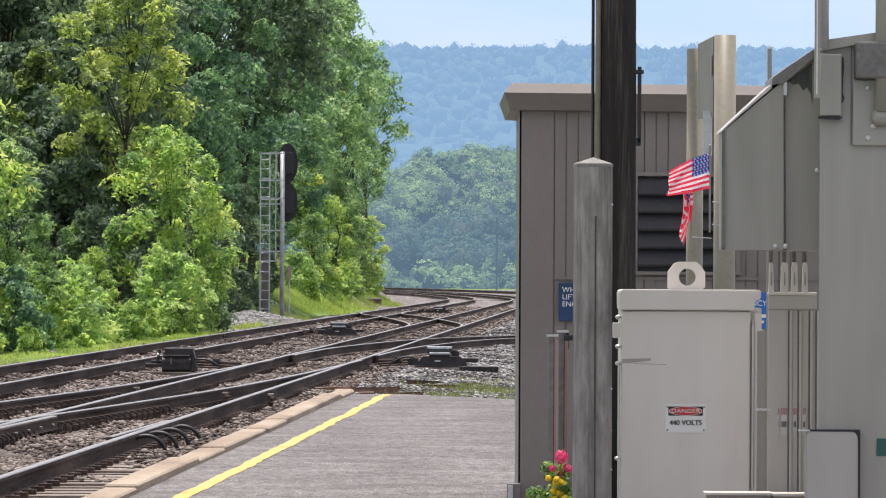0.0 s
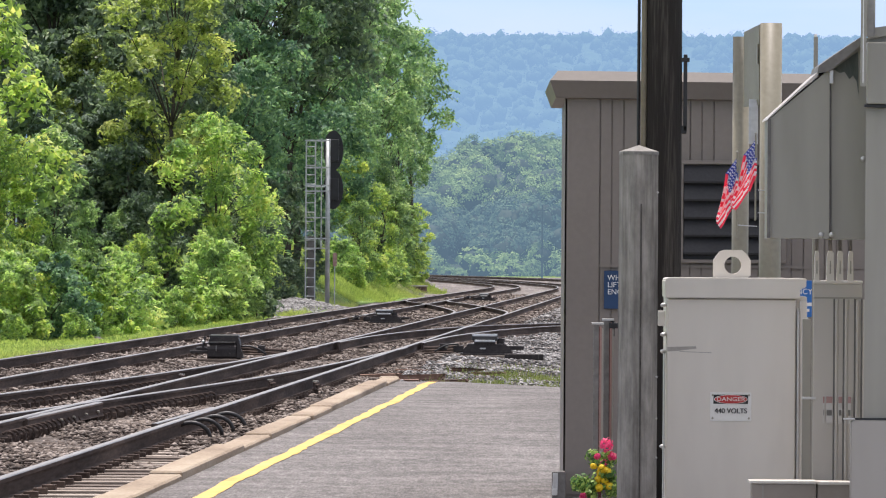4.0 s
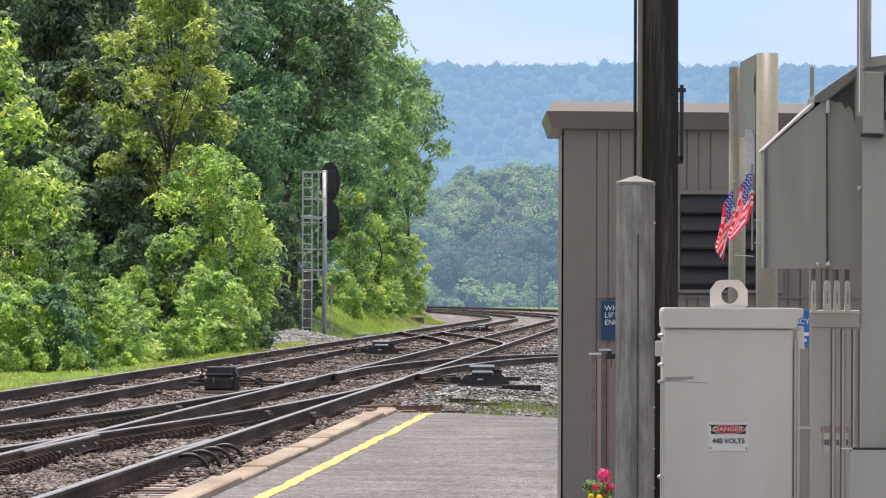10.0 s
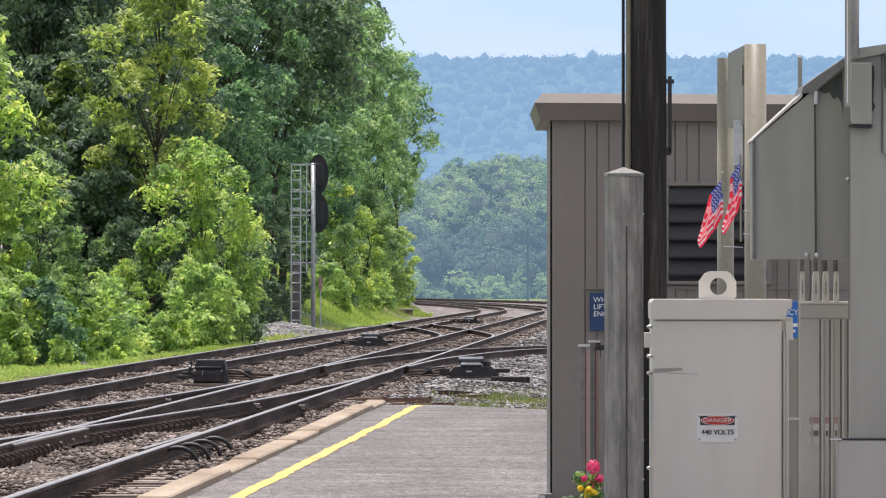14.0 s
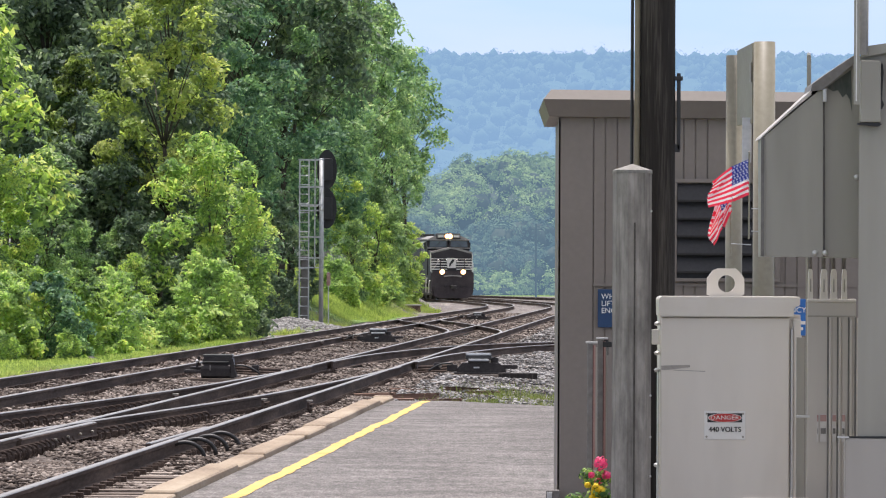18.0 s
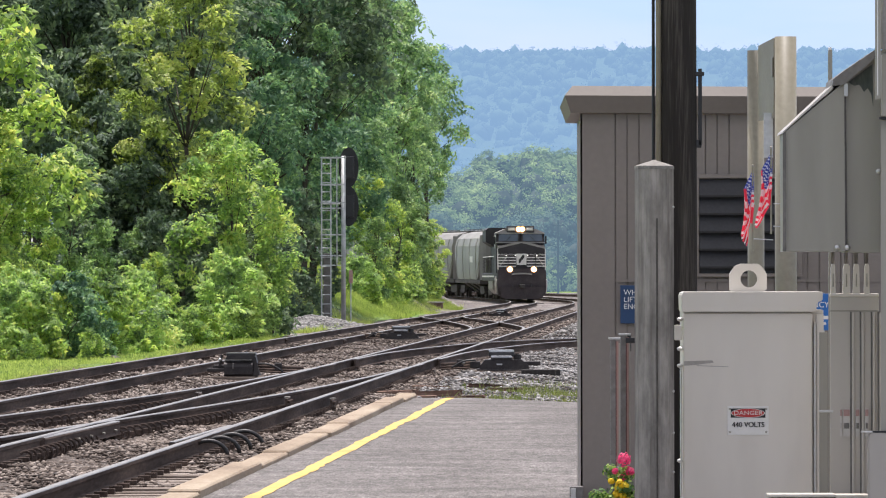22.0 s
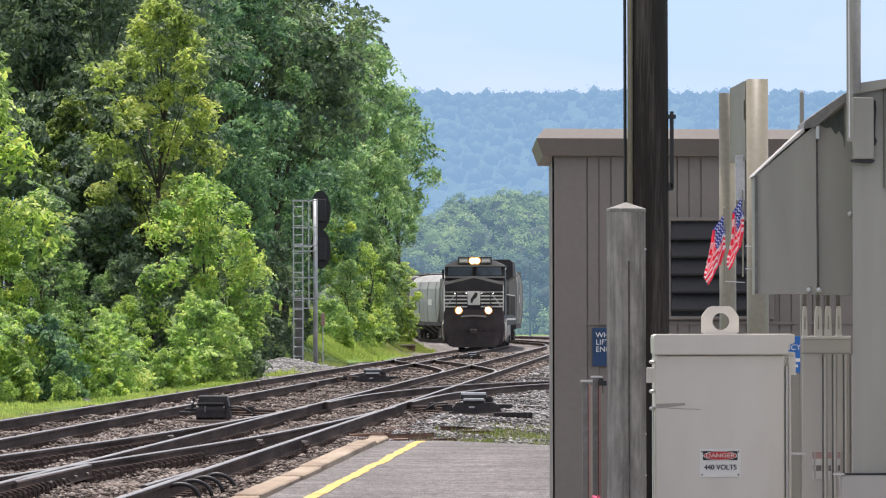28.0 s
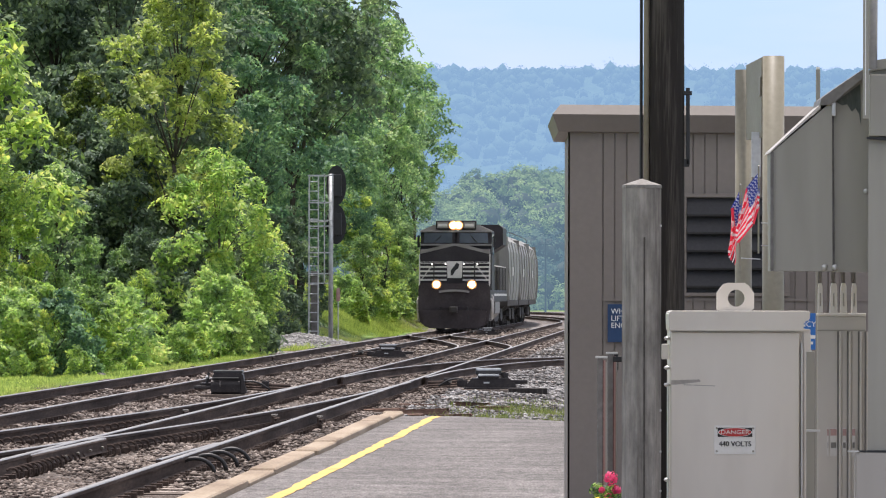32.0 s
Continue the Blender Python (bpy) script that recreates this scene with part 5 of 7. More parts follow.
def spray_crown(name, seed, lobes, mat, spray, leaf, dense, per, droop):
    """Leafy sprays that radiate from each lobe and arch over, feathered with leaves along both sides, round a few large inner leaves."""
    g = np.random.default_rng(seed)
    base, axis, length, up = [], [], [], []
    core_p, core_s = [], []
    for c, r in lobes:
        n = int(max(8, dense * 4.2 * (r / spray) ** 2))
        d = g.normal(size=(n, 3))
        d[:, 2] = np.where(d[:, 2] < -0.3, -d[:, 2], d[:, 2])
        d /= np.linalg.norm(d, axis=1)[:, None]
        ln = spray * g.uniform(0.6, 1.25, n)
        tip = np.array(c) + d * (r * g.uniform(0.8, 1.2, n))[:, None] * np.array([1, 1, 0.8])
        ax = d * np.array([1, 1, 0.45]) + g.normal(size=(n, 3)) * 0.22
        ax /= np.linalg.norm(ax, axis=1)[:, None]
        base.append(tip - ax * ln[:, None])
        axis.append(ax)
        length.append(ln)
        upn = d * np.array([0.75, 0.75, 0.3]) + np.array([0, 0, 0.7]) + g.normal(size=(n, 3)) * 0.34
        up.append(upn - ax * np.sum(upn * ax, axis=1)[:, None])
        m = int(30 + 90 * r)
        q = g.normal(size=(m, 3))
        q *= (r * 0.62 * g.uniform(0, 1, m) ** 0.4 / np.linalg.norm(q, axis=1))[:, None]
        core_p.append(np.array(c) + q)
        core_s.append(np.full(m, leaf * 1.5))
    base, axis, length, up = (np.repeat(np.concatenate(v), per, axis=0) for v in (base, axis, length, up))
    up /= np.linalg.norm(up, axis=1)[:, None] + 1e-9
    n = len(base)
    side = np.cross(axis, up)
    s = g.uniform(0.05, 1.0, n)
    hand_ = np.where(g.uniform(size=n) < 0.5, -1.0, 1.0)
    width = length * 0.26 * (1.1 - 0.85 * s) * g.uniform(0.2, 1.0, n) * hand_
    p = base + axis * (length * s)[:, None] + side * width[:, None] + g.normal(size=(n, 3)) * (0.05 * length)[:, None]
    p[:, 2] -= droop * length * s * s + 0.25 * np.abs(width)
    u = axis * 0.65 + side * (0.8 * hand_)[:, None] + np.array([0, 0, -0.25]) + g.normal(size=(n, 3)) * 0.3
    nor = up + g.normal(size=(n, 3)) * 0.27
    size = leaf * g.uniform(0.55, 1.35, n)
    cp, cs = np.concatenate(core_p), np.concatenate(core_s)
    p, size = np.concatenate([p, cp]), np.concatenate([size, cs])
    u = np.concatenate([u, g.normal(size=(len(cp), 3))])
    nor = np.concatenate([nor, g.normal(size=(len(cp), 3))])
    u /= np.linalg.norm(u, axis=1)[:, None]
    w = np.cross(nor, u)
    w /= np.linalg.norm(w, axis=1)[:, None] + 1e-9
    nor = np.cross(u, w)
    n, sz = len(p), size[:, None]
    v = np.empty((n, 4, 3))
    v[:, 0], v[:, 2] = p - u * sz, p + u * sz - nor * sz * 0.35
    v[:, 1], v[:, 3] = p - w * sz * 0.48 + nor * sz * 0.12, p + w * sz * 0.48 + nor * sz * 0.12
    me = bpy.data.meshes.new(name)
    me.vertices.add(n * 4)
    me.vertices.foreach_set("co", v.reshape(-1).astype(np.float32))
    me.loops.add(n * 4)
    me.loops.foreach_set("vertex_index", np.arange(n * 4, dtype=np.int32))
    me.polygons.add(n)
    me.polygons.foreach_set("loop_start", np.arange(0, n * 4, 4, dtype=np.int32))
    me.update(calc_edges=True)
    me.materials.append(mat)
    return me


def trunk_mesh(seed, height, boughs, r):
    g = random.Random(seed)
    bm = bmesh.new()
    p, segs = Vector((0, 0, -0.3)), 5
    spine = [p.copy()]
    for k in range(segs):
        q = Vector((g.uniform(-0.25, 0.25), g.uniform(-0.25, 0.25), height * 0.8 * (k + 1) / segs))
        tube(p, q, r * (1 - k / segs * 0.8), r * (1 - (k + 1) / segs * 0.8), 8, bm)
        p = q
        spine.append(p.copy())
    for c, rr in boughs:
        base = min(spine, key=lambda s: abs(s.z - c.z * 0.7))
        midp = base.lerp(c, 0.5) + Vector((0, 0, 0.15))
        tube(base, midp, r * 0.26, r * 0.15, 5, bm)
        tube(midp, c, r * 0.15, r * 0.04, 5, bm)
    return bm


def tree_kind(seed, height, radius, mat, label, name="tree", low=0.15, count=20, spray=0.8, leaf=0.07, dense=1.45, per=34, droop=0.3, peak=0.75):
    t = thing(name, (0, 0, -500), label, "tree" if name == "tree" else "shrub", "lineside trees" if name == "tree" else "lineside shrubs")
    lobes = crown_lobes(seed, height, radius, low, count, peak)
    part("trunk", trunk_mesh(seed, height, lobes, 0.0095 * height), BARK, t, smooth=True)
    ob = new("crown", spray_crown("crown", seed, lobes, mat, spray, leaf, dense, per, droop))
    ob.parent = t
    return t


KINDS = {
    "deep": tree_kind(11, 15, 4.2, LEAF_DEEP, "tall deep green broadleaf tree in the lineside wood", low=0.45, count=26, spray=1.1, leaf=0.104),
    "blue": tree_kind(12, 14.5, 3.5, LEAF_BLUE, "tall blue-green leafy tree on the lineside bank", low=0.12, count=34, spray=1.0, leaf=0.092),
    "grey": tree_kind(13, 15, 3.3, LEAF_GREY, "tall grey-green tree leaning over the tracks", low=0.12, count=36, spray=1.0, leaf=0.092, droop=0.45),
    "over": tree_kind(23, 15, 3.1, LEAF_GREY, "tall grey-green tree whose crown overhangs the tracks", low=0.45, count=26, spray=1.0, leaf=0.092, droop=0.5),
    "olive": tree_kind(14, 11, 2.1, LEAF_OLIVE, "yellow-green tree with sunlit upper sprays", low=0.36, count=26, spray=0.8, leaf=0.072),
    "bright": tree_kind(15, 8, 2.3, LEAF_BRIGHT, "bright yellow-green young tree in full sun", low=0.06, count=26, spray=0.8, leaf=0.072, dense=1.6),
    "locust": tree_kind(16, 6.0, 1.9, LEAF_FRESH, "feathery light green tree with drooping sprays", low=0.2, count=26, spray=0.75, leaf=0.064, droop=0.5, peak=0.3),
    "mid": tree_kind(17, 7, 1.9, LEAF_MID, "mid-green young tree with layered sprays of leaves", low=0.06, count=24, spray=0.75, leaf=0.068),
    # the dark leaf tone stands in part for the wood's shade
    "dusk": tree_kind(35, 6.5, 2.0, LEAF_DEEP, "deep green young tree in the shade of the wood", low=0.04, count=20, spray=0.8, leaf=0.080),
    "shrub": tree_kind(18, 2.4, 1.4, LEAF_PALE, "pale green shrub at the foot of the wood", "shrub", 0.08, 18, 0.42, 0.052, 1.2, 30),
    "shrub2": tree_kind(19, 2.0, 1.3, LEAF_BRIGHT, "light green bramble shrub at the wood's edge", "shrub", 0.08, 18, 0.42, 0.052, 1.2, 30),
    "shrub3": tree_kind(20, 2.0, 1.2, LEAF_BLUE, "dense dark green shrub beside the grass verge", "shrub", 0.08, 18, 0.4, 0.052, 1.3, 30),
}
used = set()


def plant(kind, x, y, scale=1.0, tall=1.0, turn=0.0):
    src = KINDS[kind]
    place = pose(x, y, ground_height(x, y) - 0.05, 0, 0, turn) @ Matrix.Diagonal((scale, scale, scale * tall, 1))
    if kind not in used:
        used.add(kind)
        src.matrix_basis = place
        return src
    ob = copy_thing(src, place)
    ob.scale = (scale, scale, scale * tall)
    return ob


rnd = random.Random(21)
# the depth of the wood along the far track
y = 128.0
while y < 320:
    plant("deep" if y < 235 else "grey", main_x(y) - 16.5 - rnd.uniform(-1, 1.4), y + rnd.uniform(-3, 3), rnd.uniform(0.95, 1.15), 1.0, rnd.uniform(0, 360))
    y += 9
# the wood's edge: kind, x, y, scale, stretch upward and turn
for row in (
        ("over", -4.29, 284, 0.72, 1, 200),
        ("shrub2", -10.54, 115.5, 0.35, 1, 300),
        ("shrub2", -9.34, 117.5, 0.4, 1, 240),
        ("shrub", -8.3, 133, 0.36, 1, 160),
        ("shrub2", -8.56, 129.5, 0.42, 1, 80),
        ("shrub", -9.03, 124, 0.4, 1, 0),
        ("deep", -12.85, 152, 0.85, 1, 160),
        ("deep", -10.85, 152.5, 0.9, 1, 60),
        ("dusk", -11.25, 142.5, 0.8, 1, 50),
        ("dusk", -10.01, 143, 0.85, 1, 300),
        ("dusk", -9.59, 145, 1.0, 1, 200),
        ("dusk", -11.93, 143, 0.95, 1, 100),
        ("dusk", -10.86, 144.8, 1.05, 1, 10),
        ("bright", -12.99, 130, 0.85, 1, 40), 
        ("dusk", -9.48, 141, 0.6, 1, 200),
        ("dusk", -7.13, 146, 0.75, 1, 240),
        ("dusk", -7.8, 142, 0.7, 1, 140),
        ("dusk", -8.6, 139.5, 0.55, 1, 40),
        ("mid", -9.87, 141, 0.5, 1, 200), 
        
        ("bright", -3.98, 276, 0.5, 1, 20),
        ("bright", -4.46, 262, 0.5, 1, 300),
        ("shrub2", -3.61, 269, 0.8, 1, 250),
        ("shrub", -4.02, 253, 0.75, 1, 200),
        ("shrub2", -4.45, 241, 0.85, 1, 150),
        ("shrub", -4.85, 232, 0.8, 1, 100),
        ("shrub2", -5.21, 223, 0.75, 1, 50),
        ("shrub", -5.83, 222, 0.8, 1, 0),
        ("over", -5.69, 272, 1.0, 1.1, 220), 
        ("over", -5.27, 282, 0.95, 1.12, 120), 
        ("over", -3.92, 292, 0.98, 1, 0), 
        ("bright", -13.5, 127, 1.45, 1, 10), ("bright", -12.55, 126, 0.8, 1, 80), ("bright", -12.03, 128, 0.62, 1.05, 200), ("mid", -11.0, 131, 0.8, 1, 30),
        ("mid", -10.31, 134, 0.5, 1, 150), ("deep", -15.84, 160, 1, 1, 0), ("deep", -14.42, 162, 1.05, 1, 130), ("deep", -12.58, 164, 1, 1, 250), 
        ("deep", -10.97, 166, 1.0, 1, 40), ("dusk", -12.65, 144, 1.15, 1.1, 15), ("dusk", -10.95, 146, 1.05, 1.1, 120), ("dusk", -10.33, 150, 1.2, 1.1, 220),
        ("dusk", -12.18, 150, 1.3, 1.1, 310), ("dusk", -9.62, 152, 1.0, 1.0, 60), ("olive", -8.6, 144, 1.08, 1, 20), ("olive", -11.51, 149, 0.82, 1, 200), 
        ("locust", -7.06, 139, 1.0, 1, 0), ("locust", -6.58, 142, 0.7, 1, 140), ("locust", -6.24, 145, 0.42, 1, 40), 
        ("blue", -9.29, 182, 1, 1, 0), ("blue", -8.47, 196, 1.05, 1, 100), ("blue", -7.37, 208, 1.0, 1, 200), ("deep", -7.64, 206, 1.1, 1, 300),
        ("blue", -7.31, 236, 0.95, 1, 40), ("deep", -9.09, 200, 1.1, 1, 20), ("dusk", -7.78, 180, 0.8, 1, 90), ("dusk", -7.15, 190, 0.8, 1, 190),
        ("dusk", -7.08, 200, 0.7, 1, 290), ("dusk", -7.18, 158, 0.7, 1, 10), ("grey", -7.4, 250, 1.0, 1, 0), 
        ("grey", -6.44, 268, 0.75, 1.3, 120), ("grey", -7.3, 234, 0.8, 1, 240), ("grey", -5.09, 276, 0.7, 1.2, 20), ("bright", -5.58, 232, 0.75, 1, 70), 
        ("bright", -4.78, 244, 0.62, 1, 170), ("mid", -4.16, 262, 0.75, 1, 0), ("mid", -3.86, 276, 0.72, 1, 100), ("bright", -3.46, 294, 0.55, 1, 200), 
        ("mid", -4.53, 250, 0.8, 1.1, 260), ("mid", -5.18, 226, 0.6, 1, 60), ("shrub", -11.26, 118, 0.8, 1, 0), ("shrub2", -10.54, 118.5, 0.9, 1, 60), 
        ("shrub3", -9.77, 119.5, 1.0, 1, 120), ("shrub2", -9.23, 123, 0.95, 1, 200), ("shrub", -8.85, 126, 0.9, 1, 280), ("bright", -8.86, 134, 0.34, 1, 0),
        ("shrub", -11.15, 120, 0.9, 1, 20), ("shrub2", -10.36, 121, 1.0, 1.1, 90), ("shrub3", -8.96, 139, 0.7, 1, 10), 
        ("shrub2", -11.48, 117, 0.55, 1, 45), ("shrub3", -9.39, 121, 0.55, 1, 75), ("shrub", -6.97, 136, 1.0, 1, 0), ("shrub", -6.65, 141, 0.7, 1, 130), 
        ("shrub2", -7.53, 133.5, 0.6, 1, 220), ("shrub2", -6.61, 135.5, 0.45, 1, 20), ("shrub", -7.83, 133, 0.5, 1, 70), 
        ("shrub3", -3.87, 262, 0.6, 1, 90), ("shrub", -3.62, 276, 0.7, 1, 10), ("shrub2", -3.51, 280, 0.8, 1, 250),
        ):
    plant(*row)


# ---- loose stones and grass ----
def stones(name, places, sizes, seed, mat, label):
    g = np.random.default_rng(seed)
    n = len(places)
    base = np.array([(1, 0, 0), (-1, 0, 0), (0, 1, 0), (0, -1, 0), (0, 0, 1), (0, 0, -1)], float)
    tri = np.array([(0, 2, 4), (2, 1, 4), (1, 3, 4), (3, 0, 4), (2, 0, 5), (1, 2, 5), (3, 1, 5), (0, 3, 5)])
    v = base[None] * (1 + g.uniform(-0.35, 0.35, (n, 6, 1)))
    v = v + g.uniform(-0.3, 0.3, (n, 6, 3))
    a = g.uniform(0, 6.28, n)
    c, s = np.cos(a)[:, None], np.sin(a)[:, None]
    x, y = v[..., 0] * c - v[..., 1] * s, v[..., 0] * s + v[..., 1] * c
    v = np.stack([x * 1.25, y, v[..., 2] * 0.55], -1) * sizes[:, None, None] + places[:, None, :]
    f = (tri[None] + np.arange(n)[:, None, None] * 6).reshape(-1, 3)
    me = bpy.data.meshes.new(name)
    me.vertices.add(n * 6)
    me.vertices.foreach_set("co", v.reshape(-1).astype(np.float32))
    me.loops.add(len(f) * 3)
    me.loops.foreach_set("vertex_index", f.reshape(-1).astype(np.int32))
    me.polygons.add(len(f))
    me.polygons.foreach_set("loop_start", np.arange(0, len(f) * 3, 3, dtype=np.int32))
    me.update(calc_edges=True)
    me.materials.append(mat)
    return tagged(new(name, me), label, "ballast", kind="stuff")


g = np.random.default_rng(7)
rows = []
for y0, y1, dens in ((32, 45, 210), (45, 60, 170), (60, 80, 110), (80, 110, 60), (110, 150, 28), (150, 200, 14), (200, 250, 9)):
    k = int((y1 - y0) * 11 * dens)
    yy = g.uniform(y0, y1, k)
    side = g.uniform(-1.75, 7.6, k)
    rows.append(np.stack([side, yy], -1))
sd = np.concatenate(rows)
xx = -6.54 + 0.0379 * (sd[:, 1] - 66) + sd[:, 0]
plat = -2.02 + 0.0387 * (sd[:, 1] - 29.5) - 0.33
keep = (xx < plat) | (sd[:, 1] > 59.5)
clear = np.ones(len(xx), bool)
for c in (0.0, 3.8):
    for s in (-GAUGE, GAUGE):
        clear &= np.abs(sd[:, 0] - c - s) > 0.085
keep &= clear
keep &= ~((sd[:, 1] < 46) & (sd[:, 0] > 3.8 + GAUGE) & (g.uniform(size=len(xx)) < np.where(sd[:, 1] < 40, 1.0, 0.6)))
xx, yy = xx[keep], sd[keep, 1]
size = g.uniform(0.014, 0.04, len(xx)) * np.where(yy > 150, 2.1, np.where(yy > 80, 1.2, 1.0))
low = np.abs(xx - (-6.54 + 0.0379 * (yy - 66)) - 3.8) < 0.7
zz = BED_Z + np.where(low, 0.012, 0.028) + g.uniform(-0.01, 0.02, len(xx)) + 0.03 * np.sin(xx * 3.1 + yy * 0.9)
grey = (xx - (-6.54 + 0.0379 * (yy - 66)) > 5.2) & (g.uniform(size=len(xx)) < 0.85)
pl = np.stack([xx, yy, zz], -1)
stones("ballast_stones", pl[~grey], size[~grey], 31, STONE, "brown and grey track ballast stones")
stones("grey_ballast_stones", pl[grey], size[grey] * 1.1, 32, GREYSTONE, "clean grey ballast stones beyond the platform")
# grey ballast bed strip out to the shed side
k = 9000
yy = g.uniform(60, 125, k)
xx = g.uniform(0.6, 6.0, k)
stones("grey_ballast_stones", np.stack([xx, yy, np.full(k, BED_Z + 0.02) + g.uniform(-0.01, 0.02, k)], -1), g.uniform(0.025, 0.05, k), 33, GREYSTONE, "loose grey ballast stones beside the turnout")
# gravel heap at the signal
HEAP = material("dusty_gravel", [(0.08, 0.077, 0.074), (0.17, 0.166, 0.16), (0.33, 0.325, 0.315)], 0.95, scale=0.5, fine=30, bump=0.3, spread=0.2, island=0.35)
k = 9000
an, rr = g.uniform(0, 6.28, k), np.sqrt(g.uniform(0, 1, k))
gx, gy = -6.3 + 2.3 * rr * np.cos(an), 178 + 14 * rr * np.sin(an)
stones("gravel_heap", np.stack([gx, gy, -0.5 + 0.5 * (1 - rr) + g.uniform(0, 0.05, k)], -1), g.uniform(0.05, 0.1, k), 34, HEAP, "grey gravel heap round the signal base")


def blades(name, xy, z, height, width, seed, mat, label):
    g = np.random.default_rng(seed)
    n = len(xy)
    a = g.uniform(0, 6.28, n)
    side = np.stack([np.cos(a), np.sin(a), np.zeros(n)], -1) * (width * g.uniform(0.6, 1.3, n))[:, None]
    lean = np.stack([g.normal(size=n), g.normal(size=n), np.zeros(n)], -1) * 0.35
    h = (height * g.uniform(0.5, 1.3, n))[:, None]
    b = np.concatenate([xy, z[:, None]], 1)
    v = np.stack([b - side, b + side, b + lean * h + np.array([0, 0, 1]) * h], 1)
    me = bpy.data.meshes.new(name)
    me.vertices.add(n * 3)
    me.vertices.foreach_set("co", v.reshape(-1).astype(np.float32))
    me.loops.add(n * 3)
    me.loops.foreach_set("vertex_index", np.arange(n * 3, dtype=np.int32))
    me.polygons.add(n)
    me.polygons.foreach_set("loop_start", np.arange(0, n * 3, 3, dtype=np.int32))
    me.update(calc_edges=True)
    me.materials.append(mat)
    return tagged(new(name, me), label, "grass", kind="stuff")


GRASS = material("sunlit_grass", [(0.13, 0.2, 0.055), (0.3, 0.41, 0.11), (0.52, 0.6, 0.2)], 0.6, scale=0.3, fine=3, bump=0, spread=0.25, island=0.5, through=0.45, clear=(1.6, 1.5, 1.0))
DRY = material("dry_grass", [(0.12, 0.17, 0.03), (0.2, 0.26, 0.05), (0.3, 0.32, 0.1)], 0.7, scale=0.8, fine=4, bump=0, spread=0.25, island=0.6, through=0.35)


def verge(y0, y1, near, far, n, h, w, seed, mat, label, name="verge_grass"):
    q = np.random.default_rng(seed)
    yy = q.uniform(y0, y1, n)
    dd = q.uniform(near, far, n)
    xx = np.array([main_x(v) for v in yy]) - dd
    zz = np.array([ground_height(a, b) for a, b in zip(xx, yy)]) - 0.02
    tuft = 0.55 + 0.9 * np.abs(np.sin(xx * 2.3 + yy * 0.41) * np.sin(xx * 0.9 - yy * 0.73 + 1.0))
    return blades(name, np.stack([xx, yy], -1), zz, h * tuft, w, seed, mat, label)


verge(82, 140, 1.85, 8.0, 70000, 0.095, 0.018, 41, GRASS, "bright green grass verge beside the far track")
verge(140, 178, 2.65, 8.0, 25000, 0.16, 0.022, 45, GRASS, "bright green grass verge past the wood's corner")
verge(178, 285, 3.2, 9.0, 110000, 0.25, 0.02, 42, GRASS, "tall bright grass on the sunlit bank", "bank_grass")
q = np.random.default_rng(43)
n = 6500
gx, gy = q.normal(0.75, 0.55, n), q.normal(70, 4.2, n)
ok = (gy > 60.5) & (np.sin(gx * 7.0) * np.sin(gy * 1.3 + gx * 3.0) > -0.15)
blades("weed_grass", np.stack([gx, gy], -1)[ok], np.full(ok.sum(), BED_Z), 0.11, 0.008, 43, DRY, "yellow-green weeds in the ballast past the platform end")


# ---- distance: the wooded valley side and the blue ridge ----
# bluish emission is mixed into the surface to stand for distance haze
def hazed_leaf(name, colours, air, amount):
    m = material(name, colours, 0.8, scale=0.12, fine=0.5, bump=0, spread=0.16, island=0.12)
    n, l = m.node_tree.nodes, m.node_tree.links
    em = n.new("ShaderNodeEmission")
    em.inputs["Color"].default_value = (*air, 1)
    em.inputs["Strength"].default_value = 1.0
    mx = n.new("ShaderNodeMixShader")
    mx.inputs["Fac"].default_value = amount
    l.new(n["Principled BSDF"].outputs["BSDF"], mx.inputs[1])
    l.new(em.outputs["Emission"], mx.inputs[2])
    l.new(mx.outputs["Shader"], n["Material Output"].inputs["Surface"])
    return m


FAR1 = hazed_leaf("haze_tinted_woods", [(0.08, 0.15, 0.05), (0.23, 0.35, 0.1), (0.43, 0.56, 0.17)], (0.22, 0.35, 0.44), 0.46)
# darker copy for the low rows, with their shade in the colour
FARMID = hazed_leaf("shade_tinted_woods", [(0.03, 0.065, 0.03), (0.07, 0.13, 0.05), (0.12, 0.2, 0.07)], (0.2, 0.33, 0.44), 0.5)
# dark fill behind the crowns; shade and haze are in its colour
FARDARK = hazed_leaf("dark_hazed_fill", [(0.015, 0.03, 0.012), (0.025, 0.045, 0.018)], (0.19, 0.31, 0.42), 0.46)
FAR2 = hazed_leaf("haze_tinted_ridge", [(0.03, 0.07, 0.03), (0.06, 0.12, 0.045), (0.09, 0.16, 0.06)], (0.27, 0.455, 0.69), 0.79)
g = np.random.default_rng(4)


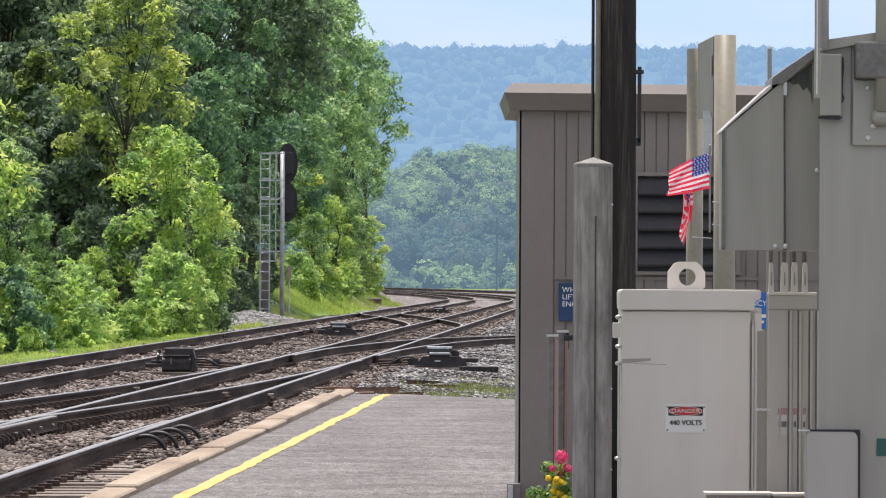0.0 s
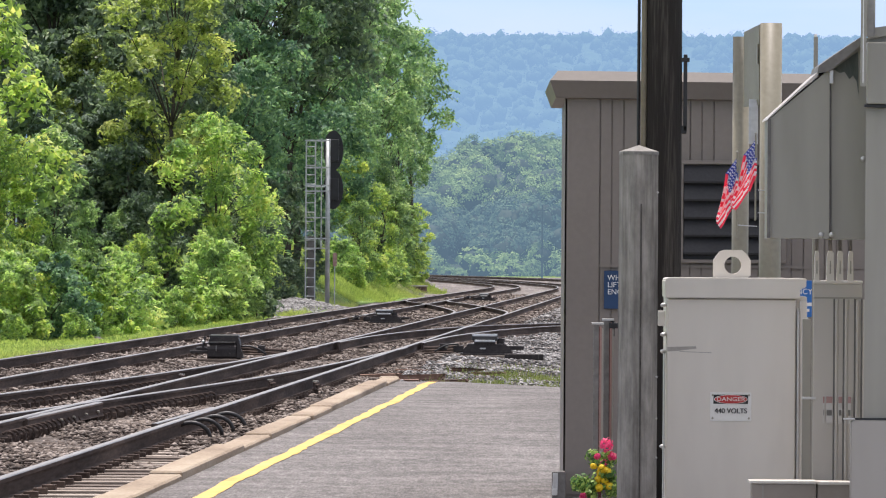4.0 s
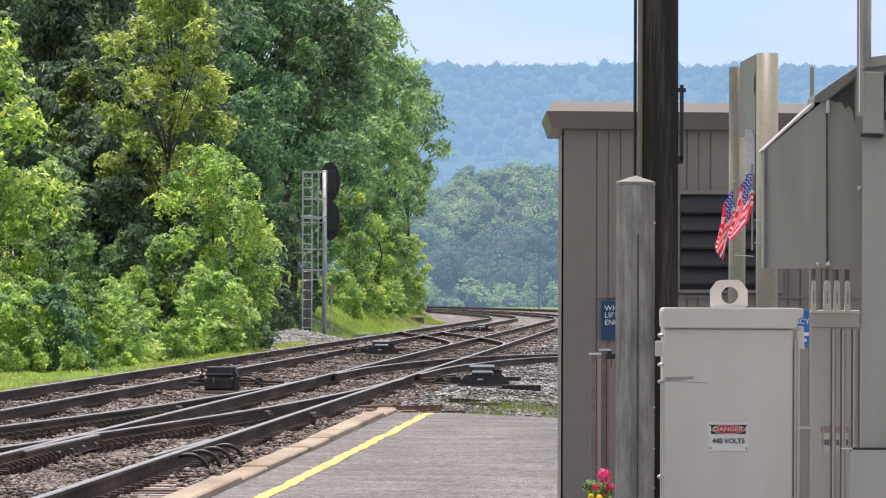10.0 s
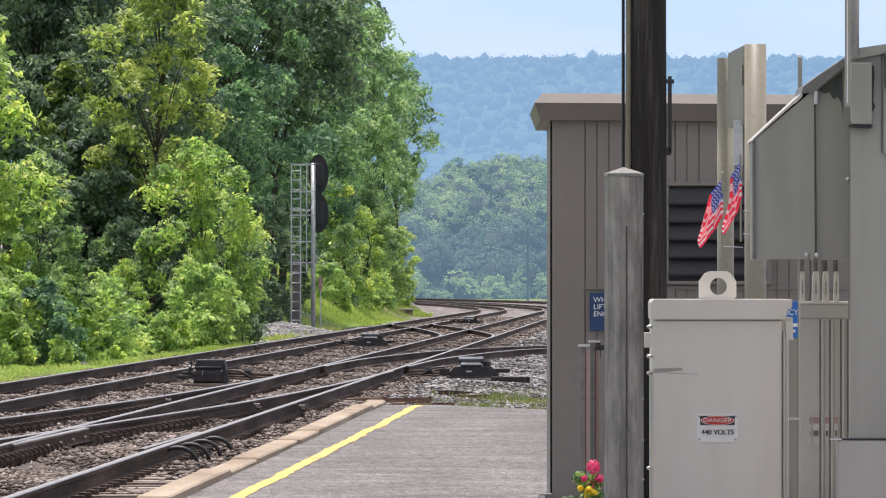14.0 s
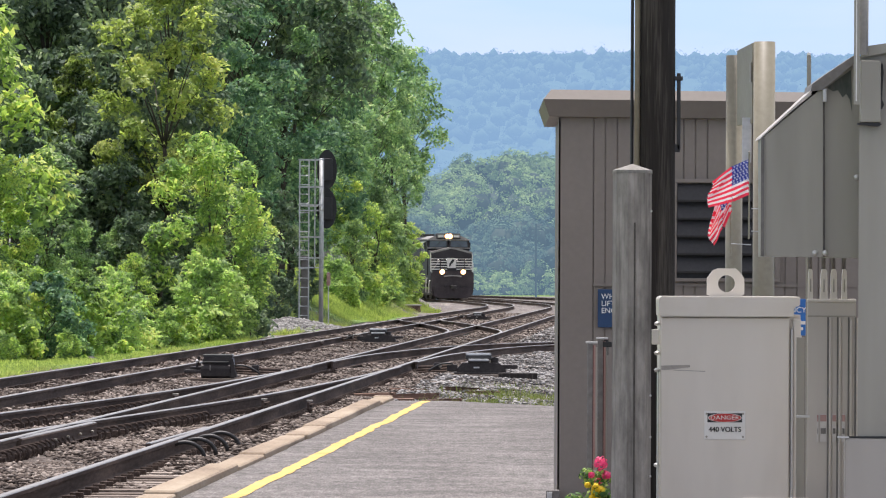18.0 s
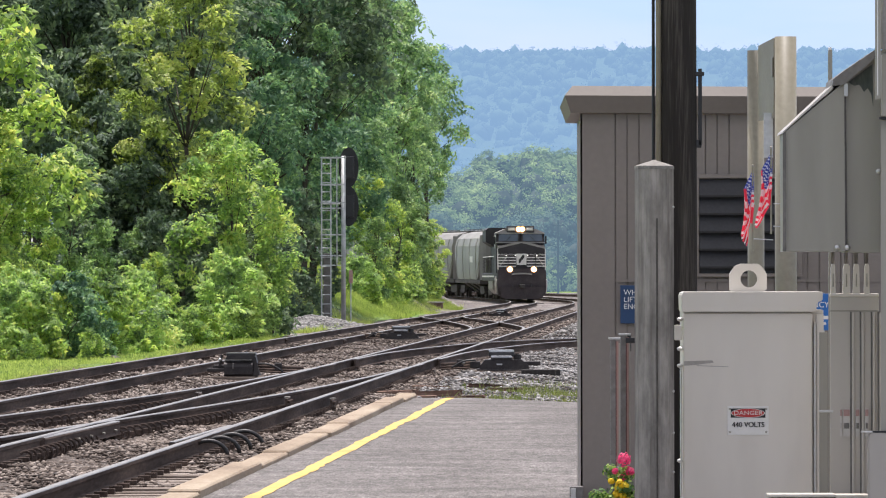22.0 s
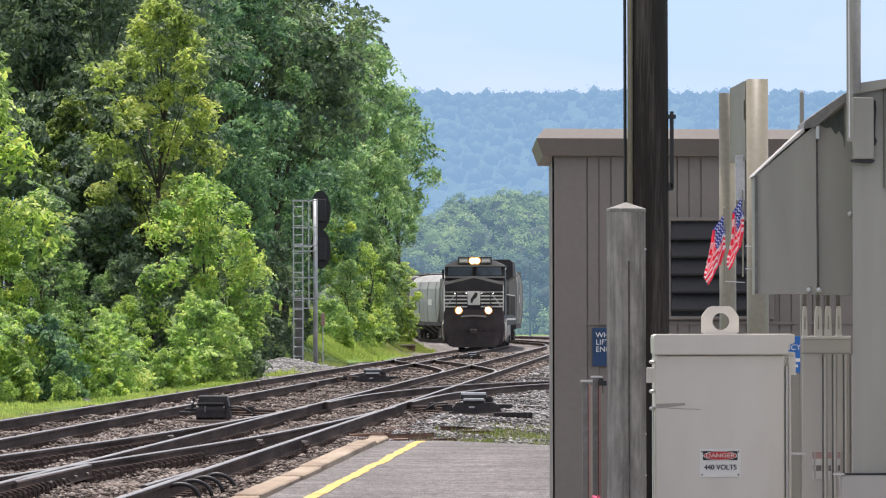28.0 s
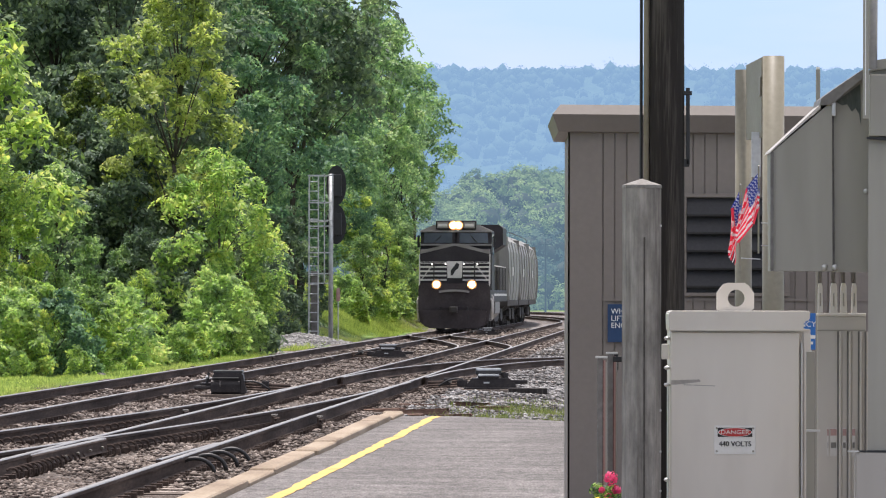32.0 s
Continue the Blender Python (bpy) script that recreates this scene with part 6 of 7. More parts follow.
def domes(name, rows, sub, mat, label, seed):
    """Lumpy tree crowns seen from afar, joined; rows of x, y, z, radius."""
    q = np.random.default_rng(seed)
    bm = bmesh.new()
    bmesh.ops.create_icosphere(bm, subdivisions=sub, radius=1)
    bm.verts.ensure_lookup_table()
    base = np.array([v.co[:] for v in bm.verts])
    tri = np.array([[v.index for v in f.verts] for f in bm.faces])
    bm.free()
    rows = np.array(rows)
    n, m = len(rows), len(base)
    v = np.repeat(base[None], n, axis=0)
    k1, k2 = q.normal(size=(n, 3, 3)) * 2.6, q.normal(size=(n, 3, 3)) * 6.0
    bump = np.zeros((n, m))
    for k, amp in ((k1, 0.1), (k2, 0.06)):
        for j in range(3):
            bump += amp * np.sin(np.einsum("nmi,ni->nm", v, k[:, j]) + q.uniform(0, 6, n)[:, None])
    v = v * (1 + bump)[..., None] * np.array([1, 1, 1.15]) * rows[:, None, 3:4] + rows[:, None, :3]
    f = (tri[None] + (np.arange(n) * m)[:, None, None]).reshape(-1, 3)
    me = bpy.data.meshes.new(name)
    me.vertices.add(n * m)
    me.vertices.foreach_set("co", v.reshape(-1).astype(np.float32))
    me.loops.add(len(f) * 3)
    me.loops.foreach_set("vertex_index", f.reshape(-1).astype(np.int32))
    me.polygons.add(len(f))
    me.polygons.foreach_set("loop_start", np.arange(0, len(f) * 3, 3, dtype=np.int32))
    me.polygons.foreach_set("use_smooth", np.ones(len(f), bool))
    me.update(calc_edges=True)
    me.materials.append(mat)
    return tagged(new(name, me), label, "backdrop", kind="structure")


def valley_height(f, x):
    return 0.5 + 15.8 * f ** 0.85 + 2.0 * math.sin(x * 0.21) * f


rows, cl, shade = [], [], []
for k in range(11):
    for _ in range(34 if k else 70):
        f = k / 10
        x, y = g.uniform(-34, 34), 560 + k * 16 + g.uniform(-8, 8)
        r = g.uniform(1.2, 2.9) * (0.65 if k == 0 else 1)
        z = valley_height(f, x) + g.uniform(-1.2, 1.2)
        rows.append((x, y, z - 0.2 * r, r * 0.84))
        for _ in range(26):
            d = g.normal(size=3)
            d /= np.linalg.norm(d)
            d[2] = abs(d[2])
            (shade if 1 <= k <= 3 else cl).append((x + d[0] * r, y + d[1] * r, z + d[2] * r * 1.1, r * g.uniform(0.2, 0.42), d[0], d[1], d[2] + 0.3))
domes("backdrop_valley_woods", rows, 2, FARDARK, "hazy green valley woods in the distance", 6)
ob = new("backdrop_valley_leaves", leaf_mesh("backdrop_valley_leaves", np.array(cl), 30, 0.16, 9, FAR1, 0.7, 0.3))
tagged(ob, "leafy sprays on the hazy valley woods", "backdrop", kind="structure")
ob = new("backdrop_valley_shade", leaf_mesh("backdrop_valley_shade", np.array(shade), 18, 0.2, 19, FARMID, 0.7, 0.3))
tagged(ob, "blue-green woods low in the valley, shade in their colour", "backdrop", kind="structure")
# plain wooded slope behind the crowns
bm = bmesh.new()
vs = [[bm.verts.new((x, 572 + 160 * t, -1 + 17.0 * t)) for x in (-60, -20, 0, 20, 60)] for t in (0, 0.35, 0.7, 1.0)]
for a, b in zip(vs, vs[1:]):
    for i in range(4):
        bm.faces.new((a[i], a[i + 1], b[i + 1], b[i]))
tagged(finish("backdrop_valley_slope", bm, FARDARK), "dark slope under the valley woods, shade and haze in its colour", "backdrop", kind="structure")


def ridge_height(x, y):
    f = max(0.0, min(1.0, (y - 1000) / 900))
    top = 85.0 + 3.0 * math.sin(x * 0.006 + 1.0) + 2.0 * noise.noise((x * 0.015, 4, 0))
    return f * top * (0.85 + 0.15 * f) - 4


rv, rf = [], []
nx, ny = 260, 60
for j in range(ny):
    for i in range(nx):
        x, y = -420 + 840 * i / (nx - 1), 980 + 960 * j / (ny - 1)
        rv.append((x, y, ridge_height(x, y) + 3.5 * noise.noise((x * 0.09, y * 0.05, 1)) + 1.6 * noise.noise((x * 0.3, y * 0.2, 5))))
for j in range(ny - 1):
    for i in range(nx - 1):
        a = j * nx + i
        rf.append((a, a + 1, a + 1 + nx, a + nx))
rme = bpy.data.meshes.new("backdrop_ridge")
rme.from_pydata(rv, [], rf)
# the ridge's blue is haze put into this material
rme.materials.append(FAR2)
tagged(new("backdrop_ridge", rme), "long wooded ridge, tinted blue for summer haze", "backdrop", kind="structure")
rows, cl, crest = [], [], []
for _ in range(2300):
    x, y = g.uniform(-230, 260), 1000 + 900 * g.uniform(0, 1) ** 0.6
    s = g.uniform(2.0, 4.6)
    rows.append((x, y, ridge_height(x, y) + s * 0.3, s * 0.8))
    for _ in range(9):
        d = g.normal(size=3)
        d /= np.linalg.norm(d)
        d[2] = abs(d[2])
        cl.append((x + d[0] * s, y + d[1] * s, ridge_height(x, y) + s * 0.4 + d[2] * s, s * g.uniform(0.25, 0.45), d[0], d[1], d[2] + 0.3))
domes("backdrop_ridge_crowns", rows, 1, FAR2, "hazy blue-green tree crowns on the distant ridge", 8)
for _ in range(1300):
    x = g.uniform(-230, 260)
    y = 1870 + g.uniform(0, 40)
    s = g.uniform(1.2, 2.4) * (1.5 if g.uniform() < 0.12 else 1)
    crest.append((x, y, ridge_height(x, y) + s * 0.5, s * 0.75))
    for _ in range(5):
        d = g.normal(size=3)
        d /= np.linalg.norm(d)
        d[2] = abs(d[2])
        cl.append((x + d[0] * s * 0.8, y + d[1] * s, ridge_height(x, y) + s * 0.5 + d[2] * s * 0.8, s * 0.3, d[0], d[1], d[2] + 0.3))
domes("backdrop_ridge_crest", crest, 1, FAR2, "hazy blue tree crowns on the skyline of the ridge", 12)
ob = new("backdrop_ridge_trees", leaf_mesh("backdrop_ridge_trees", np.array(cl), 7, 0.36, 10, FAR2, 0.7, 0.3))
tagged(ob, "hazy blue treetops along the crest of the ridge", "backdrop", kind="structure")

# lone pole far up the valley, its haze put into the material too
fp = thing("utility_pole", (5.6, 425, -0.5), "distant grey utility pole with one crossarm", "pole")
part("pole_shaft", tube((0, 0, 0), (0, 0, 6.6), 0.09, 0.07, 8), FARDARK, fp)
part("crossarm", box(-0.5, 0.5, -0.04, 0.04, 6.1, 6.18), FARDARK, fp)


# ---- train ----
# both dark paints are lifted a little to stand for haze
TBLACK = material("locomotive_black", [(0.026, 0.023, 0.026), (0.038, 0.034, 0.037), (0.055, 0.049, 0.052)], 0.55, scale=1.2, fine=20, bump=0.03, spread=0.22, specular=0.22)
UNDER = material("grimy_underframe", [(0.03, 0.027, 0.025), (0.06, 0.054, 0.05), (0.09, 0.08, 0.073)], 0.8, scale=1.5, fine=20, bump=0.2)
DUSTY = material("dusty_pilot_black", [(0.035, 0.029, 0.031), (0.055, 0.046, 0.048), (0.08, 0.068, 0.07)], 0.7, scale=1.5, fine=14, bump=0.05, spread=0.22, specular=0.2)
CREAM = material("off_white_stripe", [(0.62, 0.59, 0.55), (0.74, 0.71, 0.67)], 0.5, scale=3, fine=20, bump=0.02)
CABGREY = material("dusty_grey_panel", [(0.2, 0.185, 0.17), (0.27, 0.255, 0.24)], 0.5, scale=2, bump=0.03)
GLASS = material("dark_windscreen", [(0.045, 0.055, 0.075), (0.07, 0.082, 0.105)], 0.12, scale=2, bump=0, specular=0.8)
LAMP = material("lit_headlamp", [(0.9, 0.8, 0.6), (0.95, 0.88, 0.7)], 0.3, bump=0, glow=((1.0, 0.86, 0.6), 90.0))
# emissive ring colours that stand for the bloom round each lamp
GLOW_INNER = material("painted_inner_glow", [(0.7, 0.5, 0.25), (0.8, 0.6, 0.3)], 0.3, bump=0, glow=((1.0, 0.62, 0.22), 2.4))
GLOW_OUTER = material("painted_outer_glow", [(0.5, 0.3, 0.12), (0.6, 0.38, 0.16)], 0.3, bump=0, glow=((1.0, 0.42, 0.13), 0.55))
MARKER = material("lit_marker", [(0.9, 0.85, 0.8), (0.95, 0.9, 0.85)], 0.3, bump=0, glow=((1.0, 0.95, 0.88), 2.5))
CARGREY = material("hopper_grey", [(0.22, 0.216, 0.198), (0.3, 0.295, 0.275), (0.4, 0.395, 0.37)], 0.6, scale=0.5, fine=6, bump=0.05, spread=0.25, stretch=(1, 1, 0.4), instance=0.25)
TANKGREY = material("hopper_pale", [(0.16, 0.15, 0.135), (0.22, 0.208, 0.19), (0.29, 0.275, 0.258)], 0.55, scale=0.5, fine=6, bump=0.05, spread=0.25, stretch=(1, 1, 0.4), instance=0.25)


def bogie(owner, y, axles, spread, r, wheelsets):
    f = part("bogie_frame", box(-1.15, 1.15, y - spread * 0.72, y + spread * 0.72, 0.5, 0.85, 0.05), UNDER, owner)
    for s in (-1, 1):
        part("side_frame", prism([(y - spread * 0.8, 0.45), (y - spread * 0.5, 0.3), (y + spread * 0.5, 0.3), (y + spread * 0.8, 0.45), (y + spread * 0.7, 0.8), (y - spread * 0.7, 0.8)], s * 1.0, s * 1.16, axis="x"), UNDER, f)
    for k in range(axles):
        ya = y - spread / 2 + spread * k / (axles - 1)
        bm = tube((-0.8, 0, 0), (0.8, 0, 0), 0.09, sides=10)
        for s in (-1, 1):
            tube((s * 0.7, 0, 0), (s * 0.83, 0, 0), r, sides=24, bm=bm)
            tube((s * 0.66, 0, 0), (s * 0.7, 0, 0), r + 0.03, sides=24, bm=bm)
        w = part("wheelset", bm, UNDER, owner)
        w.location = (0, ya, r)
        wheelsets.append(w)


def locomotive(label):
    e = thing("locomotive", (0, 0, 0), label, "locomotive", "locomotives")
    ws = []
    part("deck", box(-1.5, 1.5, 0.55, 22.0, 1.2, 1.7, 0.03), TBLACK, e)
    arc = [(1.5 - 0.22 + 0.22 * math.cos(a * math.pi / 12), 1.98 - 0.22 + 0.22 * math.sin(a * math.pi / 12)) for a in range(7)]
    arc = [(0.95, 0.1), (1.2, 0.16), (1.38, 0.32), (1.47, 0.55), (1.5, 0.9)] + arc
    bm = prism(arc + [(-x, z) for x, z in arc[::-1]], 0.45, 0.9)
    pil = part("pilot", bm, DUSTY, e, "dusty brown-black pilot plate")
    part("plow", prism([(-1.0, 0.1), (1.0, 0.1), (1.28, 0.25), (1.36, 0.85), (-1.36, 0.85), (-1.28, 0.25)], 0.24, 0.44), DUSTY, pil, "dusty black snowplough blade")
    rim = [(1.1 * math.sin(a), 1.42 + 0.3 * math.cos(a)) for a in (-0.62, -0.45, -0.2, 0, 0.2, 0.45, 0.62)]
    part("anticlimber", prism(rim + [(x * 0.97, z - 0.09) for x, z in rim[::-1]], 0.3, 0.46), CABGREY, pil, "dusty pale anticlimber ledge")
    part("coupler", box(-0.16, 0.16, -0.35, 0.5, 0.75, 1.0, 0.05), UNDER, pil)
    for s in (-1, 1):
        for y_, z0_, z1_ in ((0.95, 0.45, 1.35), (2.1, 0.5, 1.5)):
            part("step_grab", bent([(s * 1.5, y_, z1_), (s * 1.56, y_, z1_ - 0.1), (s * 1.56, y_ + 0.1, (z0_ + z1_) / 2), (s * 1.53, y_ + 0.35, z0_)], 0.045, 8), CREAM, pil, "pale curved step grab", True)
        for z_ in (0.45, 0.75, 1.05):
            part("step", box(s * 1.42 - 0.12, s * 1.42 + 0.12, 1.0, 1.9, z_, z_ + 0.04), CABGREY, pil)
        part("mu_hose", tube((s * 0.55, 0.3, 1.0), (s * 0.6, 0.25, 0.5), 0.03, sides=8), BLACK, pil)
        part("step_well", box(s * 1.25 - 0.2, s * 1.25 + 0.2, 0.5, 0.9, 0.35, 1.2, 0.02), UNDER, pil)
        part("corner_grab", tube((s * 1.46, 0.5, 0.6), (s * 1.46, 0.5, 2.6), 0.02, sides=8), CREAM, pil, "off-white grab iron")
    # wide nose: striped front below a peaked black panel
    nose = part("nose", prism([(0.95, 1.7), (0.9, 3.2), (1.0, 3.3), (2.6, 3.5), (2.6, 1.7)], -1.45, 1.45, axis="x"), TBLACK, e)
    part("peak_panel", prism([(-1.45, 2.95), (1.45, 2.95), (1.45, 3.22), (0, 3.56), (-1.45, 3.22)], 0.885, 1.3), TBLACK, nose)
    for z in (2.12, 2.3, 2.48, 2.66, 2.84):
        part("stripe", box(-1.44, -0.34, 0.89, 0.905, z - 0.036, z + 0.036), CREAM, nose)
        part("stripe", box(0.34, 1.44, 0.89, 0.905, z - 0.036, z + 0.036), CREAM, nose)
    emb = part("emblem", prism([(-0.3, 2.2), (0.3, 2.2), (0.33, 2.9), (-0.33, 2.9)], 0.88, 0.9), CREAM, nose, "pale panel with a dark emblem")
    part("emblem_shape", prism([(-0.17, 2.3), (-0.08, 2.32), (0.02, 2.5), (0.14, 2.6), (0.2, 2.78), (0.08, 2.84), (-0.05, 2.66), (-0.16, 2.52)], 0.872, 0.878), BLACK, emb)
    part("peak_band", prism([(-1.47, 3.2), (-1.47, 3.33), (-0.2, 3.64), (0.2, 3.64), (1.47, 3.33), (1.47, 3.2), (0, 3.555)], 0.87, 1.32), CABGREY, nose, "pale peaked band over the nose")
    for s in (-1, 1):
        part("corner_edge", box(s * 1.47 - 0.025, s * 1.47 + 0.025, 0.9, 0.96, 1.95, 3.2, 0.01), CREAM, nose, "off-white corner grab rail")
        part("front_post", tube((s * 0.85, 0.5, 1.98), (s * 0.85, 0.5, 2.85), 0.025, sides=8), TBLACK, nose, "black front handrail post")
        part("front_rail", tube((s * 0.4, 0.5, 2.84), (s * 1.4, 0.5, 2.84), 0.02, sides=8), TBLACK, nose)
        part("front_brace", tube((s * 0.9, 0.5, 2.75), (s * 1.4, 0.5, 2.1), 0.018, sides=8), CREAM, nose, "off-white diagonal handrail")
        # a pale panel over the glass stands for light in the window
        part("side_pane", box(s * 1.512, s * 1.522, 3.05, 3.65, 3.3, 3.9), CABGREY, nose, "pale panel for the light in the side window")
    for x in (-0.38, 0.38, 0.95, -0.95):
        part("marker_lamp", ball((x, 0.89, 2.78), 0.03, sub=2), MARKER, nose)
    cab = part("cab", prism([(2.2, 1.7), (2.15, 3.6), (2.3, 4.2), (5.2, 4.2), (5.2, 1.7)], -1.5, 1.5, axis="x"), TBLACK, e)
    part("cab_roof", prism([(-1.5, 4.2), (-0.95, 4.44), (0.95, 4.44), (1.5, 4.2)], 2.25, 5.3), CABGREY, cab)
    part("brow", box(-1.5, 1.5, 2.05, 2.3, 4.13, 4.2, 0.01), CABGREY, cab)
    part("sill_band", box(-1.5, 1.5, 2.0, 2.16, 3.56, 3.64, 0.01), CABGREY, cab)
    for s in (-1, 1):
        wsn = part("windscreen", prism([(s * 0.1, 3.68), (s * 1.36, 3.68), (s * 1.33, 4.1), (s * 0.1, 4.1)], 2.1, 2.13), GLASS, cab)
        part("wiper", tube((s * 0.9, 2.06, 3.7), (s * 0.6, 2.06, 4.0), 0.015, sides=6), BLACK, wsn)
        part("window_frame", box(s * 0.1 - 0.05, s * 0.1 + 0.05, 2.08, 2.12, 3.65, 4.12), TBLACK, wsn)
        part("side_window", box(s * 1.495, s * 1.515, 3.0, 3.7, 3.2, 3.95), GLASS, cab)
        part("side_window", box(s * 1.495, s * 1.515, 3.9, 4.6, 3.2, 3.95), GLASS, cab)
        part("window_trim", box(s * 1.5, s * 1.52, 2.9, 4.7, 3.95, 4.05), CREAM, cab)
        part("mirror", box(s * 1.6 - 0.05, s * 1.6 + 0.05, 2.6, 2.66, 3.5, 4.0), BLACK, cab)
    nb = part("headlight_box", box(-0.85, 0.85, 2.1, 2.8, 4.24, 4.62, 0.04), TBLACK, cab, "number board box with twin headlights")
    for s in (-1, 1):
        b = part("number_board", box(s * 0.56 - 0.24, s * 0.56 + 0.24, 2.07, 2.1, 4.3, 4.56), CABGREY, nb)
        part("number_bar", box(s * 0.56 - 0.19, s * 0.56 + 0.19, 2.055, 2.07, 4.37, 4.49), CREAM, b)
        part("headlight", tube((s * 0.11, 2.02, 4.42), (s * 0.11, 2.12, 4.42), 0.1, sides=20), LAMP, nb, "lit warm headlight")
        # two added rings imitate the glow spreading round the headlight
        part("reflector", tube((s * 0.11, 2.04, 4.42), (s * 0.11, 2.12, 4.42), 0.155, sides=20), GLOW_INNER, nb, "warm ring standing for the glow round the lamp")
        part("bezel", tube((s * 0.11, 2.06, 4.42), (s * 0.11, 2.13, 4.42), 0.2, sides=20), GLOW_OUTER, nb, "orange ring standing for the lamp's outer glow")
        d = part("ditch_light", tube((s * 0.74, 0.36, 1.93), (s * 0.74, 0.5, 1.93), 0.115, sides=20), LAMP, e, "lit warm ditch light")
        # the same pair of added glow rings round the ditch light
        part("reflector", tube((s * 0.74, 0.38, 1.93), (s * 0.74, 0.5, 1.93), 0.15, sides=20), GLOW_INNER, d, "warm ring standing for the glow round the lamp")
        part("bezel", tube((s * 0.74, 0.39, 1.93), (s * 0.74, 0.5, 1.93), 0.2, sides=20), GLOW_OUTER, d, "orange ring standing for the lamp's outer glow")
        part("ditch_housing", box(s * 0.74 - 0.16, s * 0.74 + 0.16, 0.42, 0.62, 1.72, 2.12, 0.03), TBLACK, d)
    part("hood", prism([(-0.95, 1.7), (0.95, 1.7), (0.95, 4.1), (0.7, 4.4), (-0.7, 4.4), (-0.95, 4.1)], 5.2, 16.6), TBLACK, e)
    part("exhaust", box(-0.5, 0.5, 10.5, 11.6, 4.4, 4.62, 0.05), UNDER, e)
    part("radiator", prism([(-0.95, 1.7), (0.95, 1.7), (0.95, 3.4), (1.5, 3.75), (1.5, 4.5), (1.3, 4.65), (-1.3, 4.65), (-1.5, 4.5), (-1.5, 3.75), (-0.95, 3.4)], 16.6, 21.4), TBLACK, e, "overhanging radiator section")
    for s in (-1, 1):
        part("inverter_cabinet", box(s * 1.2 - 0.25, s * 1.2 + 0.25, 5.3, 7.4, 1.7, 3.0, 0.03), TBLACK, e)
        rail_ = part("handrail", tube((s * 1.45, 5.5, 2.75), (s * 1.45, 21.5, 2.75), 0.022, sides=8), CREAM, e, "off-white walkway handrail")
        for k in range(9):
            part("stanchion", tube((s * 1.45, 5.5 + k * 2, 1.7), (s * 1.45, 5.5 + k * 2, 2.75), 0.018, sides=6), TBLACK, rail_)
        part("sill_stripe", box(s * 1.5, s * 1.506, 5.4, 21.8, 1.45, 1.55), CREAM, e)
        part("air_tank", tube((s * 1.15, 8.0, 1.0), (s * 1.15, 14.0, 1.0), 0.18, sides=14), UNDER, e)
    part("fuel_tank", prism([(-1.45, 1.2), (-1.45, 0.7), (-1.1, 0.35), (1.1, 0.35), (1.45, 0.7), (1.45, 1.2)], 8.2, 14.0), CABGREY, e, "dusty grey fuel tank")
    bogie(e, 4.4, 3, 4.0, 0.53, ws)
    bogie(e, 17.9, 3, 4.0, 0.53, ws)
    return e, ws


def hopper(mat, label):
    h = thing("hopper_car", (0, 0, 0), label, "hopper car", "hopper cars")
    side = [(1.5, 1.25), (1.56, 1.7), (1.6, 2.6), (1.57, 3.5), (1.45, 4.0), (1.05, 4.35), (0.45, 4.48)]
    outline = side + [(-x, z) for x, z in side[::-1]]
    part("body", prism(outline, 2.2, 15.2), mat, h)
    for y0, y1 in ((0.9, 2.2), (15.2, 16.5)):
        bm = bmesh.new()
        tall, low = (y1, y0) if y0 < 5 else (y0, y1)
        a = [bm.verts.new((x, tall, z)) for x, z in outline]
        b = [bm.verts.new((x * 0.98, low, max(z, 2.6) * 0.995)) for x, z in outline]
        n = len(outline)
        for i in range(n):
            bm.faces.new((a[i], a[(i + 1) % n], b[(i + 1) % n], b[i]))
        bm.faces.new(b)
        bmesh.ops.recalc_face_normals(bm, faces=bm.faces)
        part("end_slope", bm, mat, h)
    for k in range(4):
        y = 2.4 + k * 12.6 / 3
        for s in (-1, 1):
            rib = [(s * (x + 0.0), z) for x, z in side[:5]] + [(s * (x + 0.04), z) for x, z in side[:5][::-1]]
            part("side_rib", prism(rib, y - 0.06, y + 0.06), mat, h)
    part("sill", box(-1.5, 1.5, 0.5, 16.9, 0.98, 1.24, 0.02), UNDER, h)
    part("running_board", box(-0.42, 0.42, 0.6, 16.8, 4.5, 4.56), UNDER, h)
    for s in (-1, 1):
        part("roof_edge_rail", tube((s * 0.95, 1.2, 4.62), (s * 0.95, 16.2, 4.62), 0.02, sides=6), UNDER, h)
        part("end_ladder", box(s * 1.3 - 0.2, s * 1.3 + 0.2, 0.62, 0.66, 1.2, 4.2), mat, h)
        part("data_panel", box(s * 1.61, s * 1.615, 4.2, 6.0, 2.4, 2.8), CREAM, h, "pale stencil panel")
    for k in range(3):
        y = 4.2 + k * 3.5
        part("outlet_chute", prism([(-1.3, 1.0), (-0.4, 0.35), (0.4, 0.35), (1.3, 1.0)], y, y + 1.7), UNDER, h)
    for k in range(4):
        part("roof_hatch", box(-0.38, 0.38, 2.8 + k * 3.3, 4.4 + k * 3.3, 4.47, 4.6, 0.03), mat, h)
    part("coupler", box(-0.13, 0.13, -0.1, 0.5, 0.75, 0.95), UNDER, h)
    ws = []
    bogie(h, 2.3, 2, 1.75, 0.46, ws)
    bogie(h, 15.1, 2, 1.75, 0.46, ws)
    return h


loco_a, wheels_a = locomotive("black locomotive with pale nose stripes and lit headlights")
cars = [hopper(CARGREY, "dusty pale grey ribbed covered hopper car in the freight train"), hopper(TANKGREY, "grey ribbed covered hopper car in the freight train")]
for k in range(7):
    cars.append(copy_thing(cars[k % 2], Matrix()))

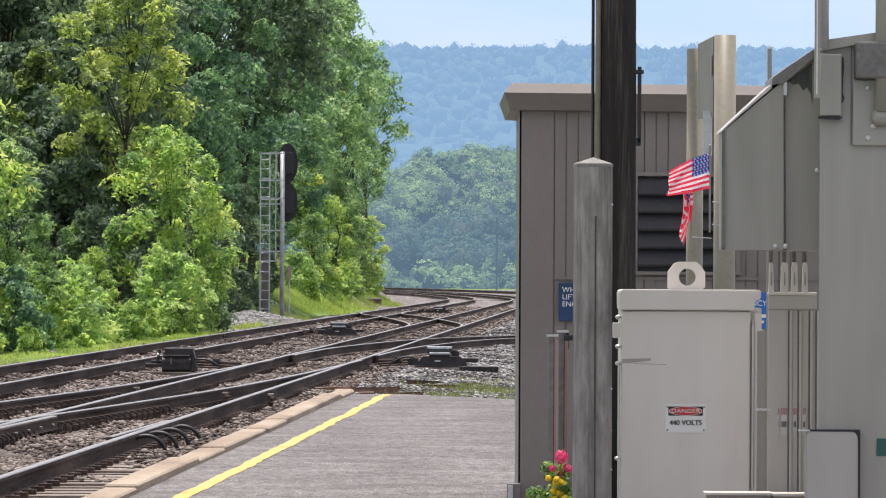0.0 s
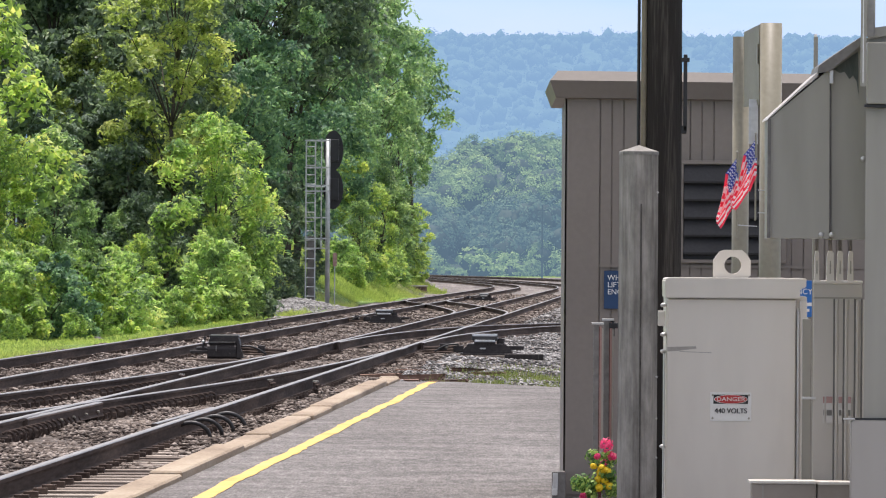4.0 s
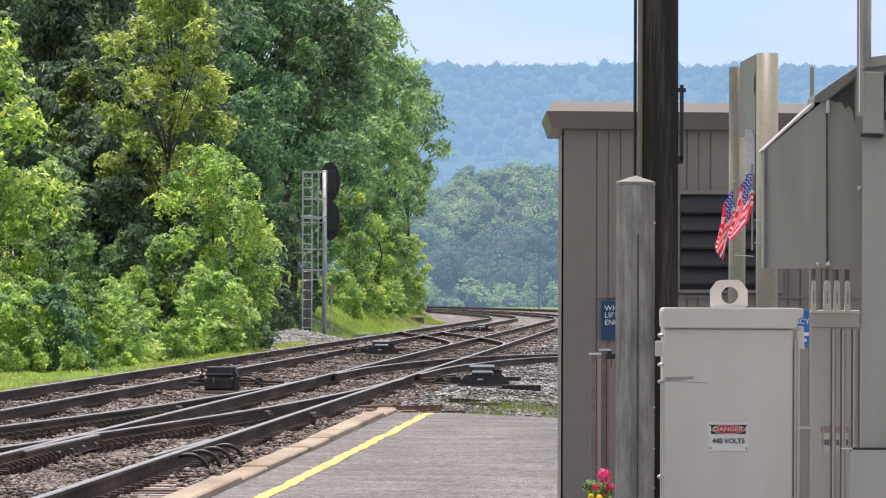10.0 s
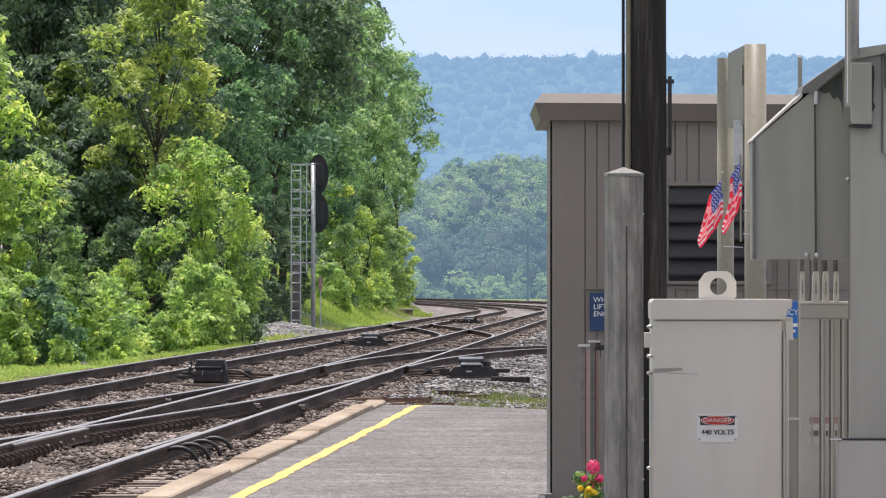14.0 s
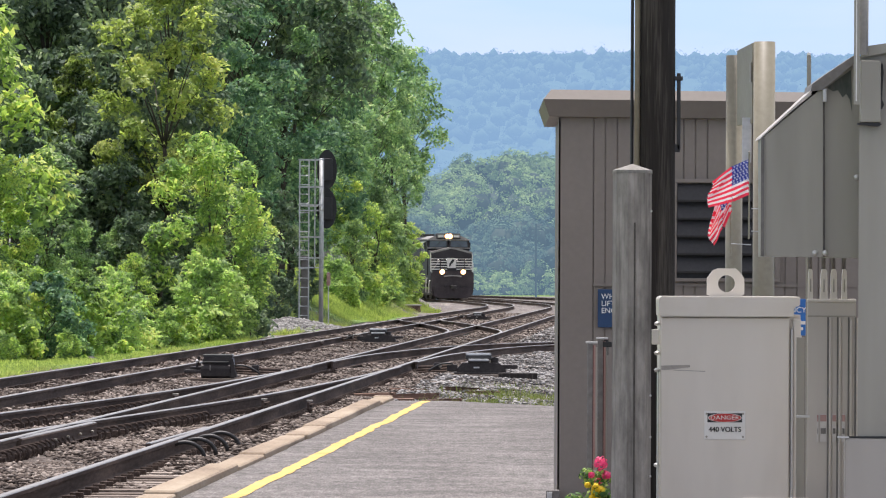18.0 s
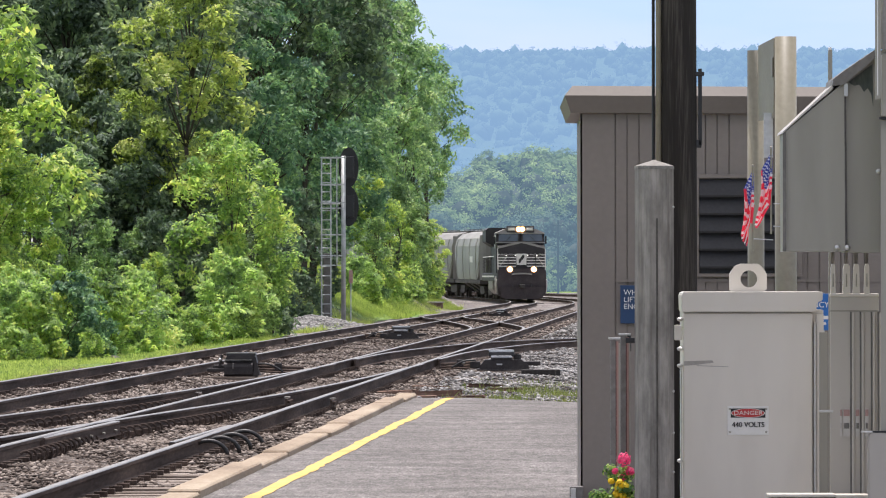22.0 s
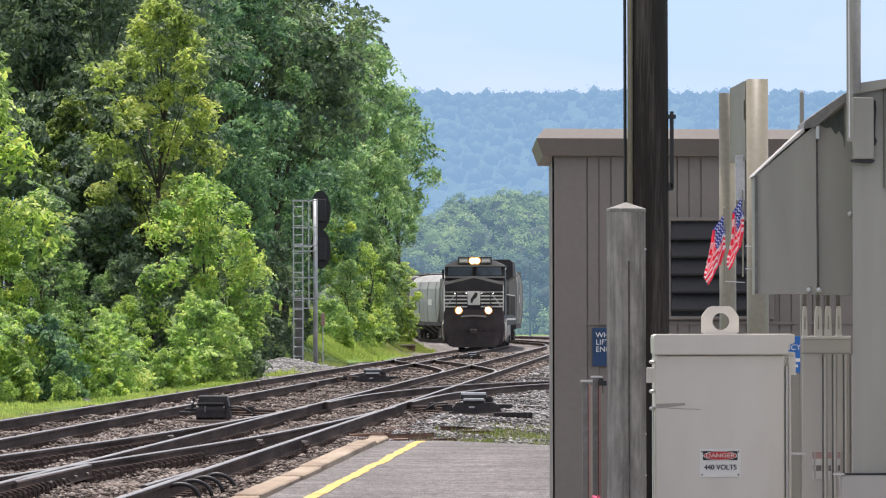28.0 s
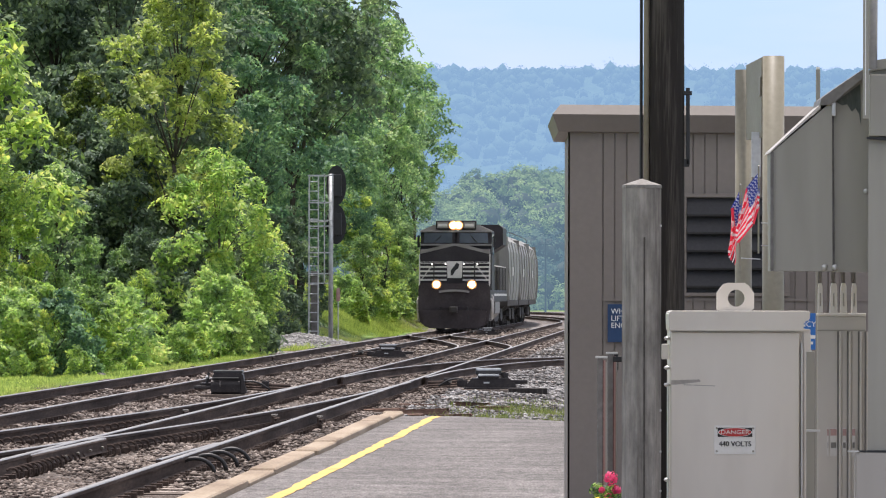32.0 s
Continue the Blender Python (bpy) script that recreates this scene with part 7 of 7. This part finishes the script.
# ---- small flags on their staffs ----
FLAG_RED = material("flag_red", [(0.82, 0.03, 0.07), (0.88, 0.06, 0.1)], 0.7, bump=0, through=0.5, clear=(1.25, 1.25, 1.25))
FLAG_WHITE = material("flag_white", [(0.84, 0.82, 0.82), (0.9, 0.88, 0.88)], 0.7, bump=0, through=0.5, clear=(1.25, 1.25, 1.25))
FLAG_BLUE = material("flag_blue", [(0.035, 0.055, 0.3), (0.05, 0.08, 0.38)], 0.7, bump=0, through=0.3)
HOIST, FLY, FIELD = 0.178, 0.222, 0.093
ROWS_N = 13


def ribbon(k, length, mat, stars=0):
    """One stripe of the flag, from its hinge along -x, a little wavy."""
    bm = bmesh.new()
    h, n = HOIST / ROWS_N * 1.06, 5
    for c in range(n):
        x0, x1 = -length * c / n, -length * (c + 1) / n
        bow = lambda x: 0.004 * math.sin(x * 45 + k * 0.5)
        bm.faces.new([bm.verts.new(p) for p in ((x0, bow(x0), -h), (x1, bow(x1), -h), (x1, bow(x1), 0), (x0, bow(x0), 0))])
    bmesh.ops.remove_doubles(bm, verts=bm.verts, dist=1e-6)
    for c in range(stars):
        cx = -length * (c + 0.5 + 0.25 * (k % 2)) / (stars + 0.25)
        for yy in (-0.0012, 0.0012):
            star = [bm.verts.new((cx + (0.0072 if j % 2 == 0 else 0.0032) * math.sin(j * math.pi / 5), 0.004 * math.sin(cx * 45 + k * 0.5) + yy, -h / 2 + (0.0072 if j % 2 == 0 else 0.0032) * math.cos(j * math.pi / 5))) for j in range(10)]
            bm.faces.new(star).material_index = 1
    return bm


def flag(x, y, top, label):
    f = thing("flag", (x, y, top), label, "flag", "small flags")
    part("staff", tube((0, 0, -0.4), (0, 0, 0.03), 0.0045, sides=8), BEIGE, f, "thin pale wooden staff")
    part("finial", ball((0, 0, 0.036), 0.006, sub=2), HOOD, f)
    pieces = []
    for k in range(ROWS_N):
        stripe = FLAG_RED if k % 2 == 0 else FLAG_WHITE
        first = part("cloth", ribbon(k, FIELD, None, 5 if k < 7 else 0), [FLAG_BLUE if k < 7 else stripe, FLAG_WHITE], f)
        second = part("cloth", ribbon(k, FLY - FIELD, None), [stripe, FLAG_WHITE], f)
        pieces.append((first, second))
    return f, pieces


flag_a, cloth_a = flag(1.402, 25.4, 2.01, "small striped flag with a starred blue field on a staff")
flag_b, cloth_b = flag(1.325, 25.7, 1.925, "second small striped flag hanging from its staff")


# ---- last: ties of the near tracks ----
rnd = random.Random(77)
lay_ties(T2, track_near, 34, 96)
long_bm = box(0.72, 1.72, -0.11, 0.11, -0.17, 0.0, 0.012)
long_me = bpy.data.meshes.new("long_tie")
long_bm.to_mesh(long_me)
long_bm.free()
long_me.materials.append(material("pale_tie_timber", [(0.1, 0.075, 0.06), (0.22, 0.18, 0.15), (0.36, 0.31, 0.265)], 0.9, scale=3, fine=30, stretch=(0.3, 3, 1), bump=0.4, instance=0.3))
lay_ties(T2, track_near, 31.2, 46, up=-0.165, mesh=long_me)
crossing = thing("crossing_boards", (0, 0, 0), "pale timber crossing boards beside the near rail", "crossing boards", kind="structure")
for k in range(3):
    x0 = -3.18 + 0.3 * k
    bm = prism([(x0, 24.0), (x0 + 0.285, 24.0), (x0 + 0.285 + 0.27, 31.0 - 0.12 * k), (x0 + 0.27, 31.0 - 0.1 * k)], -0.3, -0.085 + 0.012 * k, axis="z")
    part("board", bm, KERB, crossing)
lay_ties(CROSS, track_cross, 38, 64)
lay_ties(T1, track_far, 60, 120, 0.6)
for s in (-GAUGE, GAUGE):
    plates(T2, track_near, s, 34, 110, 0.52)
    plates(T1, track_far, s, 62, 120, 0.6)
    plates(CROSS, track_cross, s, 40, 80, 0.52)


anchors(T2, -GAUGE + 0.11, track_near, 45.5, 51, 0.36)
anchors(CROSS, GAUGE + 0.11, track_cross, 51, 60, 0.4)
anchors(CROSS, -GAUGE + 0.1, track_cross, 50, 66, 0.5)


# ---- what moves ----
SPINE = main_line(150, 1150, 0.0, 1.0)
SPEED, FRONT_END = 10.1, 211.0
# how far each flag stands out from its staff: seconds, share of full flight
BREEZE_A = [(0.0, 0.85), (0.4, 0.95), (0.8, 0.3), (1.2, 0.15), (2.0, 0.25), (3.0, 0.2), (4.0, 0.2), (5.5, 0.15), (7.0, 0.12), (9.0, 0.08), (11.0, 0.15), (13.0, 0.06), (14.5, 0.2), (16.5, 0.3), (17.2, 0.6), (17.4, 1.0), (17.7, 1.0), (18.2, 0.5), (19.0, 0.4), (20.0, 0.3), (21.0, 0.05), (23.0, 0.12), (25.0, 0.15), (27.5, 0.2), (28.4, 0.1), (29.0, 0.05), (29.8, 0.15), (30.4, 0.2), (30.8, 0.1), (31.4, 0.08), (31.8, 0.22), (32.0, 0.14)]
BREEZE_B = [(0.0, 0.05), (0.5, 0.075), (1.0, 0.05), (3.0, 0.06), (5.5, 0.15), (7.0, 0.1), (9.0, 0.14), (11.0, 0.125), (13.0, 0.15), (14.0, 0.26), (14.5, 0.2), (16.5, 0.2), (17.0, 0.28), (18.0, 0.2), (19.0, 0.24), (20.0, 0.15), (21.0, 0.025), (23.0, 0.05), (25.0, 0.075), (27.5, 0.28), (28.2, 0.1), (28.6, 0.4), (28.8, 0.5), (29.0, 0.05), (29.2, 0.25), (29.4, 0.45), (29.6, 0.08), (29.9, 0.08), (30.2, 0.35), (30.4, 0.75), (30.6, 0.65), (30.8, 0.1), (31.0, 0.45), (31.2, 0.7), (31.4, 0.05), (32.0, 0.03)]


def level(rows, t):
    for (a, u), (b, v) in zip(rows, rows[1:]):
        if a <= t <= b:
            w = (t - a) / (b - a)
            w = w * w * (3 - 2 * w)
            return u + (v - u) * w
    return rows[-1][1]


def on_spine(run):
    i = max(0.0, min(len(SPINE) - 1.001, run - 150))
    k = int(i)
    return SPINE[k].lerp(SPINE[k + 1], i - k)


def vehicle_pose(run, front, rear):
    a, b = on_spine(run + front), on_spine(run + rear)
    d = (b - a).normalized()
    p = a - d * front
    return Matrix.Translation(p) @ pose(0, 0, 0, math.degrees(math.asin(d.z)), 0, -math.degrees(math.atan2(d.x, d.y)))


def flag_rows(k, breeze, phase):
    """The two rigid lengths of one stripe: they hang steeply in still air and stand out in a gust."""
    first, second = [], []
    for i in range(161):
        t = i * 0.2
        out = level(breeze, t)
        sway = 4 * math.sin(2.3 * t + phase)
        a1 = (1 - out) * (63 + 1.7 * k) + out * (10 - 0.9 * k) + sway
        a2 = (1 - out) * (96 - 3.2 * k) + out * (14 - 1.4 * k) + 1.6 * sway
        y1 = -(1 - out) * 1.5 * k + 12 * math.sin(0.4 * k + phase) + 10 * math.sin(1.9 * t + phase)
        y2 = -(1 - out) * 4.6 * k - 16 * math.sin(0.4 * k + phase + 0.6) + 14 * math.sin(2.6 * t + phase + 1)
        m1 = Matrix.Translation((-0.005, -0.0012 * k, -HOIST * k / ROWS_N)) @ pose(0, 0, 0, 0, -a1, y1)
        first.append((t, m1))
        second.append((t, Matrix.Translation(m1 @ Vector((-FIELD, 0, 0))) @ pose(0, 0, 0, 0, -a2, y2)))
    return first, second


def motions():
    times = [0.5 * i for i in range(65)]
    start = 0.0
    for ob, front, rear, length in ((loco_a, 4.4, 17.9, 22.6), *((c, 2.3, 15.1, 17.3) for c in cars)):
        walk(ob, [(t, vehicle_pose(FRONT_END + SPEED * (32 - t) + start, front, rear)) for t in times])
        start += length
    roll = SPEED / 0.53
    for w in wheels_a:
        y = w.location.y
        walk(w, [(0.0667 * i, Matrix.Translation((0, y, 0.53)) @ pose(0, 0, 0, math.degrees(roll * 0.0667 * i) % 360, 0, 0)) for i in range(481)])
    for pieces, breeze, phase in ((cloth_a, BREEZE_A, 0.4), (cloth_b, BREEZE_B, 2.1)):
        for k, (a, b) in enumerate(pieces):
            first, second = flag_rows(k, breeze, phase)
            walk(a, first)
            walk(b, second)


motions()
